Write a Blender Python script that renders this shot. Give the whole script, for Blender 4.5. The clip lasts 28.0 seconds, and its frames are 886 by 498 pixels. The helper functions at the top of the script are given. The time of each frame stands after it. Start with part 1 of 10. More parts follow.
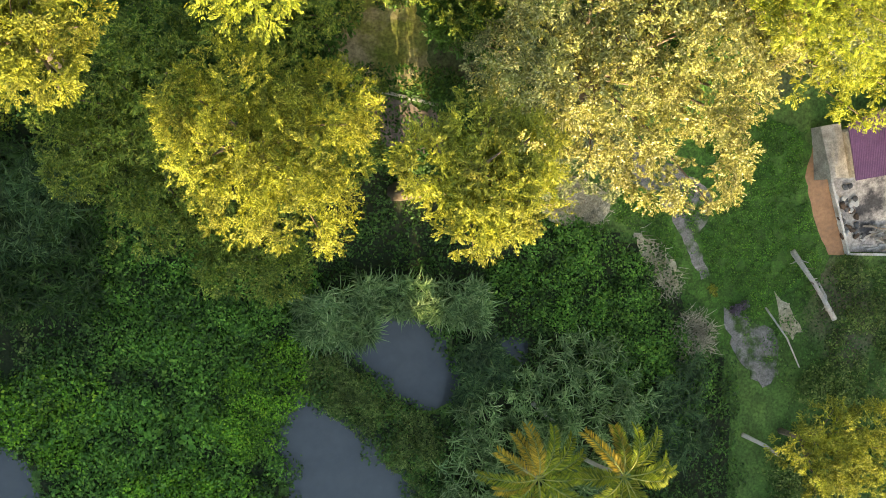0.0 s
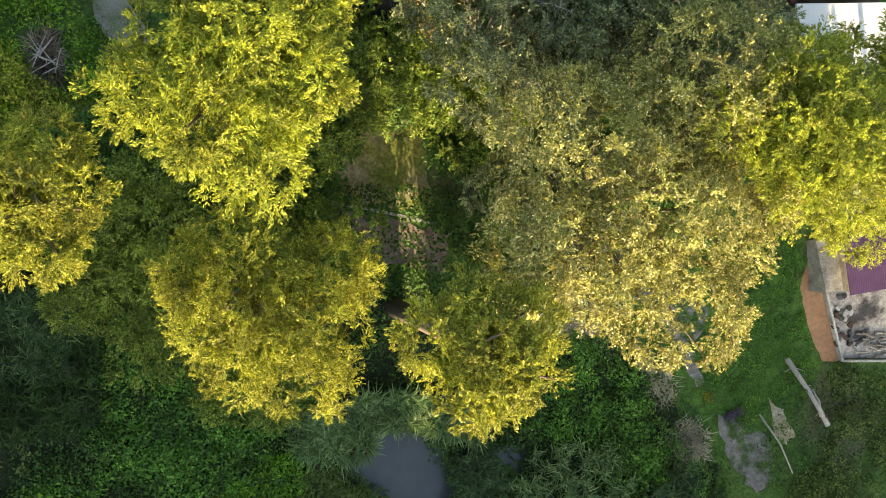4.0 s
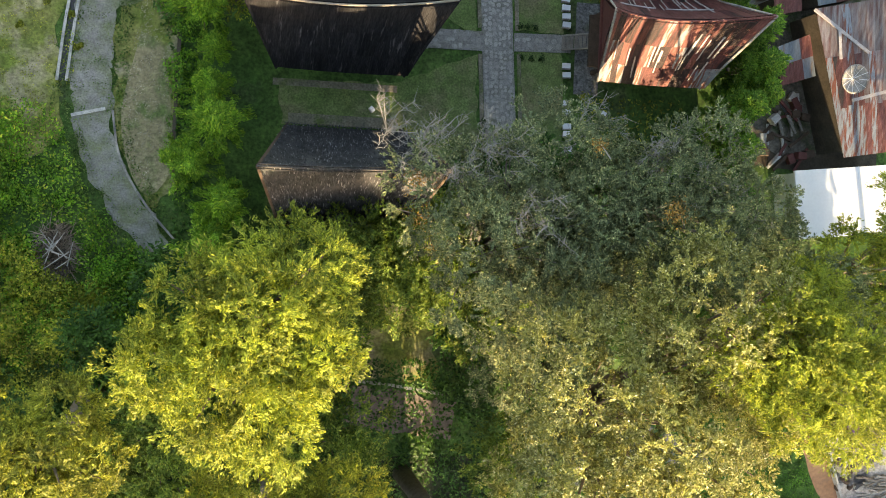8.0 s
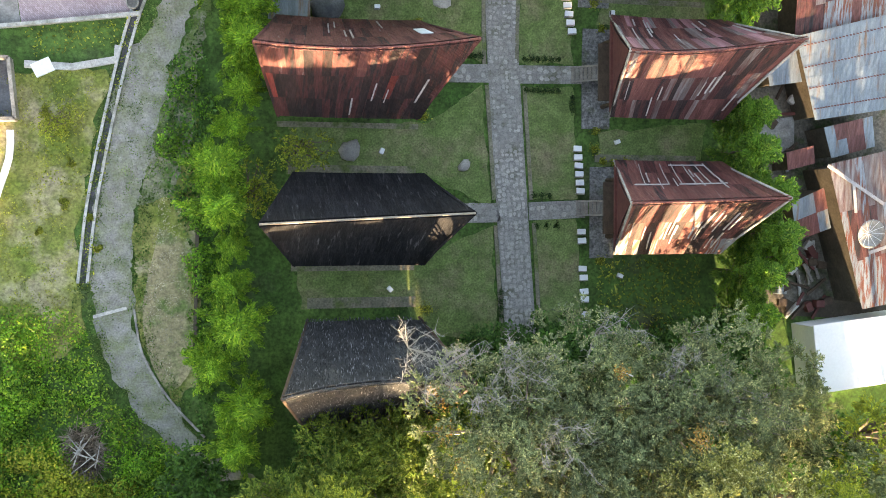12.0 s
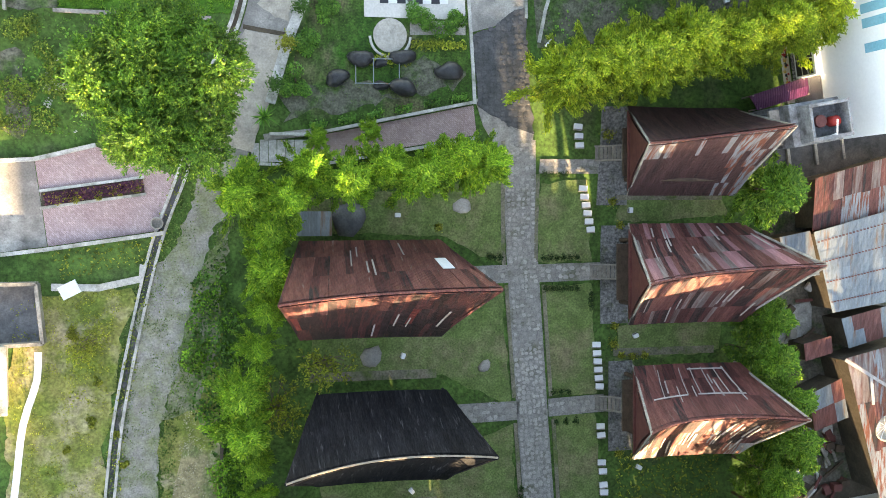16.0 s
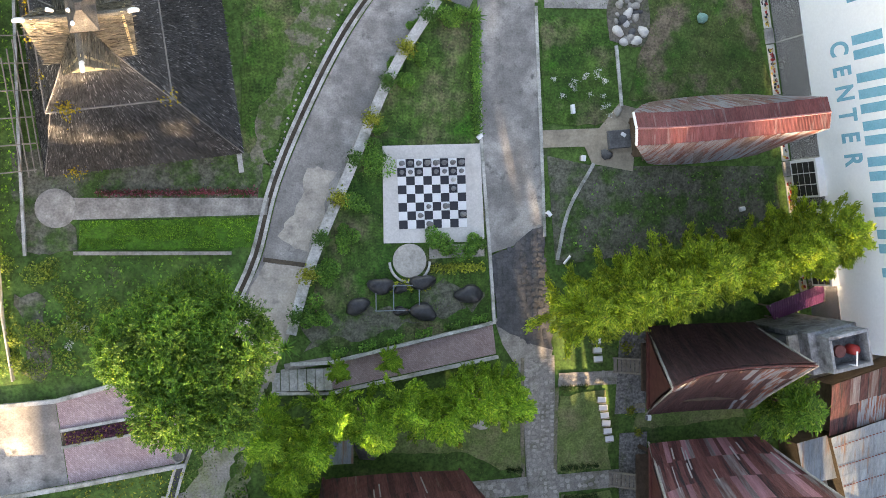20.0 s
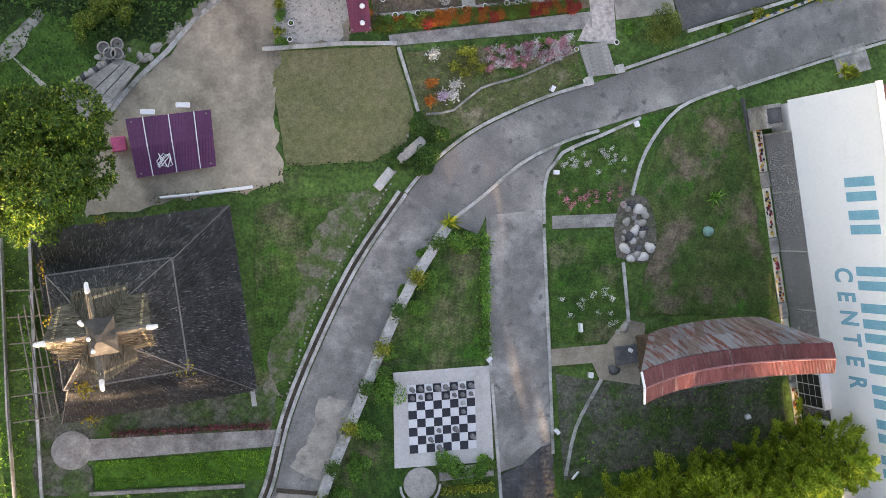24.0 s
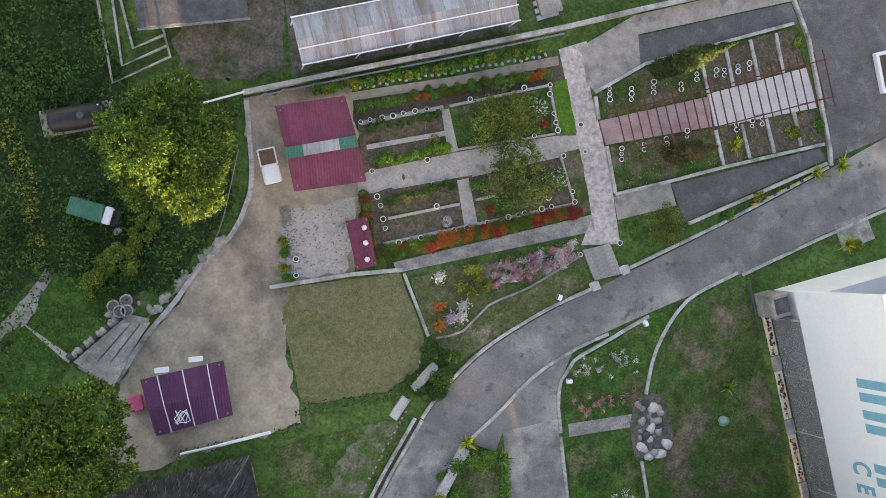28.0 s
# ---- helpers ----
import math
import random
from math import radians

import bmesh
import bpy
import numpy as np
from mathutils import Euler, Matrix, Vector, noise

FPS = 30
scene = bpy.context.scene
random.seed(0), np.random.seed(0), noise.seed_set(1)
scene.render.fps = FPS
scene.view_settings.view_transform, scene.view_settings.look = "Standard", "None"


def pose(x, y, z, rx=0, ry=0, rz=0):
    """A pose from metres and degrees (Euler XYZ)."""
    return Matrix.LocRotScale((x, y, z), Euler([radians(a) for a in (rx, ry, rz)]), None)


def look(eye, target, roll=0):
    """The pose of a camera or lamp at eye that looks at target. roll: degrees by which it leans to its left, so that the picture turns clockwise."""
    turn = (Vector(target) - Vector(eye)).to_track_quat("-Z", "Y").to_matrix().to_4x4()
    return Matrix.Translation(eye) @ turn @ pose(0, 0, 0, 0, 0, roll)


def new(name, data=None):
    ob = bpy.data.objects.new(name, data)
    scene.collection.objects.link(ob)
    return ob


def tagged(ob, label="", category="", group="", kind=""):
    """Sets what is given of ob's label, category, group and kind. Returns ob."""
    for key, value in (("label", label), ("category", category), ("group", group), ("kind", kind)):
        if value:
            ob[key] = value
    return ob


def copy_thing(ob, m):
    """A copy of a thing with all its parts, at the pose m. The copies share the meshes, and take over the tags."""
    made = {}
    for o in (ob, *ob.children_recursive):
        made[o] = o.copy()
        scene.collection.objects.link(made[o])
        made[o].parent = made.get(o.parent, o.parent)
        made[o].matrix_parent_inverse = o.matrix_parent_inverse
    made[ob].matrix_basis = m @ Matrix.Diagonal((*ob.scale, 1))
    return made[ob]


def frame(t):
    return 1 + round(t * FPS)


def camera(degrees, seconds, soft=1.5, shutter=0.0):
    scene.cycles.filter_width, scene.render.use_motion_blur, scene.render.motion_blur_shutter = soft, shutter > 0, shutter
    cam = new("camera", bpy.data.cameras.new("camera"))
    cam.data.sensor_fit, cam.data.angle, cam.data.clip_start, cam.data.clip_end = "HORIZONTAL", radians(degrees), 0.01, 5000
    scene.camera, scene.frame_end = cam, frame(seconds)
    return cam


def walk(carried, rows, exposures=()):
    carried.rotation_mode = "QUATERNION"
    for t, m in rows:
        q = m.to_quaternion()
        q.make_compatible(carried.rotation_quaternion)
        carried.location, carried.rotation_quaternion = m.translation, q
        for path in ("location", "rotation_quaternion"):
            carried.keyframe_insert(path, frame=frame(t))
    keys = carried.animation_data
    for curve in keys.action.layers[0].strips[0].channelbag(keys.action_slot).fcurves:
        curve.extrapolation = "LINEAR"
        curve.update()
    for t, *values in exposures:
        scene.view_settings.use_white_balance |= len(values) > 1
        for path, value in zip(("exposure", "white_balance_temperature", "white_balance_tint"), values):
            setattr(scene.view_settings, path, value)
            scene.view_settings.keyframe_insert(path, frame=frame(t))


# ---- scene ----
cam = camera(47.0, 28.0, soft=0.9)
ROWS = [
    (0.0, 0.000, -0.000, 74.726, -1.699, -12.414, 2.054),
    (0.5, -0.044, 0.708, 74.590, -1.634, -12.488, 2.035),
    (1.0, -0.110, 1.511, 74.454, -1.590, -12.539, 2.130),
    (1.5, -0.170, 2.432, 74.346, -1.573, -12.585, 2.245),
    (2.0, -0.236, 3.455, 74.286, -1.549, -12.621, 2.330),
    (2.5, -0.342, 4.590, 74.283, -1.540, -12.659, 2.437),
    (3.0, -0.475, 5.901, 74.359, -1.601, -12.700, 2.564),
    (3.5, -0.645, 7.336, 74.529, -1.682, -12.767, 2.626),
    (5.5, -1.301, 13.762, 75.446, -1.722, -12.978, 2.429),
    (6.0, -1.460, 15.445, 75.651, -1.733, -12.968, 2.370),
    (6.5, -1.614, 17.151, 75.806, -1.760, -12.965, 2.304),
    (7.0, -1.763, 18.761, 75.858, -1.774, -12.964, 2.290),
    (7.5, -1.900, 20.457, 75.741, -1.754, -12.931, 2.256),
    (8.0, -1.967, 22.199, 75.488, -1.753, -12.852, 2.180),
    (8.5, -2.061, 23.907, 75.195, -1.733, -12.741, 2.100),
    (9.0, -2.183, 25.528, 74.917, -1.662, -12.692, 2.013),
    (9.5, -2.325, 27.174, 74.715, -1.509, -12.654, 1.400),
    (10.0, -2.440, 28.862, 74.635, -1.355, -12.611, 0.609),
    (10.5, -2.567, 30.579, 74.703, -1.275, -12.560, -0.018),
    (11.0, -2.677, 32.245, 74.886, -1.305, -12.494, -0.063),
    (11.5, -2.796, 33.963, 75.121, -1.358, -12.410, -0.022),
    (12.0, -2.901, 35.747, 75.324, -1.428, -12.327, -0.011),
    (12.5, -3.002, 37.587, 75.450, -1.479, -12.242, -0.083),
    (14.5, -3.433, 45.506, 75.642, -1.682, -11.992, -0.227),
    (15.0, -3.520, 47.607, 75.630, -1.733, -11.904, -0.236),
    (15.5, -3.588, 49.728, 75.586, -1.778, -11.817, -0.258),
    (16.0, -3.726, 51.831, 75.515, -1.807, -11.779, -0.292),
    (16.5, -3.888, 53.903, 75.383, -1.821, -11.795, -0.276),
    (17.0, -4.083, 55.963, 75.192, -1.802, -11.833, -0.317),
    (17.5, -4.316, 57.971, 74.979, -1.745, -11.887, -0.363),
    (18.0, -4.539, 59.956, 74.774, -1.644, -11.957, -0.436),
    (18.5, -4.826, 61.936, 74.619, -1.558, -12.054, -0.450),
    (19.0, -5.190, 63.957, 74.569, -1.519, -12.220, -0.538),
    (19.5, -5.567, 66.031, 74.573, -1.504, -12.366, -0.704),
    (20.0, -5.838, 68.114, 74.608, -1.513, -12.483, -0.772),
    (20.5, -6.040, 70.218, 74.661, -1.531, -12.554, -0.813),
    (21.0, -6.246, 72.342, 74.728, -1.552, -12.562, -0.789),
    (21.5, -6.363, 74.468, 74.792, -1.571, -12.548, -0.783),
    (23.5, -6.418, 82.917, 74.964, -1.631, -12.444, -0.897),
    (24.0, -6.365, 84.980, 74.987, -1.626, -12.451, -0.927),
    (24.5, -6.295, 87.041, 74.985, -1.600, -12.465, -0.906),
    (25.0, -6.252, 89.072, 74.975, -1.588, -12.475, -0.851),
    (25.5, -6.259, 91.130, 74.966, -1.572, -12.471, -0.852),
    (26.0, -6.250, 93.221, 74.964, -1.573, -12.465, -0.843),
    (26.5, -6.194, 95.333, 74.969, -1.596, -12.447, -0.855),
    (27.0, -6.101, 97.453, 74.970, -1.636, -12.392, -0.855),
    (27.5, -6.011, 99.829, 74.955, -1.564, -12.302, -2.255),
    (28.0, -5.865, 102.438, 74.934, -1.386, -12.214, -5.099),
]
EXPOSURES = [(0, 2.38, 7800, 14), (3, 2.22, 7800, 14), (6, 2.18, 7800, 14), (8.5, 2.52, 7850, 17), (11, 3.1, 8000, 19), (16, 3.12, 8100, 18), (19, 2.7, 7950, 21), (22, 2.48, 7850, 31), (25, 2.25, 8100, 29), (28, 2.17, 8100, 29)]
walk(cam, [(t, pose(x, y, z, rx, ry, rz)) for t, x, y, z, rx, ry, rz in ROWS], EXPOSURES)

# ---- world, sun, exposure ----
SUN_EL, SUN_AZ = 9.0, 9.5          # degrees; the sun stands low in the south (-y), slightly towards +x
wd = bpy.data.worlds.new("sky")
scene.world = wd
wd.use_nodes = True
wn = wd.node_tree.nodes
wbg = wn["Background"]
wsky = wn.new("ShaderNodeTexSky")
wsky.sky_type, wsky.sun_disc = "NISHITA", False
wsky.sun_elevation, wsky.sun_rotation = radians(SUN_EL), radians(180 - SUN_AZ)
wsky.air_density, wsky.dust_density, wsky.ozone_density = 1.0, 1.2, 1.0
wd.node_tree.links.new(wsky.outputs[0], wbg.inputs[0])
wbg.inputs[1].default_value = 0.15
sun = new("sun", bpy.data.lights.new("sun", "SUN"))
sun.data.energy, sun.data.angle, sun.data.color = 4.2, radians(0.6), (1.0, 0.83, 0.53)
sdir = Vector((math.sin(radians(SUN_AZ)) * math.cos(radians(SUN_EL)), -math.cos(radians(SUN_AZ)) * math.cos(radians(SUN_EL)), math.sin(radians(SUN_EL))))
sun.matrix_world = look(sdir * 200, (0, 0, 0))


# ---- terrain ----
def sm(a, b, v):
    u = np.clip((np.asarray(v, float) - a) / (b - a), 0, 1)
    return u * u * (3 - 2 * u)


def hz(x, y):
    """Height of the ground."""
    x, y = np.asarray(x, float), np.asarray(y, float)
    z = -5.5 + 4.5 * sm(-6, 12, y) + 0.1 * sm(12, 48, y) + 1.8 * sm(48, 62, y) - 1.1 * sm(88, 100, y)
    z = z - 1.5 * sm(84, 96, y) * sm(-8, 4, -x)
    z = z - 1.6 * sm(96, 104, y) * sm(6, 13, -x)
    u = x + .167 * (y + 76)
    sun_notch = sm(24.6, 25.8, u) * (1 - sm(29.4, 30.6, u))        # an unseen notch along the sun's bearing that lets low sun through
    # unseen ridge whose height sets where the houses and trees fall into shade
    ridge = 17.3 * sm(2.5, 6, u) * (1 - sm(31, 34, u))
    z = z + (17.5 - 6 * sun_notch + 5 * sm(-12, -2, -x) + ridge * (1 - sun_notch)) * sm(36, 76, -y)    # an unseen hillside to the south, added to block low sun
    return z


def H(x, y):
    return float(hz(x, y))


# ---- mesh helpers ----
class G:
    """Collects vertices and faces for one mesh."""
    def __init__(s):
        s.v, s.f = [], []

    def add(s, v, f):
        o = len(s.v)
        s.v += [tuple(p) for p in v]
        s.f += [tuple(i + o for i in q) for q in f]
        return s

    def box(s, x0, y0, z0, x1, y1, z1, c=0.0, m=None):
        if c:
            ring = [(x0 + c, y0), (x1 - c, y0), (x1, y0 + c), (x1, y1 - c), (x1 - c, y1), (x0 + c, y1), (x0, y1 - c), (x0, y0 + c)]
            cx, cy = (x0 + x1) / 2, (y0 + y1) / 2
            top = [(a + (c if a < cx else -c) * .6, b + (c if b < cy else -c) * .6) for a, b in ring]
            v = [(a, b, z0) for a, b in ring] + [(a, b, z1 - c) for a, b in ring] + [(a, b, z1) for a, b in top]
            f = [tuple(range(7, -1, -1)), tuple(range(16, 24))]
            for k in (0, 8):
                f += [(k + i, k + (i + 1) % 8, k + 8 + (i + 1) % 8, k + 8 + i) for i in range(8)]
        else:
            v = [(x0, y0, z0), (x1, y0, z0), (x1, y1, z0), (x0, y1, z0), (x0, y0, z1), (x1, y0, z1), (x1, y1, z1), (x0, y1, z1)]
            f = [(3, 2, 1, 0), (4, 5, 6, 7), (0, 1, 5, 4), (1, 2, 6, 5), (2, 3, 7, 6), (3, 0, 4, 7)]
        if m is not None:
            v = [m @ Vector(p) for p in v]
        return s.add(v, f)

    def lathe(s, prof, n=10, m=None):
        v = [(r * math.cos(2 * math.pi * i / n), r * math.sin(2 * math.pi * i / n), z) for r, z in prof for i in range(n)]
        f = [(k * n + i, k * n + (i + 1) % n, (k + 1) * n + (i + 1) % n, (k + 1) * n + i) for k in range(len(prof) - 1) for i in range(n)]
        f += [tuple(range(n - 1, -1, -1)), tuple(range((len(prof) - 1) * n, len(prof) * n))]
        if m is not None:
            v = [m @ Vector(p) for p in v]
        return s.add(v, f)

    def tube(s, path, r0, r1=None, n=6):
        path = [Vector(p) for p in path]
        r1 = r0 if r1 is None else r1
        v = []
        for i, p in enumerate(path):
            d = (path[min(i + 1, len(path) - 1)] - path[max(i - 1, 0)]).normalized()
            a = d.orthogonal().normalized() if abs(d.z) < .99 else Vector((1, 0, 0))
            if abs(d.z) < .9:
                a = d.cross(Vector((0, 0, 1))).normalized()
            b = d.cross(a)
            r = r0 + (r1 - r0) * i / max(1, len(path) - 1)
            v += [p + r * (math.cos(2 * math.pi * k / n) * a + math.sin(2 * math.pi * k / n) * b) for k in range(n)]
        f = [(i * n + k, i * n + (k + 1) % n, (i + 1) * n + (k + 1) % n, (i + 1) * n + k) for i in range(len(path) - 1) for k in range(n)]
        f += [tuple(range(n - 1, -1, -1)), tuple(range((len(path) - 1) * n, len(path) * n))]
        return s.add(v, f)

    def prism(s, poly, z0, z1):
        n = len(poly)
        if sum(poly[i][0] * poly[(i + 1) % n][1] - poly[(i + 1) % n][0] * poly[i][1] for i in range(n)) < 0:
            poly = poly[::-1]
        v = [(x, y, z0) for x, y in poly] + [(x, y, z1) for x, y in poly]
        return s.add(v, [tuple(range(n - 1, -1, -1)), tuple(range(n, 2 * n))] + [(i, (i + 1) % n, n + (i + 1) % n, n + i) for i in range(n)])

    def beam(s, a, b, w, h):
        """A straight bar from a to b, w wide and h high."""
        a, b = Vector(a), Vector(b)
        d = b - a
        m = Matrix.Translation(a) @ d.to_track_quat("X", "Z").to_matrix().to_4x4()
        return s.box(0, -w / 2, -h / 2, d.length, w / 2, h / 2, 0, m)

    def mesh(s, name, smooth=False):
        me = bpy.data.meshes.new(name)
        me.from_pydata(s.v, [], s.f)
        if smooth:
            me.shade_smooth()
        me.update()
        return me


def part(name, g, material, parent, label="", smooth=False):
    """Links a mesh or a collected geometry as one object under a thing or a part."""
    me = g.mesh(name, smooth) if isinstance(g, G) else g
    if material is not None and not me.materials:
        me.materials.append(material)
    ob = new(name, me)
    ob.parent = parent
    return tagged(ob, label)


def thing(name, label, category, x=0, y=0, z=0, rz=0, group="", kind=""):
    """An Empty at the base of a thing."""
    ob = new(name)
    ob.matrix_basis = pose(x, y, z, 0, 0, rz)
    ob.empty_display_size = 0.3
    return tagged(ob, label, category, group, kind)


def solid(name, g, material, label, category, loc=(0, 0, 0), rz=0, group="", kind="", smooth=False):
    """A thing of one mesh."""
    ob = part(name, g, material, None, label, smooth)
    ob.matrix_basis = pose(*loc, 0, 0, rz)
    return tagged(ob, "", category, group, kind)


def drape(poly, dz, size=2.0):
    """A patch of ground inside a polygon, following the terrain, with a skirt downwards."""
    bm = bmesh.new()
    bm.faces.new([bm.verts.new((x, y, 0)) for x, y in poly])
    bmesh.ops.triangulate(bm, faces=bm.faces[:])
    for _ in range(7):
        long = [e for e in bm.edges if e.calc_length() > size]
        if not long:
            break
        bmesh.ops.subdivide_edges(bm, edges=long, cuts=1)
        bmesh.ops.triangulate(bm, faces=[f for f in bm.faces if len(f.verts) > 3])
    for f in bm.faces:
        if f.normal.z < 0:
            f.normal_flip()
    rim = [e for e in bm.edges if e.is_boundary]
    res = bmesh.ops.extrude_edge_only(bm, edges=rim)
    low = {g for g in res["geom"] if isinstance(g, bmesh.types.BMVert)}
    for v in bm.verts:
        v.co.z = H(v.co.x, v.co.y) + (-0.3 if v in low else dz)
    me = bpy.data.meshes.new("patch")
    bm.to_mesh(me)
    bm.free()
    return me


def smooth_line(pts, step=1.0):
    """A curve through the given points (Catmull-Rom), sampled about every step metres."""
    p = [np.array(q, float) for q in pts]
    p = [2 * p[0] - p[1]] + p + [2 * p[-1] - p[-2]]
    out = []
    for i in range(1, len(p) - 2):
        n = max(1, int(np.linalg.norm(p[i + 1] - p[i]) / step))
        for k in range(n):
            t = k / n
            out.append(.5 * (2 * p[i] + (p[i + 1] - p[i - 1]) * t + (2 * p[i - 1] - 5 * p[i] + 4 * p[i + 1] - p[i + 2]) * t * t + (3 * p[i] - 3 * p[i + 1] + p[i + 2] - p[i - 1]) * t ** 3))
    return out + [p[-2]]


def band(left, right, dz, n=40, across=4, rag=0.0):
    """A road surface between two edge curves, with a skirt."""
    def resample(pts):
        q = np.array(smooth_line(pts, .5))
        d = np.r_[0, np.cumsum(np.linalg.norm(np.diff(q, axis=0), axis=1))]
        u = np.linspace(0, d[-1], n + 1)
        return np.c_[np.interp(u, d, q[:, 0]), np.interp(u, d, q[:, 1])]
    a, b = resample(left), resample(right)
    for e, s in ((a, 3.0), (b, 8.0)):        # uneven edges
        e += np.array([[noise.noise((x * .7, y * .7, s)) + .6 * noise.noise((x * 2.1, y * 2.1, s)), noise.noise((x * .7, y * .7, s + 5))] for x, y in e]) * rag
    g = G()
    rows = []
    for i in range(n + 1):
        row = []
        for k in range(-1, across + 2):
            t = min(1, max(0, k / across))
            x, y = a[i] * (1 - t) + b[i] * t
            row.append((x, y, H(x, y) + (dz if 0 <= k <= across else -.3)))
        rows.append(row)
    w = across + 3
    g.add([p for r in rows for p in r], [(i * w + k, i * w + k + 1, (i + 1) * w + k + 1, (i + 1) * w + k) for i in range(n) for k in range(w - 1)])
    return g


def strip(pts, width, z0, z1, step=1.0, curved=True):
    """A wall or kerb along a line on the ground: z0, z1 above the terrain."""
    q = smooth_line(pts, step) if curved else [np.array(p, float) for p in pts]
    g = G()
    n = len(q)
    for i, p in enumerate(q):
        d = q[min(i + 1, n - 1)] - q[max(i - 1, 0)]
        d = d / (np.linalg.norm(d) + 1e-9)
        s = np.array((-d[1], d[0])) * width / 2
        h = H(*p)
        g.v += [(*(p - s), h + z0), (*(p + s), h + z0), (*(p + s), h + z1), (*(p - s), h + z1)]
    for i in range(n - 1):
        o = 4 * i
        g.f += [(o + k, o + 4 + k, o + 4 + (k + 1) % 4, o + (k + 1) % 4) for k in range(4)]
    e = 4 * (n - 1)
    g.f += [(0, 1, 2, 3), (e + 3, e + 2, e + 1, e)]
    return g


# ---- materials ----
def mat(name, c1, c2, scale=1.0, rough=.85, bump=.25, bscale=12.0, metal=0.0, grain=.25, rnd=0.0, stain=None, stains=(.55, .7), sscale=.35, wave=0.0, spec=.4, streak=False, mid=0.0, worn=None, worns=(.55, .72), wscale=.5):
    """A weathered surface: two colours mixed at one scale, fine grain, bump, stains; rnd: how far pieces differ in brightness; wave: ribs per metre along x."""
    m = bpy.data.materials.new(name)
    m.use_nodes = True
    n, l = m.node_tree.nodes, m.node_tree.links
    bs = n["Principled BSDF"]
    bs.inputs["Roughness"].default_value, bs.inputs["Metallic"].default_value = rough, metal
    bs.inputs["Specular IOR Level"].default_value = spec
    tc = n.new("ShaderNodeTexCoord")
    stretch = None
    if streak:
        stretch = n.new("ShaderNodeMapping")
        stretch.inputs["Scale"].default_value = (3.2, .35, .35)
        l.new(tc.outputs["Object"], stretch.inputs["Vector"])

    def tex(sc, det=4.0):
        t = n.new("ShaderNodeTexNoise")
        t.inputs["Scale"].default_value, t.inputs["Detail"].default_value, t.inputs["Roughness"].default_value = sc, det, .6
        l.new(stretch.outputs[0] if streak else tc.outputs["Object"], t.inputs["Vector"])
        return t

    def mix(fac, a, b, kind="MIX"):
        x = n.new("ShaderNodeMix")
        x.data_type, x.blend_type = "RGBA", kind
        for s, v in ((0, fac), (6, a), (7, b)):
            if hasattr(v, "links"):
                l.new(v, x.inputs[s])
            else:
                x.inputs[s].default_value = v if s == 0 else (*v, 1)
        return x.outputs[2]

    def ramp(src, a, b):
        r = n.new("ShaderNodeMapRange")
        r.inputs["From Min"].default_value, r.inputs["From Max"].default_value = a, b
        l.new(src, r.inputs["Value"])
        return r.outputs[0]
    big, fine = tex(scale), tex(bscale)
    col = mix(ramp(big.outputs["Fac"], .35, .65), c1, c2)
    if stain:
        col = mix(ramp(tex(sscale, 6).outputs["Fac"], *stains), col, stain)
    if worn:
        col = mix(ramp(tex(wscale, 5).outputs["Fac"], *worns), col, worn)
    col = mix(1.0, col, mix(ramp(fine.outputs["Fac"], .3, .7), (1 - grain,) * 3, (1 + grain * .6,) * 3), "MULTIPLY")
    if mid:
        col = mix(1.0, col, mix(ramp(tex(scale * 4.3, 6).outputs["Fac"], .36, .64), (1 - mid,) * 3, (1 + mid * .7,) * 3), "MULTIPLY")
    if rnd:
        oi = n.new("ShaderNodeObjectInfo")
        col = mix(1.0, col, mix(oi.outputs["Random"], (1 - rnd,) * 3, (1 + rnd * .7,) * 3), "MULTIPLY")
    l.new(col, bs.inputs["Base Color"])
    if bump or wave:
        bp = n.new("ShaderNodeBump")
        bp.inputs["Strength"].default_value, bp.inputs["Distance"].default_value = min(1, bump + (.5 if wave else 0)), .04
        src = fine.outputs["Fac"]
        if wave:
            w = n.new("ShaderNodeTexWave")
            w.inputs["Scale"].default_value, w.inputs["Distortion"].default_value = wave * .314, 0
            l.new(tc.outputs["Object"], w.inputs["Vector"])
            ad = n.new("ShaderNodeMath")
            l.new(w.outputs["Fac"], ad.inputs[0]), l.new(fine.outputs["Fac"], ad.inputs[1])
            src = ad.outputs[0]
        l.new(src, bp.inputs["Height"])
        l.new(bp.outputs[0], bs.inputs["Normal"])
    return m


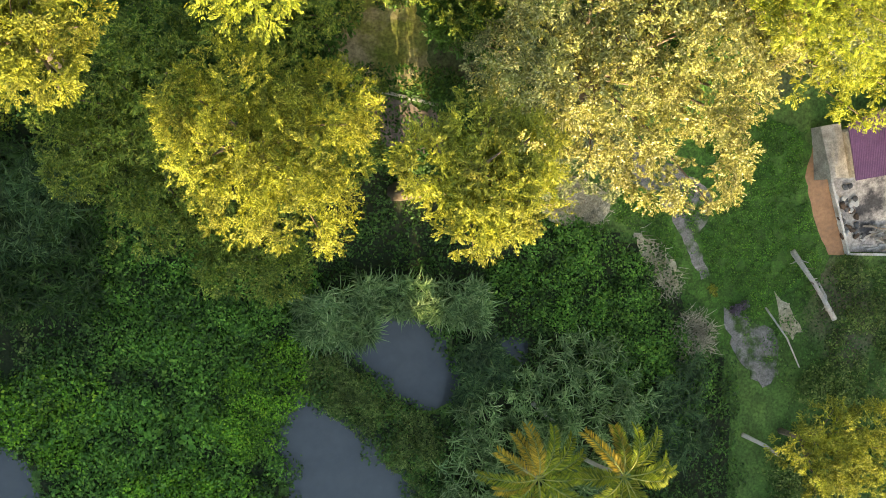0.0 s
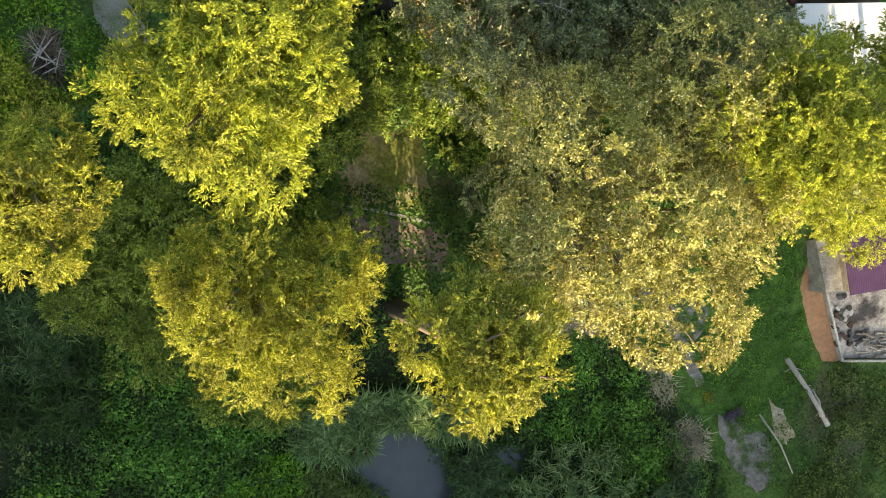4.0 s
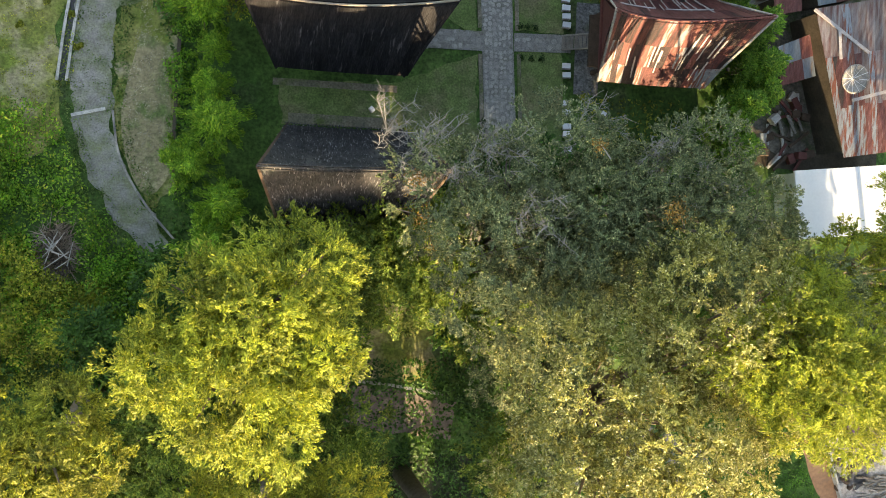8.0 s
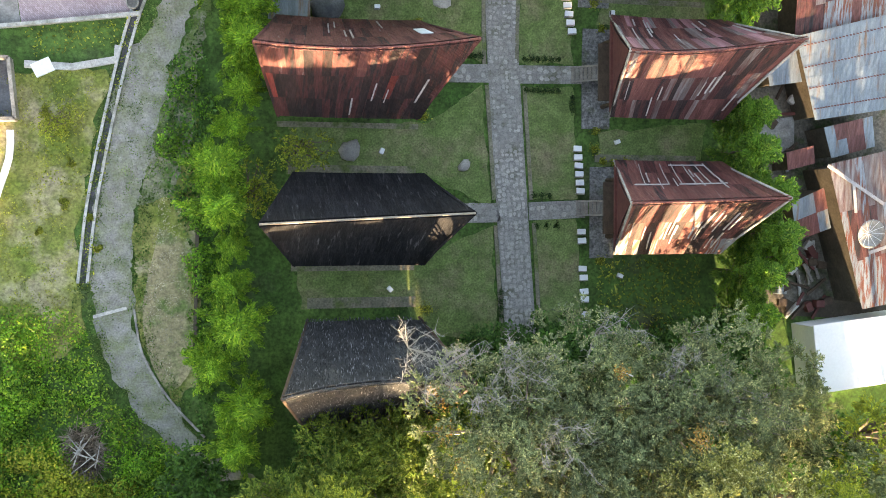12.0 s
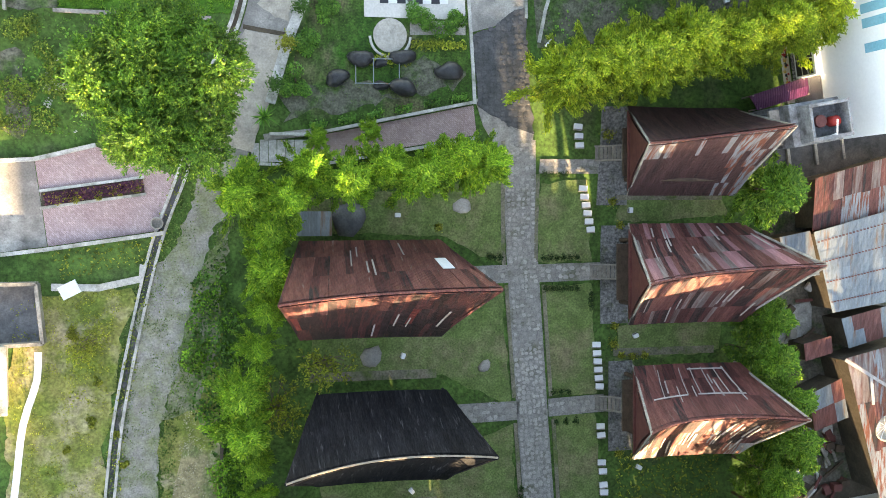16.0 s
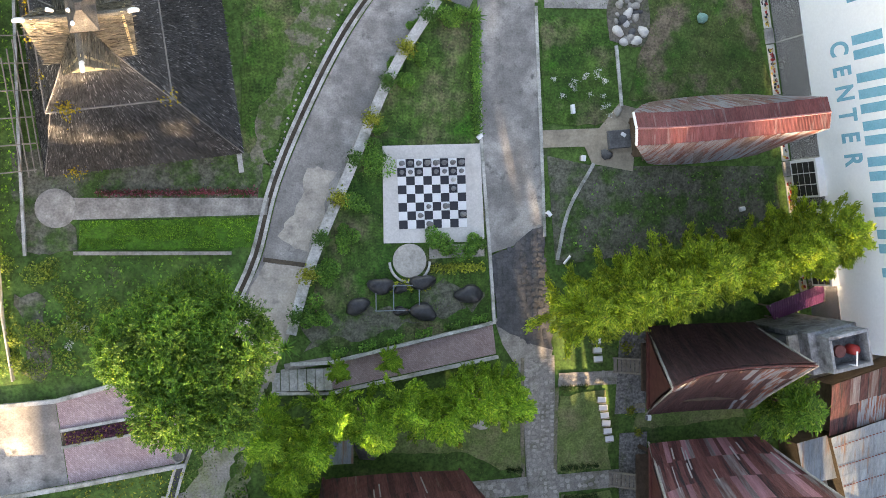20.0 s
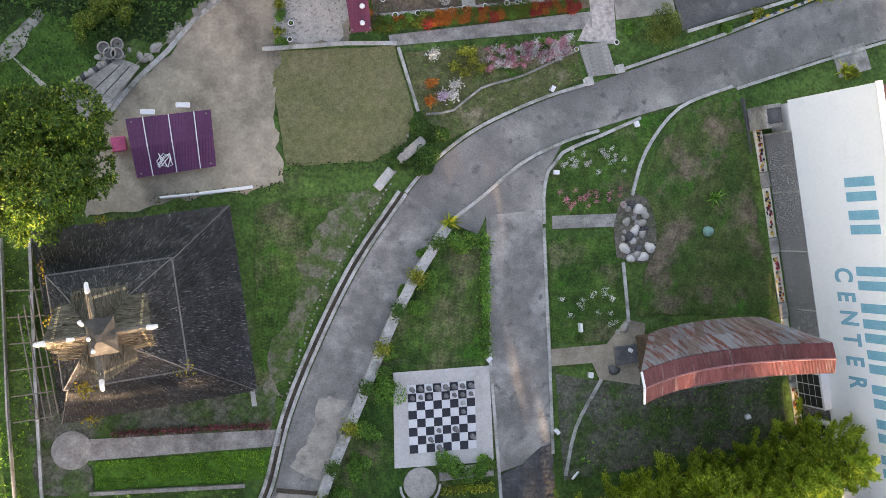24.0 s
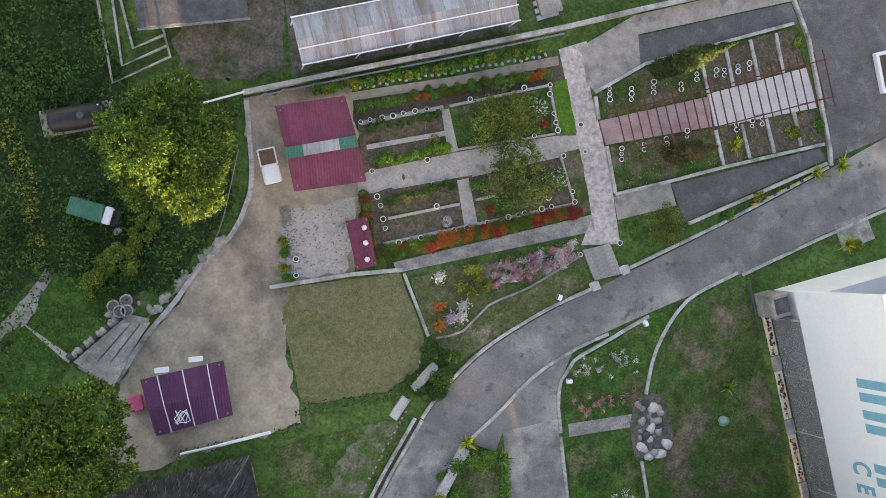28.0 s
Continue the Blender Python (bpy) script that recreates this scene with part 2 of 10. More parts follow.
def leafmat(name, c1, c2, c3=None, through_light=.35, rough=.55):
    """Foliage: every leaf has its own tone; some light passes through."""
    m = bpy.data.materials.new(name)
    m.use_nodes = True
    n, l = m.node_tree.nodes, m.node_tree.links
    bs = n["Principled BSDF"]
    bs.inputs["Roughness"].default_value = rough
    bs.inputs["Specular IOR Level"].default_value = .35
    ge, cr = n.new("ShaderNodeNewGeometry"), n.new("ShaderNodeValToRGB")
    e = cr.color_ramp.elements
    e[0].color, e[1].color = (*(v * .6 for v in c1), 1), (*c2, 1)
    if c3:
        e[1].position = .85
        x = e.new(1.0)
        x.color = (*c3, 1)
    l.new(ge.outputs["Random Per Island"], cr.inputs[0])
    tc, nz, hs = n.new("ShaderNodeTexCoord"), n.new("ShaderNodeTexNoise"), n.new("ShaderNodeHueSaturation")
    nz.inputs["Scale"].default_value = .45
    l.new(tc.outputs["Object"], nz.inputs["Vector"])
    mr = n.new("ShaderNodeMapRange")
    mr.inputs["From Min"].default_value, mr.inputs["From Max"].default_value = .3, .7
    mr.inputs["To Min"].default_value, mr.inputs["To Max"].default_value = .6, 1.4
    l.new(nz.outputs["Fac"], mr.inputs["Value"]), l.new(mr.outputs[0], hs.inputs["Value"])
    l.new(cr.outputs[0], hs.inputs["Color"]), l.new(hs.outputs[0], bs.inputs["Base Color"])
    tr, mx = n.new("ShaderNodeBsdfTranslucent"), n.new("ShaderNodeMixShader")
    l.new(hs.outputs[0], tr.inputs["Color"])
    mx.inputs[0].default_value = through_light
    l.new(bs.outputs[0], mx.inputs[1]), l.new(tr.outputs[0], mx.inputs[2])
    l.new(mx.outputs[0], n["Material Output"].inputs["Surface"])
    return m


M_ground = mat("wild grass and soil", (.05, .12, .022), (.09, .17, .036), .18, .95, .6, 4.0, stain=(.13, .125, .075), stains=(.56, .72), sscale=.12, grain=.55, mid=.3)
M_village = mat("village lawn", (.13, .20, .055), (.18, .24, .08), .4, .95, .5, 7.0, stain=(.25, .215, .12), stains=(.46, .7), sscale=.3, grain=.45, mid=.25)
M_edge = mat("trodden earth edge", (.26, .23, .17), (.18, .17, .12), .9, .95, .5, 7.0, stain=(.12, .16, .05), stains=(.5, .66), sscale=.6, grain=.45)
M_lush = mat("lush grass", (.03, .092, .012), (.075, .15, .026), .35, .95, .7, 6.0, stain=(.19, .16, .095), stains=(.5, .68), sscale=.25, grain=.6, mid=.4, worn=(.03, .16, .01), worns=(.56, .7), wscale=.3)
M_meadow = mat("thin meadow", (.155, .21, .036), (.29, .285, .09), .4, .95, .5, 5.0, stain=(.40, .35, .22), stains=(.5, .66), sscale=.35, grain=.45, mid=.25)
M_dry = mat("dry grass", (.50, .455, .34), (.36, .33, .22), .6, .95, .5, 6.0, grain=.4, mid=.25)
M_sand = mat("sandy yard", (.45, .375, .28), (.34, .29, .22), .22, .95, .3, 5.0, stain=(.15, .13, .105), stains=(.49, .68), sscale=.16, grain=.2, mid=.16)
M_gravel = mat("gravel", (.25, .24, .23), (.17, .165, .16), .5, .95, .6, 9.0, stain=(.05, .10, .022), stains=(.46, .6), sscale=.7, grain=.5, mid=.3)
M_asphalt = mat("worn asphalt", (.19, .182, .17), (.245, .232, .215), .14, .92, .3, 9.0, stain=(.43, .40, .36), stains=(.49, .72), sscale=.2, grain=.25, mid=.12, worn=(.15, .145, .14), worns=(.58, .68), wscale=.9)
M_conc = mat("weathered concrete", (.41, .385, .345), (.30, .283, .257), .3, .9, .3, 7.0, stain=(.19, .178, .16), stains=(.5, .7), sscale=.4, grain=.32, mid=.26)
M_kerb = mat("pale kerb concrete", (.58, .57, .54), (.44, .43, .40), .8, .9, .2, 9.0, stain=(.24, .245, .2), stains=(.47, .66), sscale=.7, mid=.15)
M_white = mat("white paint", (.84, .85, .86), (.78, .795, .81), .5, .6, .1, 6.0, grain=.06)
M_stone = mat("grey paving stone", (.32, .30, .275), (.43, .405, .365), 1.5, .9, .5, 10.0, rnd=.28)
M_blackrock = mat("black polished rock", (.018, .019, .021), (.045, .046, .05), 2.5, .4, .5, 6.0)
M_darkstone = mat("dark stone", (.07, .072, .075), (.13, .13, .135), 1.2, .85, .6, 7.0, rnd=.4)
M_brick = mat("pink paving brick", (.33, .20, .19), (.42, .29, .28), .9, .9, .3, 12.0, rnd=.25, stain=(.30, .27, .25), stains=(.5, .75), sscale=.3)
M_wood = mat("dark old wood", (.07, .045, .03), (.12, .08, .055), 2.0, .8, .4, 14.0)
M_greywood = mat("silvered wood", (.22, .19, .16), (.30, .27, .23), 2.0, .85, .4, 14.0)
M_rust = mat("rusted red roof sheet", (.17, .06, .052), (.25, .10, .088), .9, .6, .25, 16.0, metal=.12, rnd=.15, stain=(.34, .27, .25), stains=(.63, .72), sscale=1.1, wave=13, streak=True, mid=.3)
M_rustdark = mat("dark red roof sheet", (.10, .034, .034), (.155, .056, .052), .7, .6, .25, 16.0, metal=.1, rnd=.15, stain=(.035, .03, .032), stains=(.5, .62), sscale=.8, wave=13, streak=True, mid=.35)
M_black = mat("black roof covering", (.014, .014, .017), (.028, .028, .031), .8, .85, .4, 10.0, rnd=.25, stain=(.10, .10, .108), stains=(.6, .72), sscale=1.2, streak=True, mid=.4, grain=.5, spec=.12)
M_zinc = mat("corrugated zinc sheet", (.23, .275, .315), (.30, .345, .38), .5, .5, .2, 12.0, metal=.3, rnd=.1, stain=(.30, .17, .10), stains=(.56, .7), sscale=.7, wave=13, streak=True, mid=.12)
# turret thatch: part of the sunlight on it is put into this paler colour
M_turret = mat("brown palm thatch", (.13, .12, .10), (.21, .195, .16), 1.2, .95, .9, 14.0, grain=.5)
M_thatch = mat("black palm fibre thatch", (.045, .045, .048), (.085, .084, .086), 1.2, .95, .9, 14.0, stain=(.15, .145, .135), stains=(.54, .75), sscale=.8, grain=.5)
M_maroon = mat("maroon painted roof sheet", (.19, .035, .065), (.23, .05, .085), .6, .45, .1, 8.0, rnd=.12, wave=5)
M_violet = mat("violet painted roof sheet", (.065, .028, .085), (.085, .04, .11), .6, .5, .1, 8.0, wave=5)
M_purple = mat("purple painted roof sheet", (.11, .025, .085), (.14, .035, .105), .6, .5, .1, 8.0, rnd=.1, wave=5)
M_greensheet = mat("green roof sheet", (.03, .16, .10), (.04, .20, .13), .6, .5, .1, 8.0, wave=5)
M_clear = mat("milky plastic sheet", (.42, .44, .46), (.33, .33, .33), .8, .35, .1, 8.0, rnd=.25, stain=(.30, .21, .14), stains=(.5, .7), sscale=.6, streak=True)
M_bark = mat("bark", (.12, .09, .065), (.19, .155, .12), 3.0, .95, .6, 10.0)
M_palebark = mat("pale dead wood", (.36, .34, .31), (.48, .46, .42), 3.0, .9, .5, 10.0)
M_black_paint = mat("black paint", (.02, .02, .022), (.03, .03, .032), 1.0, .5, .1, 8.0)
M_red = mat("red paint", (.45, .04, .03), (.38, .03, .025), 1.5, .5, .1, 8.0)
M_blue = mat("pale blue paint", (.15, .44, .58), (.20, .49, .63), 1.0, .6, .1, 6.0, grain=.12)
M_yellow = mat("thatch-straw panel", (.60, .47, .26), (.72, .60, .38), 1.5, .9, .5, 14.0)
M_soil = mat("dark soil", (.07, .055, .04), (.11, .09, .065), 1.0, .95, .6, 6.0)
M_orange = mat("orange clay water", (.30, .155, .075), (.37, .20, .10), .4, .6, .1, 3.0, stain=(.22, .13, .08), stains=(.5, .7), sscale=.6)
M_rust_iron = mat("red oxide steel", (.13, .04, .035), (.18, .06, .05), 2.0, .7, .2, 12.0)

L_green = leafmat("mid green leaves", (.04, .12, .02), (.10, .24, .04))
L_bright = leafmat("bright green leaves", (.165, .24, .024), (.38, .44, .048), (.57, .53, .065))
L_olive = leafmat("olive leaves", (.11, .155, .07), (.25, .305, .14), (.50, .48, .22), .3)
L_gold = leafmat("yellow green leaves", (.16, .20, .022), (.37, .40, .045), (.57, .54, .09))
L_dark = leafmat("dark green leaves", (.02, .055, .012), (.055, .125, .026))
L_feather_y = leafmat("yellowish feathery needles", (.19, .34, .03), (.42, .57, .05), (.68, .67, .075), .45)
L_shrub = leafmat("shrub leaves", (.07, .22, .036), (.16, .38, .055), (.25, .44, .065))
L_reed = leafmat("reed blades", (.09, .20, .065), (.23, .37, .14), (.36, .47, .23))
L_feather = leafmat("feathery needles", (.12, .32, .026), (.29, .53, .045), (.52, .64, .065), .4)
L_pink = leafmat("pink and white petals", (.55, .16, .24), (.75, .45, .52), (.80, .75, .72))
L_palm = leafmat("palm leaflets", (.18, .28, .025), (.46, .52, .04), (.74, .60, .09), .45)
L_palm_old = leafmat("old golden palm leaflets", (.42, .34, .035), (.78, .56, .07), (.60, .38, .09), .45)
L_straw = leafmat("dry stalks", (.42, .37, .26), (.70, .64, .50))
L_thatch = leafmat("palm fibre", (.042, .044, .050), (.11, .113, .12), (.33, .33, .34), .05, .9)

L_glossy = leafmat("glossy yellow-grey leaves", (.19, .205, .04), (.42, .42, .12), (.70, .68, .38), .3, .3)
L_cane = leafmat("dark cane leaves", (.03, .085, .03), (.09, .18, .065), (.16, .25, .10))
L_tangle = leafmat("dark tangled leaves", (.025, .085, .015), (.085, .20, .036), (.13, .25, .045))
L_vivid = leafmat("vivid shrub leaves", (.07, .23, .018), (.20, .45, .034), (.34, .52, .045))
L_dull = leafmat("dull olive shrub leaves", (.07, .14, .03), (.17, .26, .06), (.26, .31, .10))
L_grass = leafmat("grass tufts", (.05, .13, .02), (.12, .22, .035), (.22, .24, .07))
M_cobdark = mat("grey cobbles", (.27, .26, .245), (.17, .165, .16), 1.3, .95, .9, 4.5, stain=(.12, .13, .08), stains=(.55, .7), sscale=.7, grain=.6, mid=.35)
M_greysoil = mat("grey soil with thin grass", (.155, .15, .115), (.105, .12, .07), .55, .95, .6, 6.0, stain=(.06, .12, .026), stains=(.48, .62), sscale=.55, grain=.5, mid=.35)
M_dust = mat("dusty concrete", (.45, .405, .345), (.38, .345, .30), .35, .92, .3, 7.0, stain=(.24, .22, .195), stains=(.54, .68), sscale=.8, grain=.2, mid=.16)
M_lanec = mat("stained lane concrete", (.25, .238, .222), (.205, .197, .185), .2, .9, .3, 8.0, stain=(.50, .475, .44), stains=(.45, .68), sscale=.26, grain=.25, mid=.2, worn=(.16, .155, .145), worns=(.58, .7), wscale=1.1)
M_deepgrass = mat("deep green grass", (.035, .11, .014), (.07, .16, .024), .4, .95, .7, 6.0, grain=.6, mid=.4)
M_strip = mat("vivid grass", (.05, .16, .012), (.085, .22, .02), .5, .95, .7, 7.0, grain=.5, mid=.3)
M_bare = mat("brown and green lawn", (.045, .10, .018), (.09, .12, .034), .35, .95, .6, 6.0, stain=(.20, .155, .105), stains=(.49, .62), sscale=.3, grain=.5, mid=.35, worn=(.03, .15, .012), worns=(.57, .7), wscale=.34)
M_bedsoil = mat("brown garden soil", (.20, .145, .10), (.125, .095, .068), .9, .95, .6, 6.0, stain=(.07, .11, .03), stains=(.52, .66), sscale=.8, grain=.45, mid=.3)
M_cobble = mat("pinkish white cobbles", (.62, .55, .50), (.52, .46, .42), .35, .9, .8, 3.2, stain=(.40, .345, .31), stains=(.5, .75), sscale=.3, grain=.45, mid=.08)
M_palegravel = mat("pale stony sand", (.50, .465, .415), (.42, .39, .345), .3, .95, .5, 6.0, stain=(.28, .255, .225), stains=(.58, .72), sscale=.9, grain=.25, mid=.1)
M_olive = mat("short olive turf", (.165, .17, .07), (.205, .195, .09), .5, .95, .5, 8.0, stain=(.22, .195, .11), stains=(.5, .7), sscale=.4, grain=.35, mid=.18)
L_deep = leafmat("deep green glossy leaves", (.024, .08, .010), (.12, .25, .026), (.52, .55, .06), .3, .45)
L_starry = leafmat("bright feathery sprays", (.045, .15, .018), (.13, .30, .032), (.32, .46, .045), .3)
M_tarmac = mat("dark tarmac", (.115, .113, .11), (.165, .16, .152), .3, .9, .3, 8.0, stain=(.30, .295, .28), stains=(.58, .76), sscale=.4, grain=.3, mid=.14)
L_sapling = leafmat("sapling leaves", (.10, .17, .03), (.25, .32, .06), (.38, .40, .10), .4)
L_moss = leafmat("shaded moss green leaves", (.09, .18, .024), (.23, .33, .045), (.40, .42, .07))
M_patchy = mat("patchy pale earth and grass", (.25, .225, .17), (.17, .165, .11), .5, .95, .5, 6.0, stain=(.08, .135, .035), stains=(.43, .54), sscale=.8, grain=.45, mid=.2)

# ---- foliage makers ----
def fold(centres, up, along, length, width, name, material):
    """One mesh of many leaves: a folded diamond each. centres, up, along: arrays n x 3."""
    n = len(centres)
    side = np.cross(along, up)
    side /= np.linalg.norm(side, axis=1, keepdims=True) + 1e-9
    L, W = length[:, None], width[:, None]
    v = np.stack([centres - along * L / 2, centres + side * W / 2 + up * W * .12, centres + along * L / 2 - up * L * .08, centres - side * W / 2 + up * W * .12], 1).reshape(-1, 3)
    me = bpy.data.meshes.new(name)
    i = np.arange(n)[:, None] * 4
    tri = np.concatenate([i + np.array([[0, 1, 2]]), i + np.array([[0, 2, 3]])], 1).reshape(-1)
    me.vertices.add(4 * n), me.loops.add(6 * n), me.polygons.add(2 * n)
    me.vertices.foreach_set("co", v.astype(np.float32).ravel())
    me.loops.foreach_set("vertex_index", tri.astype(np.int32))
    me.polygons.foreach_set("loop_start", np.arange(0, 6 * n, 3, dtype=np.int32))
    me.update(calc_edges=True)
    me.materials.append(material)
    return me


def unit(a):
    return a / (np.linalg.norm(a, axis=-1, keepdims=True) + 1e-9)


def leaves(rng, c, out, size, name, material, droop=.2, slim=.5, flat=.4, twig=None):
    """Leaves at points c that face outwards and up; twig: the way in which the leaves of a spray point."""
    n = len(c)
    up = unit(out * (1 - flat) + np.array((0, 0, flat)) + rng.normal(0, .38, (n, 3)))
    a = unit(np.cross(up, rng.normal(0, 1, (n, 3))))
    if twig is not None:
        a = unit(a * .55 + twig)
    a = unit(a - np.array((0, 0, droop)))
    s = size * rng.uniform(.6, 1.35, n)
    return fold(c, up, a, s, s * slim, name, material)


def crown_points(rng, r, h, z0, clumps, per, spread, open_=.75, lobes=9):
    """Clumps of leaves over the outside of a crown made of several uneven lobes."""
    az = rng.uniform(0, 6.283) + np.arange(lobes) * 2.4
    rho = np.sqrt((np.arange(lobes) + .35) / lobes) * .72
    lc = np.c_[np.cos(az) * rho * r, np.sin(az) * rho * r, z0 + h * (1 - rho ** 2 * 1.1) * .42 + rng.uniform(-.15, .12, lobes) * h]
    lr = r * rng.uniform(.30, .48, lobes)
    i = rng.choice(lobes, clumps, p=lr ** 2 / (lr ** 2).sum())
    k = unit(rng.normal(0, 1, (clumps, 3)))
    k[:, 2] = np.abs(k[:, 2]) * 1.15 - .32
    k = unit(k)
    sc = np.minimum(h * .85, lr[i] * 1.1)
    c = lc[i] + k * np.c_[lr[i], lr[i], sc] * rng.uniform(open_, 1.0, clumps)[:, None]
    p = np.repeat(c, per, 0)
    sp = np.repeat(spread * rng.uniform(.55, 1.4, clumps), per)
    twigs = 8                                # leaves sit along twigs that fan out from the clump's heart
    fan = unit(rng.normal(0, 1, (clumps, twigs, 3)) + k[:, None] * .8) * np.array((1, 1, .7))
    j = rng.integers(0, twigs, len(p))
    d = fan[np.repeat(np.arange(clumps), per), j] * (sp * 1.9 * np.sqrt(rng.uniform(0, 1, len(p))))[:, None]
    ways = unit(d)
    d += rng.normal(0, .12, (len(p), 3)) * sp[:, None]
    return p + d, unit(np.repeat(k, per, 0) + unit(d) * .8), c, ways


def tree_meshes(seed, r, height, leafmt, clumps, per, size, spread=.8, crown=.62, slim=.5, droop=.2, bare=0, trunk_r=None, open_=.75):
    """Trunk and limbs, crown; local, base at 0."""
    rng = np.random.default_rng(seed)
    h = height * crown * .5
    z0 = height - h * 1.05
    p, out, c, ways = crown_points(rng, r, h, z0, clumps, per, spread, open_)
    crown_me = leaves(rng, p, out, size, "crown", leafmt, droop, slim, twig=ways)
    g = G()
    tr = trunk_r or max(.12, height * .02)
    fork = Vector((rng.normal(0, .3), rng.normal(0, .3), height * (1 - crown) * 1.05))
    g.tube([(0, 0, -.4), (fork.x * .4, fork.y * .2, fork.z * .5), fork], tr * 1.25, tr * .8, 8)
    for i in rng.choice(len(c), min(len(c), 16 + bare), replace=False):
        e = Vector(c[i])
        m = fork.lerp(e, .5) + Vector((rng.normal(0, .5), rng.normal(0, .5), .06 * height))
        g.tube([fork - Vector((0, 0, .2)), fork.lerp(m, .6), m, e], tr * .45, .04, 5)
    return g.mesh("trunk", True), crown_me


def plant_tree(name, label, meshes, x, y, s=1.0, rz=0, group="", bark=None, sz=None):
    t = thing(name, label, "tree", x, y, H(x, y), rz, group)
    t.scale = (s, s, sz or s)
    part("trunk", meshes[0], bark or M_bark, t)
    part("crown", meshes[1], None, t)
    return t


def carpet(seed, poly, density, size, height, bumps, material, name="leaves", slim=.55, hole=None, flat=.7, bare=None):
    """Leaves of low growth over a polygon of ground, with a bumpy top; bare: leave gaps where the noise lies below it."""
    rng = np.random.default_rng(seed)
    P = np.array(poly, float)
    lo, hi = P.min(0), P.max(0)
    n = int(density * (hi[0] - lo[0]) * (hi[1] - lo[1]))
    q = rng.uniform(lo, hi, (n, 2))
    q = q[inside(q, P)]
    for ho in hole or ():
        q = q[~inside(q, np.array(ho, float))]
    w = np.array([noise.noise((x / bumps, y / bumps, seed * 1.7)) + .5 * noise.noise((x / bumps * 2.7, y / bumps * 2.7, seed * .9)) for x, y in q])
    if bare is not None:
        keep = w > bare + rng.normal(0, .12, len(q))
        q, w = q[keep], w[keep]
    z = hz(q[:, 0], q[:, 1]) + height * np.clip(.55 + w, .05, 1.6) * rng.uniform(.55, 1.0, len(q))
    out = unit(rng.normal(0, .6, (len(q), 3)) + np.array((0, 0, 1.0)))
    return leaves(rng, np.c_[q, z], out, size, name, material, .15, slim, flat)


def inside(q, P):
    x, y = q[:, 0], q[:, 1]
    r = np.zeros(len(q), bool)
    for (x0, y0), (x1, y1) in zip(P, np.roll(P, -1, 0)):
        r ^= ((y0 > y) != (y1 > y)) & (x < (x1 - x0) * (y - y0) / (y1 - y0 + 1e-12) + x0)
    return r


def blades(seed, tufts, per, length, width, material, name="blades", spread=.35, tilt=.8, lift=None):
    """Tufts of long arching blades. tufts: array n x 2."""
    rng = np.random.default_rng(seed)
    b = np.repeat(np.asarray(tufts, float), per, 0) + rng.normal(0, spread, (len(tufts) * per, 2))
    n = len(b)
    az = rng.uniform(0, 6.283, n)
    d = np.c_[np.cos(az), np.sin(az)]
    L = length * rng.uniform(.55, 1.25, n)
    reach = tilt * rng.uniform(.25, 1.0, n)
    base = np.c_[b, hz(b[:, 0], b[:, 1])]
    if lift:                                 # leaves fan out from the top of a cane
        base[:, 2] += np.repeat(rng.uniform(*lift, len(tufts)), per)
    v = []
    side = np.c_[-d[:, 1], d[:, 0], np.zeros(n)]
    for t, w in ((0, .5), (.4, 1.0), (.75, .7), (1.0, .05)):
        c = base + np.c_[d * (L * reach * t ** 1.4)[:, None], L * (t - .35 * reach * t * t * 1.6)]
        v += [c - side * width * w / 2, c + side * width * w / 2]
    v = np.stack(v, 1).reshape(-1, 3)
    f = (np.arange(n)[:, None, None] * 8 + np.array([[0, 1, 3, 2], [2, 3, 5, 4], [4, 5, 7, 6]])[None]).reshape(-1)
    me = bpy.data.meshes.new(name)
    me.vertices.add(8 * n), me.loops.add(12 * n), me.polygons.add(3 * n)
    me.vertices.foreach_set("co", v.astype(np.float32).ravel())
    me.loops.foreach_set("vertex_index", f.astype(np.int32))
    me.polygons.foreach_set("loop_start", np.arange(0, 12 * n, 4, dtype=np.int32))
    me.update(calc_edges=True)
    me.materials.append(material)
    return me


# ---- ground ----
PONDS = [[(12.5, -7.6), (17.3, -8.2), (19.0, -12.5), (18.0, -14.8), (13.8, -13.2), (11.0, -10.2)], [(7.1, -14.3), (12.1, -17.0), (16.4, -22.0), (15.0, -26.0), (8.2, -24.0), (5.0, -17.8)],
         [(22.3, -8.8), (25.2, -9.3), (24.8, -11.0), (23.0, -10.6)], [(-17.5, -17.2), (-15.0, -17.6), (-13.2, -19.4), (-12.6, -21.6), (-13.0, -25.0), (-17.5, -25.0)]]


def ground_mesh():
    xs = np.r_[-900, -400, -200, -120, -80, np.arange(-56, 90, 1.5), 110, 150, 230, 420, 900]
    ys = np.r_[-900, -400, -260, np.arange(-200, -80, 3), np.arange(-80, 150, 1.5), 180, 240, 400, 900]
    X, Y = np.meshgrid(xs, ys)
    Z = hz(X, Y)
    flat = np.c_[X.ravel(), Y.ravel()]
    for shore in PONDS:                     # hollows of the ponds
        c = np.mean(shore, 0)
        for grow, deep in ((1.25, .45), (1.0, .5)):
            Z -= deep * inside(flat, c + (np.array(shore) - c) * grow).reshape(Z.shape)
    w, h = len(xs), len(ys)
    i = (np.arange(h - 1)[:, None] * w + np.arange(w - 1)[None]).ravel()
    me = bpy.data.meshes.new("ground")
    me.from_pydata(np.c_[X.ravel(), Y.ravel(), Z.ravel()].tolist(), [], np.c_[i, i + 1, i + w + 1, i + w].tolist())
    me.shade_smooth()
    return me


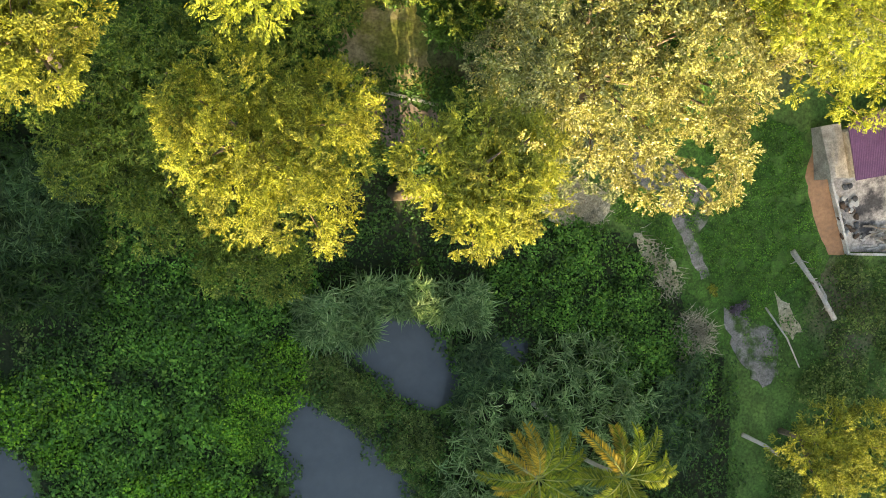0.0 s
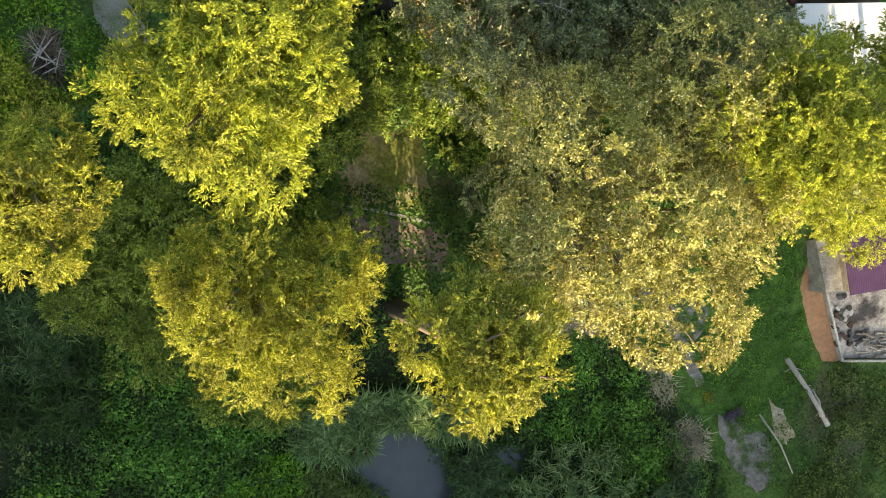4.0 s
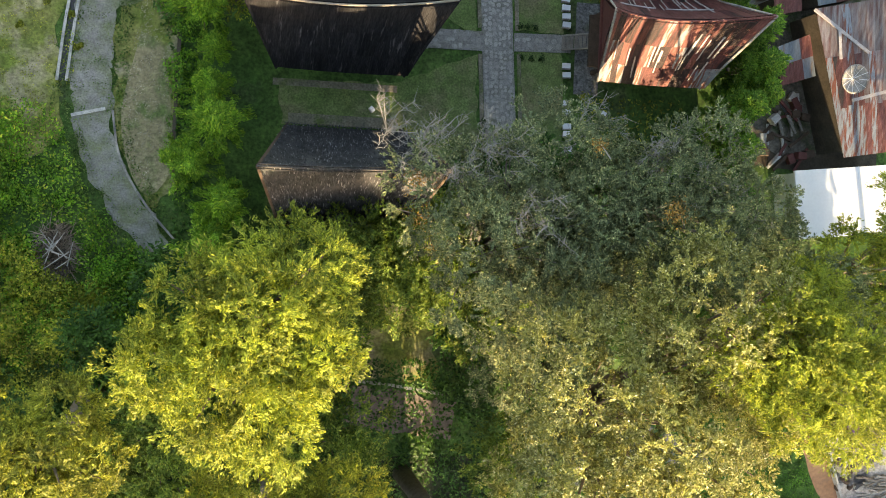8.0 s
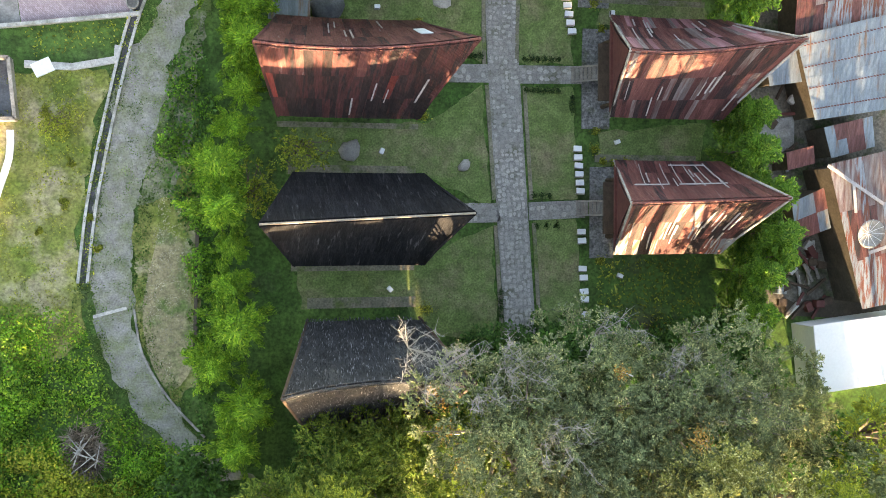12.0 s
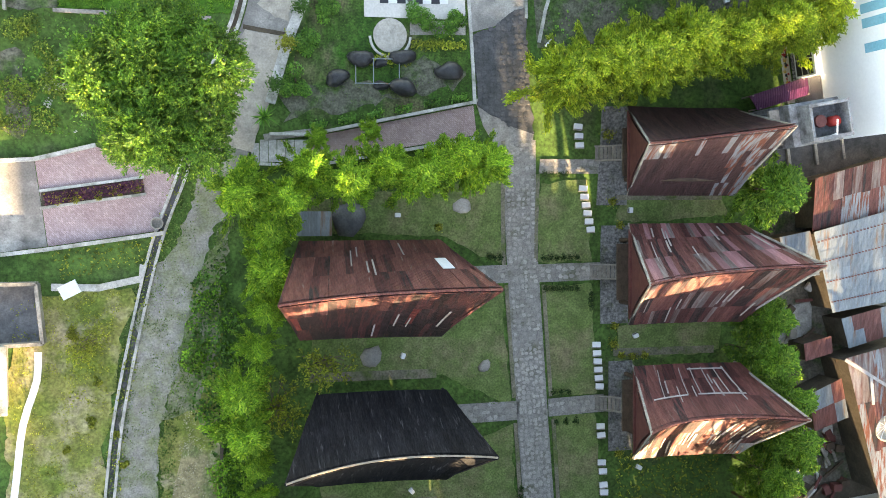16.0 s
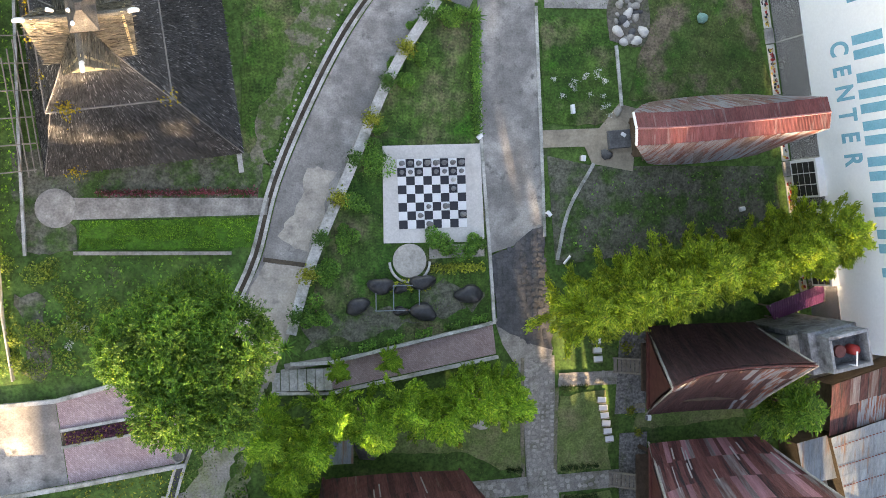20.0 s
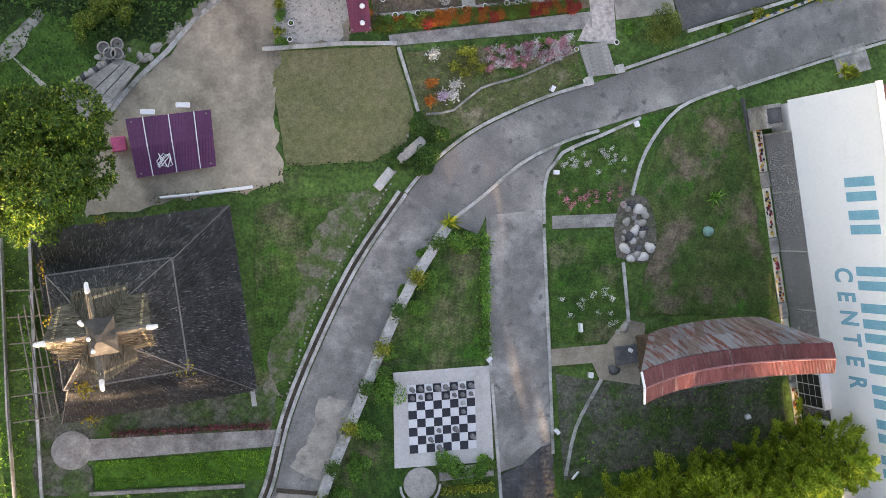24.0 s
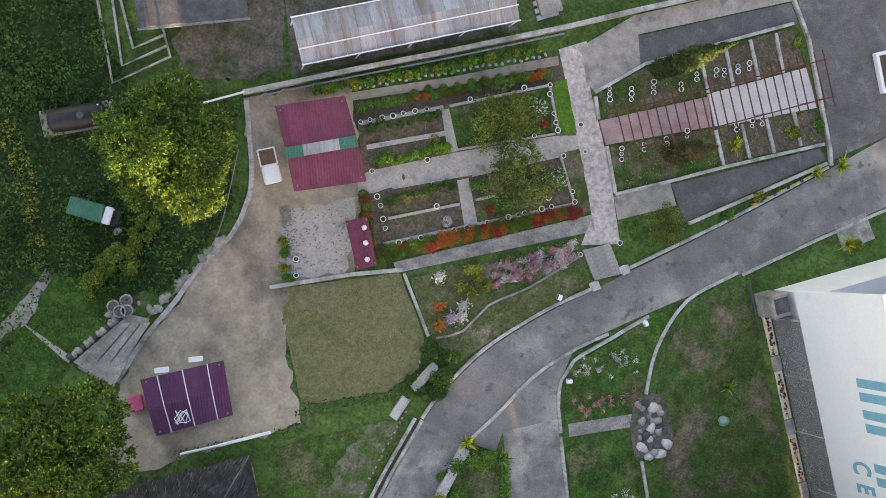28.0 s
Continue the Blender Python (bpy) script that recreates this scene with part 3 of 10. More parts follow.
solid("ground", ground_mesh(), M_ground, "uneven green ground with bare soil patches", "ground", kind="structure")
M_water = mat("murky pond water", (.066, .078, .086), (.08, .094, .10), .5, .12, .03, 1.5, grain=.05, spec=.5)
for shore in PONDS:
    g = G()
    c = np.mean(shore, 0)
    wide = [tuple(c + (np.array(q) - c) * 1.3) for q in smooth_line(shore + shore[:1], .8)[:-1]]
    g.v = [(*c, -5.85)] + [(*q, -5.85) for q in wide]
    g.f = [(0, 1 + a, 1 + (a + 1) % len(wide)) for a in range(len(wide))]
    solid("pond_water", g, M_water, "still murky grey pond among shrubs", "pond", kind="structure")


def ground_patch(name, poly, material, label, cat="ground", dz=.06, soft=False, rag=0.0):
    if soft:        # rounded outline
        poly = [tuple(q) for q in smooth_line(poly + poly[:1], .8)[:-1]]
    if rag or cat == "lawn":        # ragged outline
        rag, ring = rag or .13, []
        for (x0, y0), (x1, y1) in zip(poly, poly[1:] + poly[:1]):
            n = max(1, int(math.hypot(x1 - x0, y1 - y0) / .45))
            ring += [(x0 + (x1 - x0) * k / n, y0 + (y1 - y0) * k / n) for k in range(n)]
        poly = [(x + rag * 2 * noise.noise((x * .9, y * .9, 1.3)) + rag * noise.noise((x * 3, y * 3, 4.1)), y + rag * 2 * noise.noise((x * .9, y * .9, 7.7)) + rag * noise.noise((x * 3, y * 3, 9.1))) for x, y in ring]
    return solid(name, drape(poly, dz), material, label, cat, kind="structure")


def bushes(seed, poly, count, r, size, material, tall=.9, cover=5.0, hole=None, slim=.6):
    """Many rounded leafy bushes over a polygon of ground; r: least and greatest radius; cover: leaf layers."""
    rng = np.random.default_rng(seed)
    P = np.array(poly, float)
    c = rng.uniform(P.min(0), P.max(0), (count * 3, 2))
    c = c[inside(c, P)][:count]
    for ho in hole or ():
        c = c[~inside(c, np.array(ho, float))]
    rr_ = r[0] + (r[1] - r[0]) * rng.uniform(0, 1, len(c)) ** 1.6
    n = int(cover * 2 * math.pi * (rr_ ** 2).sum() / (size * size * slim * .8))
    i = rng.choice(len(c), n, p=rr_ ** 2 / (rr_ ** 2).sum())
    k = unit(rng.normal(0, 1, (n, 3)))
    k[:, 2] = np.abs(k[:, 2])
    bump = 1 + .22 * np.sin(k[:, 0] * 7 + i) * np.sin(k[:, 1] * 7 + i * 2) + rng.uniform(-.14, .14, n)
    p = np.c_[c[i], hz(c[i, 0], c[i, 1])] + k * np.c_[rr_[i], rr_[i], rr_[i] * tall] * bump[:, None]
    return leaves(rng, p, k, size, "leaves", material, .25, slim, .35)


M_earth = mat("grey-brown earth", (.20, .175, .14), (.13, .115, .09), .5, .95, .6, 5.0, stain=(.07, .10, .035), stains=(.5, .64), sscale=.5, grain=.45, mid=.25)
# lawns
for poly in ([(19.7, 54.4), (23.5, 54.7), (24.1, 48.2), (19.8, 48.1)], [(20.3, 46.3), (24.2, 46.4), (24.6, 37.6), (20.8, 37.6)], [(21.1, 36.0), (24.5, 36.1), (24.9, 27.6), (21.8, 27.5)],
             [(1.0, 53.0), (16.8, 54.5), (16.8, 48.0), (12.0, 50.3), (1.0, 50.5)], [(2.0, 43.0), (12.3, 43.4), (16.8, 46.3), (17.5, 37.0), (12.0, 39.6), (2.0, 39.4)],
             [(2.5, 32.6), (11.8, 33.0), (17.6, 35.6), (18.2, 26.0), (11.5, 28.0), (10.8, 29.6), (3.0, 29.4)], [(26.5, 53.2), (34.5, 53.8), (36.0, 51.8), (26.0, 51.2)], [(26.5, 43.0), (35.5, 43.8), (35.0, 40.8), (26.2, 40.2)]):
    ground_patch("lawn", poly, M_village, "short mown green lawn beside stone path", "lawn")
ground_patch("lawn", [(-.3, 60.0), (2.2, 58.0), (14.0, 60.4), (13.8, 65.0), (13.3, 73.8), (13.1, 83.2), (10.2, 84.0), (6.4, 77.4), (3.4, 71.0)], M_lush, "green grass around chess board", "lawn", .05)
ground_patch("lawn", [(18.3, 84.2), (24.0, 84.2), (24.9, 87.0), (26.2, 89.8), (29.2, 93.0), (33.8, 94.8), (26.0, 92.3), (22.6, 90.8), (19.3, 89.4), (18.2, 88.0)], M_lush, "flower lawn inside curved kerb", "lawn", rag=.02)
ground_patch("lawn", [(18.3, 75.2), (23.4, 75.2), (24.6, 77.0), (24.2, 81.5), (23.0, 83.3), (18.2, 83.2)], M_lush, "striped green lawn beside road", "lawn")
ground_patch("lawn", [(25.6, 85.8), (27.0, 89.8), (30.0, 92.8), (34.0, 94.5), (35.8, 84.0), (37.6, 76.6), (25.2, 77.2), (26.2, 81.0)], M_bare, "patchy brown and green lawn beside museum", "lawn")
ground_patch("bare_garden", [(18.6, 72.8), (22.4, 72.0), (37.6, 72.0), (38.4, 66.5), (19.2, 64.5)], M_greysoil, "thin grass and bare earth", "garden")
ground_patch("lawn", [(-2.8, 97.3), (6.7, 97.7), (8.0, 92.7), (7.3, 90.4), (4.8, 89.1), (-1.5, 88.8), (-1.9, 92.7)], M_olive, "square olive green lawn", "lawn", rag=.04)
ground_patch("lawn", [(-15.0, 68.3), (-2.7, 68.4), (-3.6, 66.2), (-15.2, 66.3)], M_strip, "bright green strip of grass", "lawn")
ground_patch("lawn", [(-3.8, 86.0), (6.0, 87.0), (3.6, 83.0), (0, 76.6), (-2.0, 71.6), (-4.0, 72.6)], M_lush, "green grass beside thatched house", "lawn")
ground_patch("bank", [(7.4, 97.2), (20.8, 98.6), (21.4, 95.4), (17.6, 93.8), (12.4, 91.6), (10.4, 90.6), (8.4, 92.8)], mat("thin olive grass", (.095, .115, .035), (.14, .14, .06), .4, .95, .6, 6.0, stain=(.27, .22, .15), stains=(.52, .66), sscale=.5, grain=.5, mid=.3, worn=(.04, .11, .012), worns=(.54, .66), wscale=.4), "grassy bank with flowers", "bank")
ground_patch("dry_meadow", [(-7.2, 35.4), (-5.6, 34.2), (-5.0, 30.0), (-4.8, 25.8), (-6.4, 23.6), (-7.8, 25.6), (-8.4, 29.6)], mat("straw-coloured grass", (.40, .335, .195), (.30, .26, .145), .5, .95, .5, 6.0, stain=(.14, .20, .06), stains=(.5, .68), sscale=.6, grain=.4, mid=.25), "dry straw-coloured grass", "meadow", .07, True)
ground_patch("dry_meadow", [(-7.2, 47), (-4.6, 46.5), (-4.4, 38), (-4.6, 24), (-6.4, 22.6), (-9.2, 29), (-8.9, 36), (-7.6, 41)], M_meadow, "dry patchy grass beside lane", "meadow", .05, False, .3)
ground_patch("dry_meadow", [(-19, 46), (-10.9, 46.8), (-11.4, 43), (-12.6, 37), (-13.0, 32), (-12.8, 27), (-19, 27)], M_meadow, "thin dry meadow with yellow weeds", "meadow", .06, True, .3)
ground_patch("dry_meadow", [(25.0, 4.5), (27.6, 4.4), (30.0, 3.5), (31.0, 2.5), (30.4, .9), (26.1, .8)], M_dry, "pile of dry stalks on ground", "meadow", .3, True)
ground_patch("bare_patch", [(47.4, -4.6), (48.8, -5.6), (50.4, -8.2), (49.2, -8.8), (47.8, -7.6)], M_dry, "bare pale earth patch", "soil", .07, rag=.3)
ground_patch("yard", [(-9.5, 97.1), (-7.9, 99.4), (-5.2, 101.4), (-3.6, 104.2), (-3.4, 111.6), (4.5, 112.4), (4.6, 104), (3.4, 98.0), (-1.6, 97.4), (-2.2, 93.0), (-1.7, 87.4), (-5.8, 86.9), (-15.4, 85.3), (-14.2, 91.9), (-11.9, 94.8)], M_sand, "sandy trodden yard", "yard", rag=.2)
ground_patch("gravel_yard", [(-1.6, 97.9), (2.9, 98.2), (4.2, 103.6), (-1.0, 103.2), (-1.8, 100.4)], M_palegravel, "pale gravel with stones", "yard", .085, rag=.3)
ground_patch("worn_earth", [(6.0, 87.2), (4.6, 85.4), (2.2, 81.6), (-.4, 77.2), (-2.4, 71.8), (-4.0, 71.8), (-2.6, 76.0), (-.8, 80.0), (.4, 84.0), (3.0, 86.8)], M_patchy, "patchy pale earth beside lane", "ground", .08, rag=.35)
ground_patch("worn_earth", [(-19.4, 72.6), (-16.5, 73.4), (-4.5, 74.0), (-2.8, 72.5), (-2.7, 69.9), (-15.7, 69.8), (-15.8, 68.4), (-15.2, 67.6), (-15.3, 66.3), (-18.8, 66.3)], M_greysoil, "thin dark grass before thatched house", "ground", .065, rag=.25)
ground_patch("soil_bed", [(-8.0, 113.0), (0, 113.4), (0, 119), (-7.6, 119)], M_earth, "bare grey-brown soil with weeds", "soil", rag=.4)

ground_patch("worn_earth", [(.2, 60.6), (2.9, 61.7), (5.9, 61.6), (8.6, 60.8), (6.8, 60.2), (2.9, 59.5), (.2, 58.9)], M_greysoil, "thin trodden grass around boulders", "ground", .075, rag=.4)
ground_patch("worn_earth", [(8.6, 62.8), (11.4, 63.6), (13.4, 62.6), (12.8, 61.2), (9.4, 61.0)], M_greysoil, "thin trodden grass around boulders", "ground", .075, rag=.4)
# roads and paths
M_lane = mat("grassy gravel", (.33, .32, .295), (.27, .26, .23), .3, .95, .5, 8.0, stain=(.19, .22, .10), stains=(.36, .72), sscale=.8, grain=.35, mid=.16)
M_fringe = mat("gravel fading into thin grass", (.30, .29, .22), (.23, .24, .145), .4, .95, .5, 8.0, stain=(.11, .17, .045), stains=(.46, .62), sscale=.7, grain=.4, mid=.25)
def road(name, left, right, material, label, n=40, dz=.09, cat="road", rag=0.0):
    return solid(name, band(left, right, dz, n, 4, rag), material, label, cat, kind="structure")


road("road", [(7.3, 86.6), (3.8, 81.5), (.9, 76.0), (-1.4, 70.6), (-2.8, 65.5), (-4.4, 62.0), (-5.6, 57.0)], [(10.4, 84.6), (7.6, 80.0), (5.0, 74.5), (2.9, 69.5), (.7, 65.1), (-.9, 60.0), (-2.6, 56.0)], M_lanec, "worn stained concrete lane with pale patches", 50)
ground_patch("road", [(-2.6, 65.2), (.5, 64.9), (-.1, 62.0), (-1.2, 59.4), (-2.2, 56.6), (-4.4, 56.8), (-5.0, 59.0), (-4.2, 62.2)], M_dust, "beige dusty concrete lane stretch", "road", .105, rag=.08)
road("road", [(-5.6, 57.0), (-6.9, 51.5), (-9.6, 46.8), (-11.0, 40.5), (-12.0, 34.0), (-11.6, 28.5), (-10.4, 24.5), (-7.5, 20.5), (-3.6, 16.4)], [(-2.6, 56.0), (-4.6, 51.0), (-6.4, 46.5), (-7.8, 40.5), (-9.0, 35.5), (-9.2, 29.4), (-8.0, 25.6), (-4.6, 20.2), (-.6, 16.8)], M_lane, "pale gravel lane overgrown with grass", 120, rag=.55)
road("road", [(13.3, 85.0), (13.35, 80.0), (13.4, 73.9), (14.0, 65.5)], [(17.7, 85.4), (17.8, 80.0), (18.0, 74.5), (18.2, 66.7)], M_lanec, "grey concrete road past chess board", 24, .10)
road("road", [(7.3, 86.6), (9.0, 88.5), (12.6, 91.2), (17.6, 93.5), (24.6, 95.9), (34.4, 99.3), (43.0, 102.6), (56, 108)], [(10.4, 84.6), (13.0, 86.4), (16.0, 88.8), (19.7, 90.7), (25.8, 92.6), (34.2, 94.9), (42.8, 97.6), (57, 101.6)], M_asphalt, "worn grey asphalt road in a bend", 60)
ground_patch("road", [(10.4, 84.6), (13.0, 86.3), (16.0, 88.7), (19.4, 90.4), (18.2, 88.4), (17.7, 85.4), (13.3, 85.0), (12.6, 83.6)], M_asphalt, "asphalt junction", "road", .11)
ground_patch("parking", [(41.0, 117.5), (42.0, 113.3), (43.2, 103.3), (60, 108.5), (60, 117.5)], M_tarmac, "wide grey asphalt parking area", "parking", .07)
ground_patch("ramp", [(29.0, 102.5), (42.3, 104.4), (42.7, 103.4), (29.9, 99.4)], M_tarmac, "dark asphalt ramp", "road", .07)
ground_patch("road", [(27.2, 114.3), (40.6, 116.3), (41.2, 114.6), (27.8, 112.1), (27.2, 112.2)], M_tarmac, "asphalt lane behind pergola", "road", .07)
ground_patch("pavement", [(22.4, 113.7), (27.0, 115.9), (41, 118.2), (41.2, 116.5), (27.2, 114.4), (27.2, 112.1), (23.2, 110.2), (22.6, 111.0)], M_dust, "stained concrete pavement along wall", "pavement", .085)
ground_patch("path", [(20.6, 113.6), (22.9, 114.1), (22.9, 110.2), (23.3, 108.0), (23.7, 105.7), (24.1, 101.8), (24.3, 98.2), (21.1, 98.4), (22.2, 100.5), (21.8, 104.1), (21.4, 107.5), (20.9, 111.4)], M_cobble, "pinkish white cobbled garden path", "path", .08)
ground_patch("garden_soil", [(4.9, 98.9), (13, 99.9), (22.2, 101.0), (21.4, 107), (20.9, 112.6), (12, 111.6), (4.6, 110.8), (4.7, 104)], M_bedsoil, "brown garden soil between beds", "soil", .068)
ground_patch("path", [(6.3, 98.5), (22.3, 100.7), (22.3, 99.4), (6.5, 97.7)], M_conc, "grey concrete garden path", "path", .08)
ground_patch("path", [(4.2, 105.2), (5.6, 105.5), (11.7, 106.3), (19.8, 107.0), (21.5, 106.9), (21.6, 105.9), (19.8, 105.4), (12.8, 104.5), (5.3, 103.8), (4.2, 103.7)], M_palegravel, "sandy grey garden path", "path", .08)
ground_patch("path", [(24.1, 101.9), (28.9, 102.7), (29.3, 100.8), (24.3, 100.1)], M_dust, "concrete landing", "path", .08)
ground_patch("path", [(-15.6, 69.9), (-2.2, 69.8), (-2.4, 68.6), (-15.6, 68.4)], M_conc, "straight grey garden path", "path", .07)
ground_patch("path", [(18.0, 74.7), (22.8, 74.9), (24.4, 76.8), (26.0, 76.4), (25.5, 71.6), (22.2, 72.2), (21.6, 73.5), (18.0, 73.4)], M_sand, "sandy path to carved house", "path", .07)
ground_patch("path", [(18.5, 84.9), (23.8, 85.0), (23.8, 84.0), (18.5, 83.9)], M_conc, "concrete slab path", "path", .09)
ground_patch("wild_grass", [(31, 6.8), (36, 7.2), (41.6, 10.5), (46.8, 9.4), (48.3, 6.6), (50.2, 3.3), (52.4, -1.2), (51.6, -4.6), (47.0, -9.0), (44.6, -10.0), (41.0, -9.0), (37.4, -2.6), (33.4, 1.4), (30.8, 3.2)], M_deepgrass, "lush dark green grass beside track", "grass", .05, rag=.4)
ground_patch("dirt_track", [(27.0, 6.4), (30.4, 5.2), (32.5, 4.0), (34.8, 3.4), (36.5, 1.7), (37.7, -.1), (39.0, -1.9), (40.4, -3.6), (41.0, -3.2), (40.3, -2.2), (39.0, 0), (39.7, 1.1), (40.1, 2.9), (38.4, 4.6), (35.9, 5.6), (32.6, 6.9), (28.0, 8.4)], M_gravel, "grey gravel track fading into grass", "track", .08, rag=.2)
ground_patch("dirt_track", [(42.6, -6.4), (44.0, -6.6), (46.8, -7.6), (48.0, -10.4), (47.4, -12.6), (45.6, -12.2), (44.2, -10.0), (43.0, -8.4)], M_gravel, "bare grey gravel patch in grass", "track", .08, True, .35)
ground_patch("dry_meadow", [(33.7, .1), (35.7, -.8), (37.4, -2.6), (38.8, -4.8), (37.0, -5.4), (35.4, -2.6), (34.0, -1.4)], M_dry, "pale dry grass beside track", "meadow", .07, rag=.3)
ground_patch("clay_channel", [(48.0, 7.6), (47.9, 5.3), (49.9, 1.6), (51.9, -1.3), (53.5, -1.25), (50.8, 3.8), (48.8, 7.6)], M_orange, "orange clay ditch beside wall", "ditch", rag=.07)


ground_patch("lawn", [(8.0, 17.5), (13.6, 17.5), (15.4, 13.0), (15.6, 9.7), (12.2, 10.2), (7.6, 10.8)], M_meadow, "sunlit rough grass in a gap between trees", "grass", .06, rag=.3)
solid("kerb", strip([(6.0, 11.0), (9.0, 10.3), (12.0, 9.9), (16.0, 9.2)], .22, -.1, .2), M_kerb, "thin pale kerb beside earth lane", "kerb", kind="structure")
ground_patch("dirt_lane", [(4.0, 10.6), (9.0, 9.9), (12.0, 9.5), (17.0, 8.6), (17.0, 5.4), (12.0, 6.0), (8.0, 7.0), (4.0, 7.4)], mat("brown trodden earth", (.20, .165, .14), (.15, .125, .105), .5, .95, .4, 7.0, grain=.3, mid=.2), "brown earth lane under trees", "lane", .07, rag=.3)
ground_patch("lane_fringe", [(-3.6, 53.6), (-5.0, 50.0), (-6.6, 46.0), (-8.2, 41.0), (-8.8, 37.0), (-6.6, 38.0), (-4.7, 42.0), (-4.5, 47.0), (-3.4, 51.6)], M_fringe, "thin grass and gravel beside lane", "verge", .074, rag=.25)

ground_patch("road", [(-1.3, 66.4), (.6, 66.0), (1.7, 68.8), (2.6, 71.6), (1.4, 72.4), (-.3, 69.6)], M_dust, "pale worn patch of concrete lane", "road", .104, rag=.3)

# ---- village houses ----
def roof_point(side, u, v, hs):
    """A point of a saddle roof: u 0..1 from the back to the front end, v 0..1 from the eave to the ridge; side -1 south, +1 north."""
    (ex0, ex1, yc, hw, ez), (rb, rf) = hs
    e = Vector((ex0 + (ex1 - ex0) * u, yc + side * hw, ez + .55 * (2 * u - 1) ** 2))
    r = Vector(rb).lerp(Vector(rf), u)
    r.z -= hs_sag * 4 * u * (1 - u)
    p = e.lerp(r, v)
    p.z -= .9 * math.sin(math.pi * v) * .5
    p.y += side * .0
    return p


hs_sag = 3.0


def roof_sheet(side, u0, u1, v0, v1, hs, lift, nu=2, nv=3, origin=(0, 0, 0)):
    """One sheet lying on the roof surface, with thickness."""
    o = Vector(origin)
    g = G()
    up = Vector((0, side * .8, .6))
    for k in (0, 1):
        for j in range(nv + 1):
            for i in range(nu + 1):
                p = roof_point(side, u0 + (u1 - u0) * i / nu, v0 + (v1 - v0) * j / nv, hs) - o
                g.v.append(p + up * (lift - .05 * k - .03 * j / nv))
    w, m = nu + 1, (nu + 1) * (nv + 1)
    for j in range(nv):
        for i in range(nu):
            a = j * w + i
            q = (a, a + 1, a + w + 1, a + w)
            if side > 0:
                q = q[::-1]
            g.f += [q, tuple(m + x for x in q[::-1])]
    rim = [i for i in range(w)] + [j * w + nu for j in range(1, nv + 1)] + [nv * w + i for i in range(nu - 1, -1, -1)] + [j * w for j in range(nv - 1, 0, -1)]
    g.f += [(rim[i], rim[(i + 1) % len(rim)], m + rim[(i + 1) % len(rim)], m + rim[i]) for i in range(len(rim))]
    return g


def fibres(seed, faces, count, length, width, mat_):
    """Loose thatch fibres lying down the slopes. faces: (p0, p1, p2, p3) from the eave corners to the upper corners."""
    rng = np.random.default_rng(seed)
    cs, al, ups = [], [], []
    for p0, p1, p2, p3 in faces:
        p0, p1, p2, p3 = (np.array(p, float) for p in (p0, p1, p2, p3))
        nrm = unit(np.cross(p1 - p0, p3 - p0))
        nrm = nrm if nrm[2] > 0 else -nrm
        area = np.linalg.norm(np.cross(p1 - p0, p3 - p0))
        n = int(count * area)
        u, v = rng.uniform(0, 1, n)[:, None], rng.uniform(0, 1, n)[:, None]
        c = (p0 * (1 - u) + p1 * u) * (1 - v) + (p3 * (1 - u) + p2 * u) * v
        d = unit((p0 * (1 - u) + p1 * u) - (p3 * (1 - u) + p2 * u) + rng.normal(0, .25, (n, 3)))
        cs.append(c + nrm * .06), al.append(d), ups.append(np.tile(nrm, (n, 1)) + rng.normal(0, .2, (n, 3)))
    c, a, u = np.concatenate(cs), np.concatenate(al), unit(np.concatenate(ups))
    L = length * rng.uniform(.5, 1.5, len(c))
    return fold(c, u, a, L, width * rng.uniform(.6, 1.4, len(c)), "fibres", mat_)


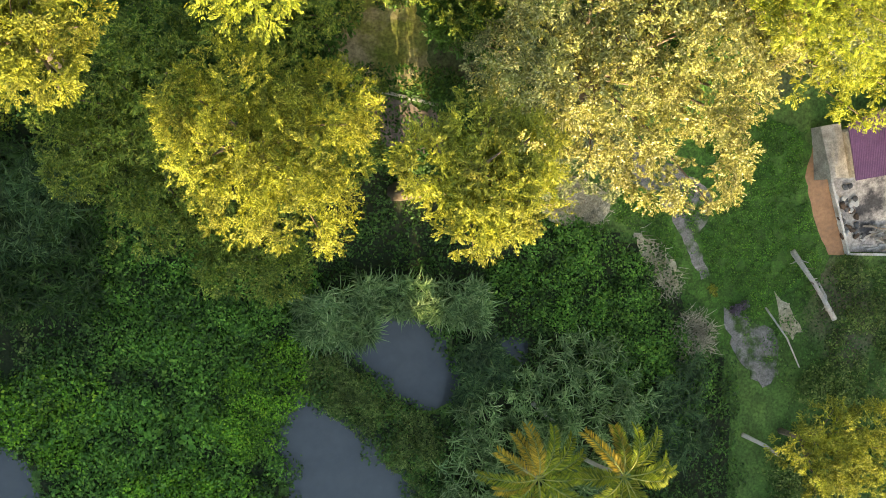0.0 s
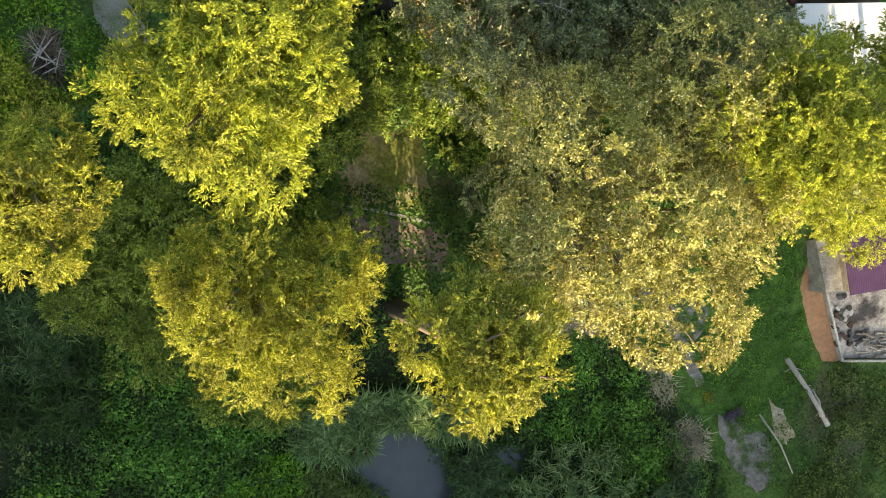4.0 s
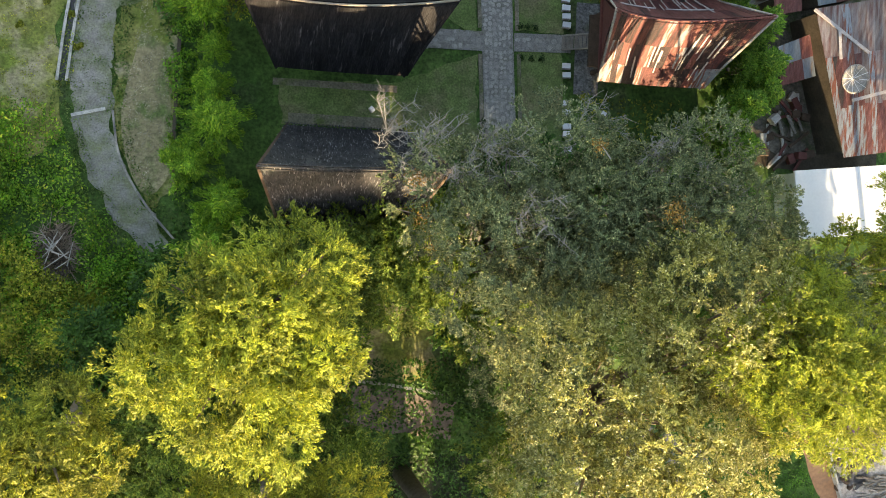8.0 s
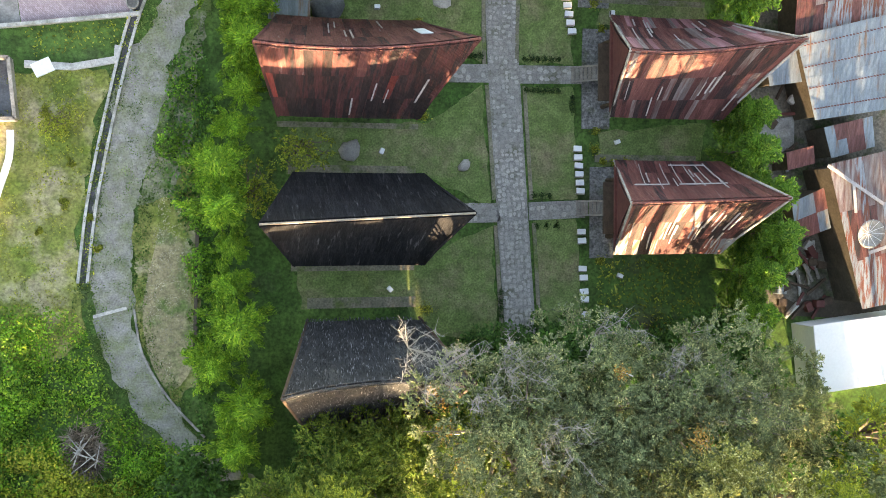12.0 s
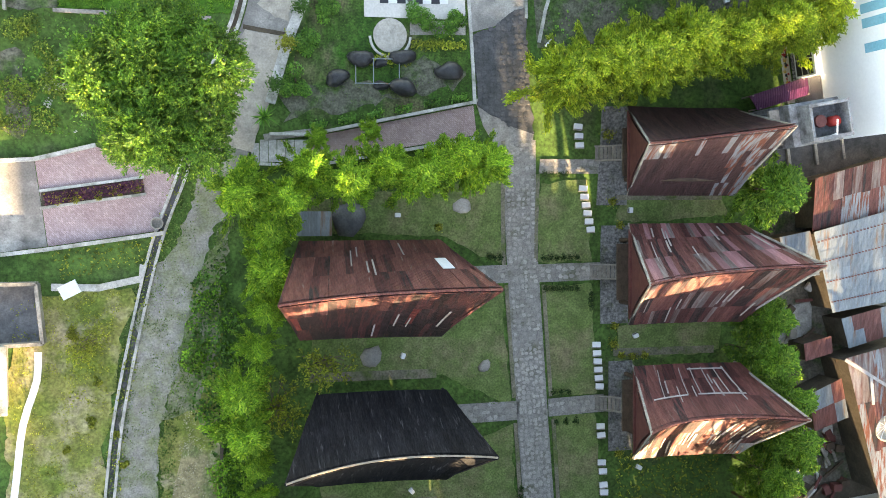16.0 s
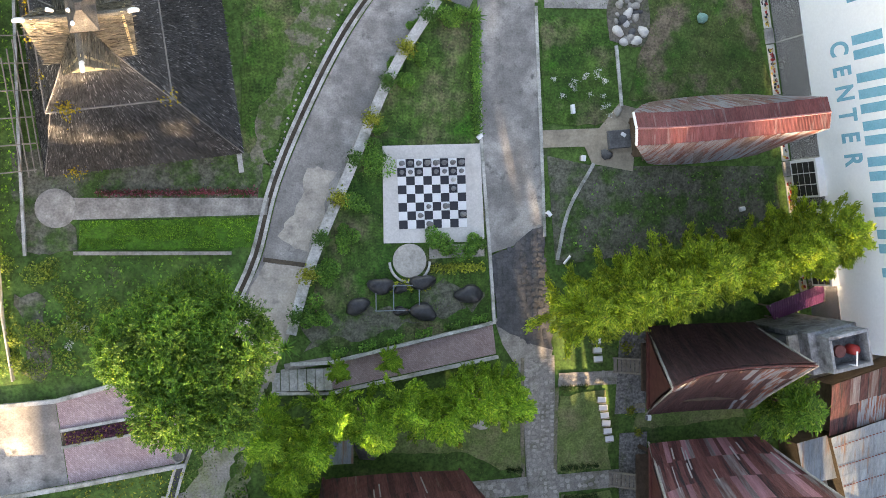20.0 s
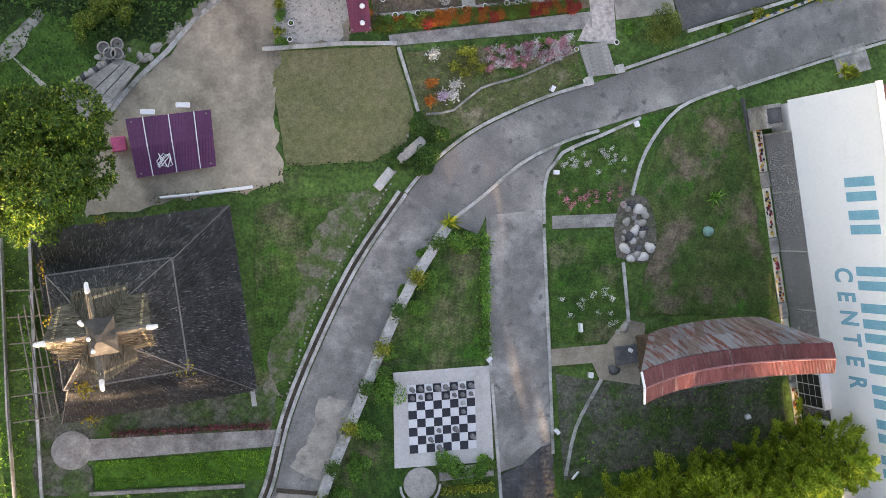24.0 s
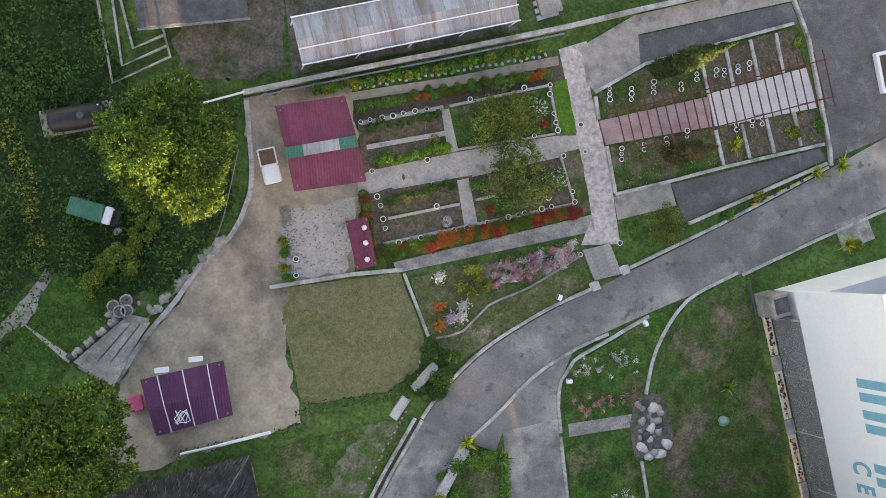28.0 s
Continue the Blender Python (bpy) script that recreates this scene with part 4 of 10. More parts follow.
def saddle_house(name, label, hs, cover, mats, front, cols=16, rows=4, seed=1, battens=9, thatch=False):
    """A saddle-roofed timber house on posts. hs: eaves and ridge tips; front: +1 if the front looks to +x."""
    rng = random.Random(seed)
    (ex0, ex1, yc, hw, ez), (rb, rf) = hs
    cx = (ex0 + ex1) / 2
    base = H(cx, yc)
    t = thing(name, label, "house", cx, yc, base, 0, "village houses")
    O = (cx, yc, base)
    # posts, floor, body, gable walls
    bx0, bx1, bw = ex0 + 1.3, ex1 - 1.3, hw - 1.0
    for i in range(4):
        for s in (-1, 0, 1):
            x = bx0 + (bx1 - bx0) * i / 3 - cx
            part("post", G().lathe([(.2, 0), (.17, 1.0), (.16, 1.9)], 8, Matrix.Translation((x, s * (bw - .3), -.05))), M_wood, t)
    body = part("wall", G().box(bx0 - cx, -bw, 1.8, bx1 - cx, bw, 4.6, .06), M_wood, t, "dark carved timber wall")
    for s, tip in ((-1, rb), (1, rf)):
        x = (ex0 if s < 0 else ex1) - cx + s * -.3
        tx = x + (tip[0] - cx - x) * .45
        zt = (tip[2] - base) * .80
        g = G()
        lo = ez - base + .1
        for d in (0, -.12 * s):
            g.v += [(x + d, -hw * .86, lo), (x + d, hw * .86, lo), (tx + d, tip[1] - yc, zt)]
        g.f = [(0, 1, 2), (5, 4, 3), (0, 3, 4, 1), (1, 4, 5, 2), (2, 5, 3, 0)]
        gab = part("gable", g, mats["gable"], t, "painted carved gable")
        for k in (-1, 1):       # barge boards
            part("bargeboard", G().beam((x + .12 * s, k * (hw + .02), ez - base - .0), (tip[0] - cx, tip[1] - yc, tip[2] - base + .02), .3 if mats["barge"] is M_kerb and s < 0 else .16, .10), mats["barge"], t)
        part("gable_beam", G().beam((x + .1 * s, -hw * .9, lo + .15), (x + .1 * s, hw * .9, lo + .15), .2, .25), M_rust_iron if mats.get("red") else M_wood, t)
    # front veranda, ladder and window
    fx = (bx1 if front > 0 else bx0) - cx
    part("veranda", G().box(fx - .1 + (0 if front > 0 else -.9), -bw * .8, 1.7, fx + .1 + (.9 if front > 0 else 0), bw * .8, 1.9, .03), M_wood, t)
    part("window", G().box(fx + front * .02 - .04, -.9, 2.6, fx + front * .02 + .04, .9, 3.7), M_black_paint, t, "dark window opening")
    lad = part("stairs", G().beam((fx + front * .8, -.55, 1.75), (fx + front * 2.6, -.55, .05), .12, .18), M_greywood, t, "grey wooden ladder stairs")
    part("stringer", G().beam((fx + front * .8, .55, 1.75), (fx + front * 2.6, .55, .05), .12, .18), M_greywood, lad)
    for i in range(7):
        f = (i + .5) / 7
        part("tread", G().box(fx + front * (.8 + 1.8 * f) - .13, -.62, 1.72 - 1.7 * f, fx + front * (.8 + 1.8 * f) + .13, .62, 1.78 - 1.7 * f), M_greywood, lad)
    # roof
    roof = part("roof", roof_sheet(1, 0, 1, 0, 1, hs, -.17, 16, 6, O).add(*(lambda q: (q.v, q.f))(roof_sheet(-1, 0, 1, 0, 1, hs, -.17, 16, 6, O))), mats["under"], t, "tall saddle roof")
    if not thatch:
        for side in (1, -1):
            for r in range(rows):
                for c in range(cols):
                    j = rng.uniform(-.004, .004)
                    g = roof_sheet(side, max(0, (c - .04) / cols + j), min(1, (c + 1.04) / cols + j), max(0, r / rows - .03), min(1, (r + 1) / rows), hs, .03 + .015 * ((c + r) % 2) + .012 * r, 1, 2, O)
                    mt = rng.choice(cover(side, (c + .5) / cols, (r + .5) / rows))
                    part("roof_sheet", g, mt, roof)
        if battens:
            for k in range(battens):
                side, u, v = rng.choice((-1, 1)), rng.uniform(.08, .94), rng.uniform(.05, .6)
                part("lath", roof_sheet(side, u, u + rng.uniform(.006, .012), v, v + rng.uniform(.15, .35), hs, .13, 1, 2, O), M_pale, roof, "pale exposed lath")
    else:
        fl = []
        for side in (-1, 1):
            for i in range(8):
                for j in range(4):
                    fl.append([tuple(roof_point(side, u, v, hs) - Vector(O)) for u, v in ((i / 8, j / 4), ((i + 1) / 8, j / 4), ((i + 1) / 8, (j + 1) / 4), (i / 8, (j + 1) / 4))])
        tagged(part("fibre_layer", fibres(50 + seed, fl, 40, .5, .06, L_thatch), None, roof), kind="stuff")
    # ridge cap
    pts = []
    for i in range(17):
        p = roof_point(1, i / 16, 1, hs)
        pts.append(Vector(p) - Vector(O) + Vector((0, 0, .03)))
    part("ridge_cap", G().tube(pts, .07, .07, 6), mats["cap"], roof)
    return t, roof, O


mats_rust = {"gable": M_greywood, "barge": M_rustdark, "under": M_rustdark, "cap": M_rust, "red": 1}
mats_dark = {"gable": M_wood, "barge": M_black, "under": M_black, "cap": M_greywood}
HL1 = ((.9, 11.0, 46.65, 3.45, 3.6), ((-.95, 46.5, 14.0), (12.9, 47.2, 14.0)))
HL2 = ((2.0, 11.35, 36.05, 3.25, 3.5), ((-.65, 35.7, 14.0), (12.8, 36.4, 13.1)))
HL3 = ((2.9, 11.2, 25.0, 4.0, 3.4), ((.6, 25.35, 14.6), (12.6, 25.8, 14.0)))
HR1 = ((25.3, 34.0, 56.6, 3.3, 3.3), ((23.6, 56.6, 11.9), (33.9, 57.8, 12.6)))
HR2 = ((25.3, 34.4, 47.4, 3.75, 3.6), ((23.5, 47.2, 12.3), (36.2, 48.3, 12.7)))
HR3 = ((25.75, 34.4, 36.95, 3.5, 3.4), ((23.9, 37.1, 11.6), (35.6, 37.5, 11.8)))
mats_front = {"gable": M_rust_iron, "barge": M_conc, "under": M_rustdark, "cap": M_rust, "red": 1}
M_greyrust = mat("grey streaked rusty sheet", (.30, .27, .265), (.15, .065, .055), 1.2, .55, .2, 14.0, metal=.2, rnd=.3, wave=13, streak=True)
M_pale = mat("pale lath", (.50, .46, .44), (.40, .35, .33), 2.0, .7, .2, 12.0)
M_pinksheet = mat("faded pink roof sheet", (.43, .22, .24), (.31, .14, .15), .9, .6, .2, 14.0, metal=.15, rnd=.3, wave=13, streak=True)
M_brown = mat("brown ribbed roof sheet", (.082, .038, .038), (.12, .06, .056), .8, .65, .3, 14.0, metal=.1, rnd=.14, stain=(.045, .026, .027), stains=(.5, .7), sscale=.5, wave=13, streak=True, mid=.3)
M_peel = mat("peeling grey and rust sheet", (.33, .36, .39), (.23, .25, .27), .8, .6, .25, 12.0, metal=.15, rnd=.15, stain=(.24, .085, .055), stains=(.47, .55), sscale=1.6, wave=13, streak=True)
M_char = mat("blackened roof sheet", (.03, .022, .024), (.06, .035, .035), .8, .6, .3, 14.0, metal=.1, rnd=.3, stain=(.14, .05, .045), stains=(.55, .7), sscale=1.0, wave=13, streak=True, mid=.35)
M_scarlet = mat("faded scarlet roof sheet", (.30, .06, .045), (.24, .055, .05), .8, .6, .25, 14.0, metal=.1, rnd=.2, wave=13, streak=True, mid=.25)


def cover_l1(side, u, v):
    if side > 0:
        return [M_rust, M_rust, M_rust, M_rust, M_rustdark]
    return [M_char] * 5 + [M_rustdark] * 2 + [M_scarlet] if v < .7 else [M_rustdark, M_rust, M_char]


def cover_r1(side, u, v):
    if side > 0:
        return [M_brown]
    return [M_peel, M_peel, M_brown] if u > .76 else [M_peel, M_brown, M_brown] if v > .78 else [M_brown]


def cover_r2(side, u, v):
    return [M_rustdark, M_rust, M_rustdark, M_pinksheet, M_greyrust, M_rust] if side > 0 else [M_rustdark, M_rust, M_greyrust, M_rustdark, M_char, M_rust]


def cover_r3(side, u, v):
    return [M_rustdark, M_rust, M_rust] if side > 0 else [M_rust, M_rustdark, M_char, M_peel]


def cover_black(side, u, v):
    return [M_black]


l1, l1roof, l1o = saddle_house("saddle_roof_house", "tall saddle-roofed timber house under dark red sheets", HL1, cover_l1, mats_rust, 1, 22, 3, 3)
part("roof_patch", roof_sheet(1, .84, .90, .42, .62, HL1, .14, 1, 2, l1o), M_white, l1roof, "white loose sheet")
saddle_house("saddle_roof_house", "tall saddle-roofed timber house under black roof", HL2, cover_black, mats_dark, 1, 10, 3, 4, battens=0)
saddle_house("saddle_roof_house", "old saddle-roofed house with black fibre thatch", HL3, cover_black, {"gable": M_wood, "barge": M_wood, "under": M_thatch, "cap": M_thatch}, 1, thatch=True)
saddle_house("saddle_roof_house", "saddle-roofed house with brown sheets and peeling patches", HR1, cover_r1, mats_front, -1, 26, 4, 5, battens=0)
saddle_house("saddle_roof_house", "saddle-roofed house with patched red and pink sheets", HR2, cover_r2, mats_front, -1, 24, 3, 6, battens=16)
r3, r3roof, r3o = saddle_house("saddle_roof_house", "saddle-roofed house with dull red sheets and pale gaps", HR3, cover_r3, mats_front, -1, 18, 3, 7, battens=26)
for u, v0, v1 in ((.22, .12, .62), (.42, .1, .6), (.52, .1, .6), (.62, .1, .6), (.72, .12, .6), (.8, .14, .58)):     # pale gaps between sheets
    part("lath", roof_sheet(1, u, u + .006, v0, v1, HR3, .14, 1, 2, r3o), M_pale, r3roof, "pale exposed lath")
for u0, u1, v in ((.12, .42, .6), (.5, .82, .6), (.5, .8, .12)):
    part("lath", roof_sheet(1, u0, u1, v, v + .014, HR3, .14, 6, 1, r3o), M_pale, r3roof, "pale exposed lath")

# ---- village paths, seats, stones ----
def stone(seed, rx, ry, rz, n=9, rings=5):
    """A rounded uneven stone, base near 0."""
    rng = random.Random(seed)
    g = G()
    ph = [rng.uniform(0, 6.28) for _ in range(3)]
    prof = []
    for k in range(rings + 1):
        a = math.pi * k / rings
        for i in range(n):
            b = 2 * math.pi * i / n
            q = 1 + .13 * math.sin(2 * b + ph[0] + k) + .09 * math.sin(3 * b + ph[1]) + rng.uniform(-.05, .05)
            prof.append((rx * math.sin(a) * math.cos(b) * q, ry * math.sin(a) * math.sin(b) * q, rz * (.75 + math.cos(a)) * 1))
    f = [(k * n + i, k * n + (i + 1) % n, (k + 1) * n + (i + 1) % n, (k + 1) * n + i) for k in range(rings) for i in range(n)]
    return g.add(prof, [q[::-1] for q in f])


def put_stone(x, y, r, material=M_stone, label="grey boulder lying on grass", name="boulder", seed=1, flat=.55, group=""):
    ob = solid(name, stone(seed, r, r * .8, r * flat), material, label, "stone", (x, y, H(x, y) - .05), seed * 77 % 360, group, smooth=True)
    return ob


def flag(cx, cy, w, h, rng, dz):
    """One uneven paving flag."""
    n = 6
    pts = []
    for i in range(n):
        a = 2 * math.pi * (i + rng.uniform(-.25, .25)) / n
        q = 1 / max(abs(math.cos(a)), abs(math.sin(a))) ** .6
        pts.append((cx + w / 2 * .92 * math.cos(a) * q, cy + h / 2 * .92 * math.sin(a) * q))
    z = H(cx, cy) + dz + rng.uniform(-.012, .02)
    g = G()
    g.v = [(x, y, z - .08) for x, y in pts] + [(cx + (x - cx) * .9, cy + (y - cy) * .9, z) for x, y in pts]
    g.f = [tuple(range(n, 2 * n))] + [(i, (i + 1) % n, n + (i + 1) % n, n + i) for i in range(n)]
    return g


M_pathbed = mat("worn path mortar", (.33, .315, .29), (.26, .245, .225), 1.2, .95, .5, 9.0, stain=(.16, .16, .11), stains=(.52, .7), sscale=.5, grain=.4)


def flag_path(name, a, b, width, label, cell=.52, singles=120, seed=1):
    """A stone-flagged path between two points of the plan."""
    rng = random.Random(seed)
    a, b = np.array(a, float), np.array(b, float)
    d = (b - a) / np.linalg.norm(b - a)
    s = np.array((-d[1], d[0]))
    L = np.linalg.norm(b - a)
    poly = [tuple(a - s * width / 2), tuple(b - s * width / 2), tuple(b + s * width / 2), tuple(a + s * width / 2)]
    bed = ground_patch(name, poly, M_pathbed, label, "path", .085)
    rest, k = G(), 0
    for i in range(int(L / cell)):
        for j in range(int(width / cell)):
            p = a + d * (i + .5 + rng.uniform(-.3, .3)) * cell + s * ((j + .5 + rng.uniform(-.25, .25)) * cell - width / 2 + (width % cell) / 2 * 1)
            g = flag(p[0], p[1], cell * rng.uniform(.7, 1.25), cell * rng.uniform(.6, 1.15), rng, .10)
            if k < singles:
                part("flagstone", g, M_stone, bed)
                k += 1
            else:
                rest.add(g.v, g.f)
    if rest.v:
        tagged(part("flagstones", rest, M_stone, bed), kind="stuff")
    return bed


flag_path("path", (17.9, 57.5), (19.3, 36.0), 2.5, "grey flagged main path between houses", .38, 260, 2)
flag_path("path", (19.3, 36.0), (20.3, 22.5), 2.5, "grey flagged main path under trees", .38, 0, 3)
flag_path("path", (19.6, 55.6), (24.6, 55.6), 1.1, "flagged side path to house stairs", .5, 20, 4)
flag_path("path", (12.5, 47.2), (17.4, 47.3), 1.4, "flagged side path to house", .5, 20, 5)
flag_path("path", (19.8, 47.3), (25.0, 47.4), 1.4, "flagged side path to house stairs", .5, 20, 6)
flag_path("path", (13.0, 36.5), (18.3, 36.6), 1.5, "flagged side path to house", .5, 20, 7)
flag_path("path", (20.6, 36.7), (25.2, 36.9), 1.4, "flagged side path to house stairs", .5, 20, 8)
for y0, y1, x0, x1 in ((48.0, 57.5, 17.0, 16.6), (37.6, 46.4, 17.8, 17.2), (25.0, 35.6, 18.6, 17.9), (48.2, 55.0, 19.6, 19.5), (37.6, 46.4, 20.8, 20.2), (26, 35.8, 21.6, 21.0)):
    solid("kerb", strip([(x0, y0), ((x0 + x1) / 2, (y0 + y1) / 2), (x1, y1)], .3, -.1, .1), M_edge, "low earthy edge beside path", "kerb", kind="structure")
for x0, x1, y0, y1 in ((24.4, 26.9, 52.6, 60.2), (24.9, 27.2, 43.2, 51.0), (25.6, 27.6, 33.0, 40.2)):
    ground_patch("terrace", [(x0, y0), (x1, y0), (x1, y1), (x0, y1)], M_cobdark, "grey cobbled terrace before house", "terrace", .12)
for x0, x1, y0, y1 in ((1.2, 11.8, 42.9, 43.3), (2.0, 11.6, 39.4, 40.1), (2.2, 11.5, 32.2, 32.7), (3.4, 11.6, 29.4, 30.2), (26, 35, 53.0, 53.4), (26, 34.6, 40.6, 41.2)):
    ground_patch("ledge", [(x0, y0), (x1, y0), (x1, y1), (x0, y1)], M_edge, "earth and stone ledge along house", "ledge", .14)


def seat():
    t = thing("stone_stool", "white-topped square stone stool on lawn edge", "stool", group="stone stools")
    part("base", G().box(-.26, -.17, -.1, .26, .17, .34, .03), M_conc, t)
    part("top", G().box(-.34, -.19, .34, .34, .23, .44, .03), M_white, t, "white slab")
    part("back_slab", G().box(-.32, -.27, .1, .32, -.19, .50, .02), M_stone, t)
    return t


first = seat()
spots = [(22.4, 58.6), (22.5, 57.9), (22.6, 57.2)] + [(23.1 + .16 * i, 53.9 - .64 * i) for i in range(6)] + [(24.45 + .05 * i, 41.6 - .66 * i) for i in range(6)] + [(24.8, 35.1), (24.85, 34.4), (24.9, 32.2), (25.0, 31.5), (25.05, 30.4), (25.1, 29.8), (25.2, 28.6), (25.2, 27.9)]
for k, (x, y) in enumerate(spots):
    m = pose(x, y, H(x, y) + .06, 0, 0, (k * 37) % 11 - 5)
    if k == 0:
        first.matrix_basis = m
    else:
        copy_thing(first, m)


def lamp_block():
    t = thing("garden_spotlight", "white garden spotlight box on concrete foot", "lamp", group="garden spotlights")
    part("foot", G().box(-.2, -.2, -.1, .2, .2, .12, .03), M_conc, t)
    part("housing", G().box(-.22, -.16, .12, .22, .16, .42, .04), M_white, t, "white metal box")
    part("glass", G().box(-.16, -.175, .18, .16, -.155, .36), M_black_paint, t, "dark glass")
    return t


first = lamp_block()
for k, (x, y) in enumerate([(8.6, 51.9), (9.0, 41.2), (9.6, 30.8), (27.8, 42.2), (27.2, 52.2), (28.1, 31.6), (13.3, 74.2), (25.5, 91.9), (18.8, 88.2), (18.8, 94.6), (18.6, 68.4), (34.6, 68.6), (21.4, 72.6), (24.6, 74.4)]):
    m = pose(x, y, H(x, y) + .05, 0, 0, (k * 67) % 360)
    if k == 0:
        first.matrix_basis = m
    else:
        copy_thing(first, m)
put_stone(15.4, 40.2, .55, M_stone, "rounded grey boulder on lawn", seed=5)
put_stone(6.6, 41.2, .95, M_stone, "flat grey boulder beside house", seed=8, flat=.35)
put_stone(13.6, 52.6, .8, M_stone, "flat grey stone in thin grass", seed=9, flat=.2)
put_stone(4.9, 51.6, 1.5, M_darkstone, "large dark rock behind house", seed=12, flat=.5)
t = thing("shed", "small shed with worn blue-grey sheet roof", "shed", 2.0, 51.3, H(2, 51.3))
part("wall", G().box(-1.2, -.6, 0, 1.2, .6, 1.7, .03), M_wood, t)
part("roof", G().add([(-1.5, -.9, 1.7), (1.5, -.9, 1.75), (1.5, .9, 1.95), (-1.5, .9, 1.9), (-1.5, -.9, 1.76), (1.5, -.9, 1.81), (1.5, .9, 2.01), (-1.5, .9, 1.96)], [(3, 2, 1, 0), (4, 5, 6, 7), (0, 1, 5, 4), (1, 2, 6, 5), (2, 3, 7, 6), (3, 0, 4, 7)]), M_zinc, t)
for k, (x, y) in enumerate([(15.8 + .45 * i, 48.6) for i in range(3)] + [(20.2 + .55 * i, 48.5) for i in range(6)] + [(20.4 + .5 * i, 46.1) for i in range(6)] + [(21.0 + .6 * i, 37.9) for i in range(3)] + [(21.2 + .8 * i, 35.6) for i in range(3)] + [(20 + .6 * i, 55.0) for i in range(4)] + [(24.1, 45.6 - .5 * i) for i in range(3)] + [(18.3, 30.4 - .6 * i) for i in range(4)] + [(13 + .6 * i, 26.2) for i in range(8)]):
    rng = np.random.default_rng(300 + k)
    c = rng.normal(0, .13, (90, 3)) + np.array((0, 0, .22))
    solid("box_shrub", leaves(rng, c, unit(c), .13, "leaves", L_dark), None, "small dark clipped shrub at path edge", "shrub", (x, y, H(x, y)), 0, "path edge shrubs")
for k, (x, y, r) in enumerate([(25.6, 52.9, .35), (26.4, 51.0, .3), (25.9, 41.6, .4), (26.0, 43.0, .3), (26.4, 32.8, .35), (12.2, 43.9, .4), (12.4, 29.3, .5), (11.8, 51.0, .3), (24.8, 58.0, .5), (26.6, 40.7, .3), (27.6, 40.6, .3), (28.6, 40.7, .3)]):
    rng = np.random.default_rng(400 + k)
    c = rng.normal(0, r * .5, (160, 3)) + np.array((0, 0, r))
    solid("yellow_shrub", leaves(rng, c, unit(c), .16, "leaves", L_gold), None, "small yellow-leaved croton bush", "shrub", (x, y, H(x, y)), 0, "croton bushes")

def bush(name, label, x, y, r, material, seed, size=.2, n=900, group="", hgt=.8):
    """A dense rounded bush of uneven lobes."""
    rng = np.random.default_rng(seed)
    lobes = 7
    lc = np.c_[rng.normal(0, r * .38, (lobes, 2)), r * hgt * rng.uniform(.3, .65, lobes)]
    lr = r * rng.uniform(.38, .6, lobes)
    n = int(n * 1.8)
    i = rng.integers(0, lobes, n)
    k = unit(rng.normal(0, 1, (n, 3)) + np.array((0, 0, .35)))
    c = lc[i] + k * lr[i][:, None] * rng.uniform(.7, 1.1, n)[:, None] * np.array((1, 1, hgt))
    c[:, 2] = np.maximum(c[:, 2], .05)
    t = thing(name, label, "bush", x, y, H(x, y), seed * 31 % 360, group)
    part("foliage", leaves(rng, c, k, size * .9, "foliage", material), None, t)
    g = G()
    for q in lc[:5]:
        g.tube([(0, 0, -.1), Vector(q) * .5, q], .03, .012, 4)
    part("stem", g, M_bark, t)
    return t


# ---- lane on the west side: drain walls, brick court, meadow ----
for off in (-.32, .32):
    solid("drain_wall", strip([(-6.6 + off, 56.6), (-7.2 + off, 54.6), (-9.0 + off, 49.9), (-10.5 + off, 43.8), (-11.8 + off, 37.3), (-12.5 + off, 31.5)], .2, -.2, .2), M_kerb, "pale concrete drain wall beside lane", "drain", kind="structure")
ground_patch("drain_bed", [(-6.8, 56.0), (-6.4, 56.2), (-7.0, 54.6), (-8.8, 50.0), (-10.3, 43.8), (-11.6, 37.3), (-12.3, 31.5), (-12.7, 31.5), (-12.0, 37.3), (-10.7, 43.8), (-9.2, 49.9), (-7.4, 54.6)], M_darkstone, "dark drain channel", "drain", .07)
solid("kerb", strip([(-9.0, 29.6), (-8.4, 26.2), (-6.5, 22.9), (-4.1, 20.1)], .16, -.1, .2), M_conc, "curved pale kerb beside lane", "kerb", kind="structure")
solid("kerb", strip([(-11.8, 29.1), (-9.5, 29.7)], .22, -.1, .2, curved=False), M_kerb, "short concrete kerb across track", "kerb", kind="structure")
solid("low_wall", strip([(-4.5, 36.5), (-4.8, 25.5)], .25, -.1, .35), M_soil, "low earth-stained wall along hedge", "wall", kind="structure")
solid("garden_path", strip([(-17.2, 42.3), (-17.3, 40.3), (-18.3, 37.1), (-18.8, 33.3), (-19.5, 28)], .5, -.1, .10), M_white, "curved white concrete path in meadow", "path", kind="structure")
solid("low_wall", strip([(-16.2, 46.9), (-13, 46.8), (-10.1, 47.4), (-9.9, 48.4)], .5, -.1, .3, curved=False), M_kerb, "broken whitewashed low wall in meadow", "wall", kind="structure")
solid("low_wall", strip([(-15.6, 46.4), (-14.4, 47.0)], 1.0, -.1, .32, curved=False), M_white, "whitewashed end of low wall", "wall", kind="structure")
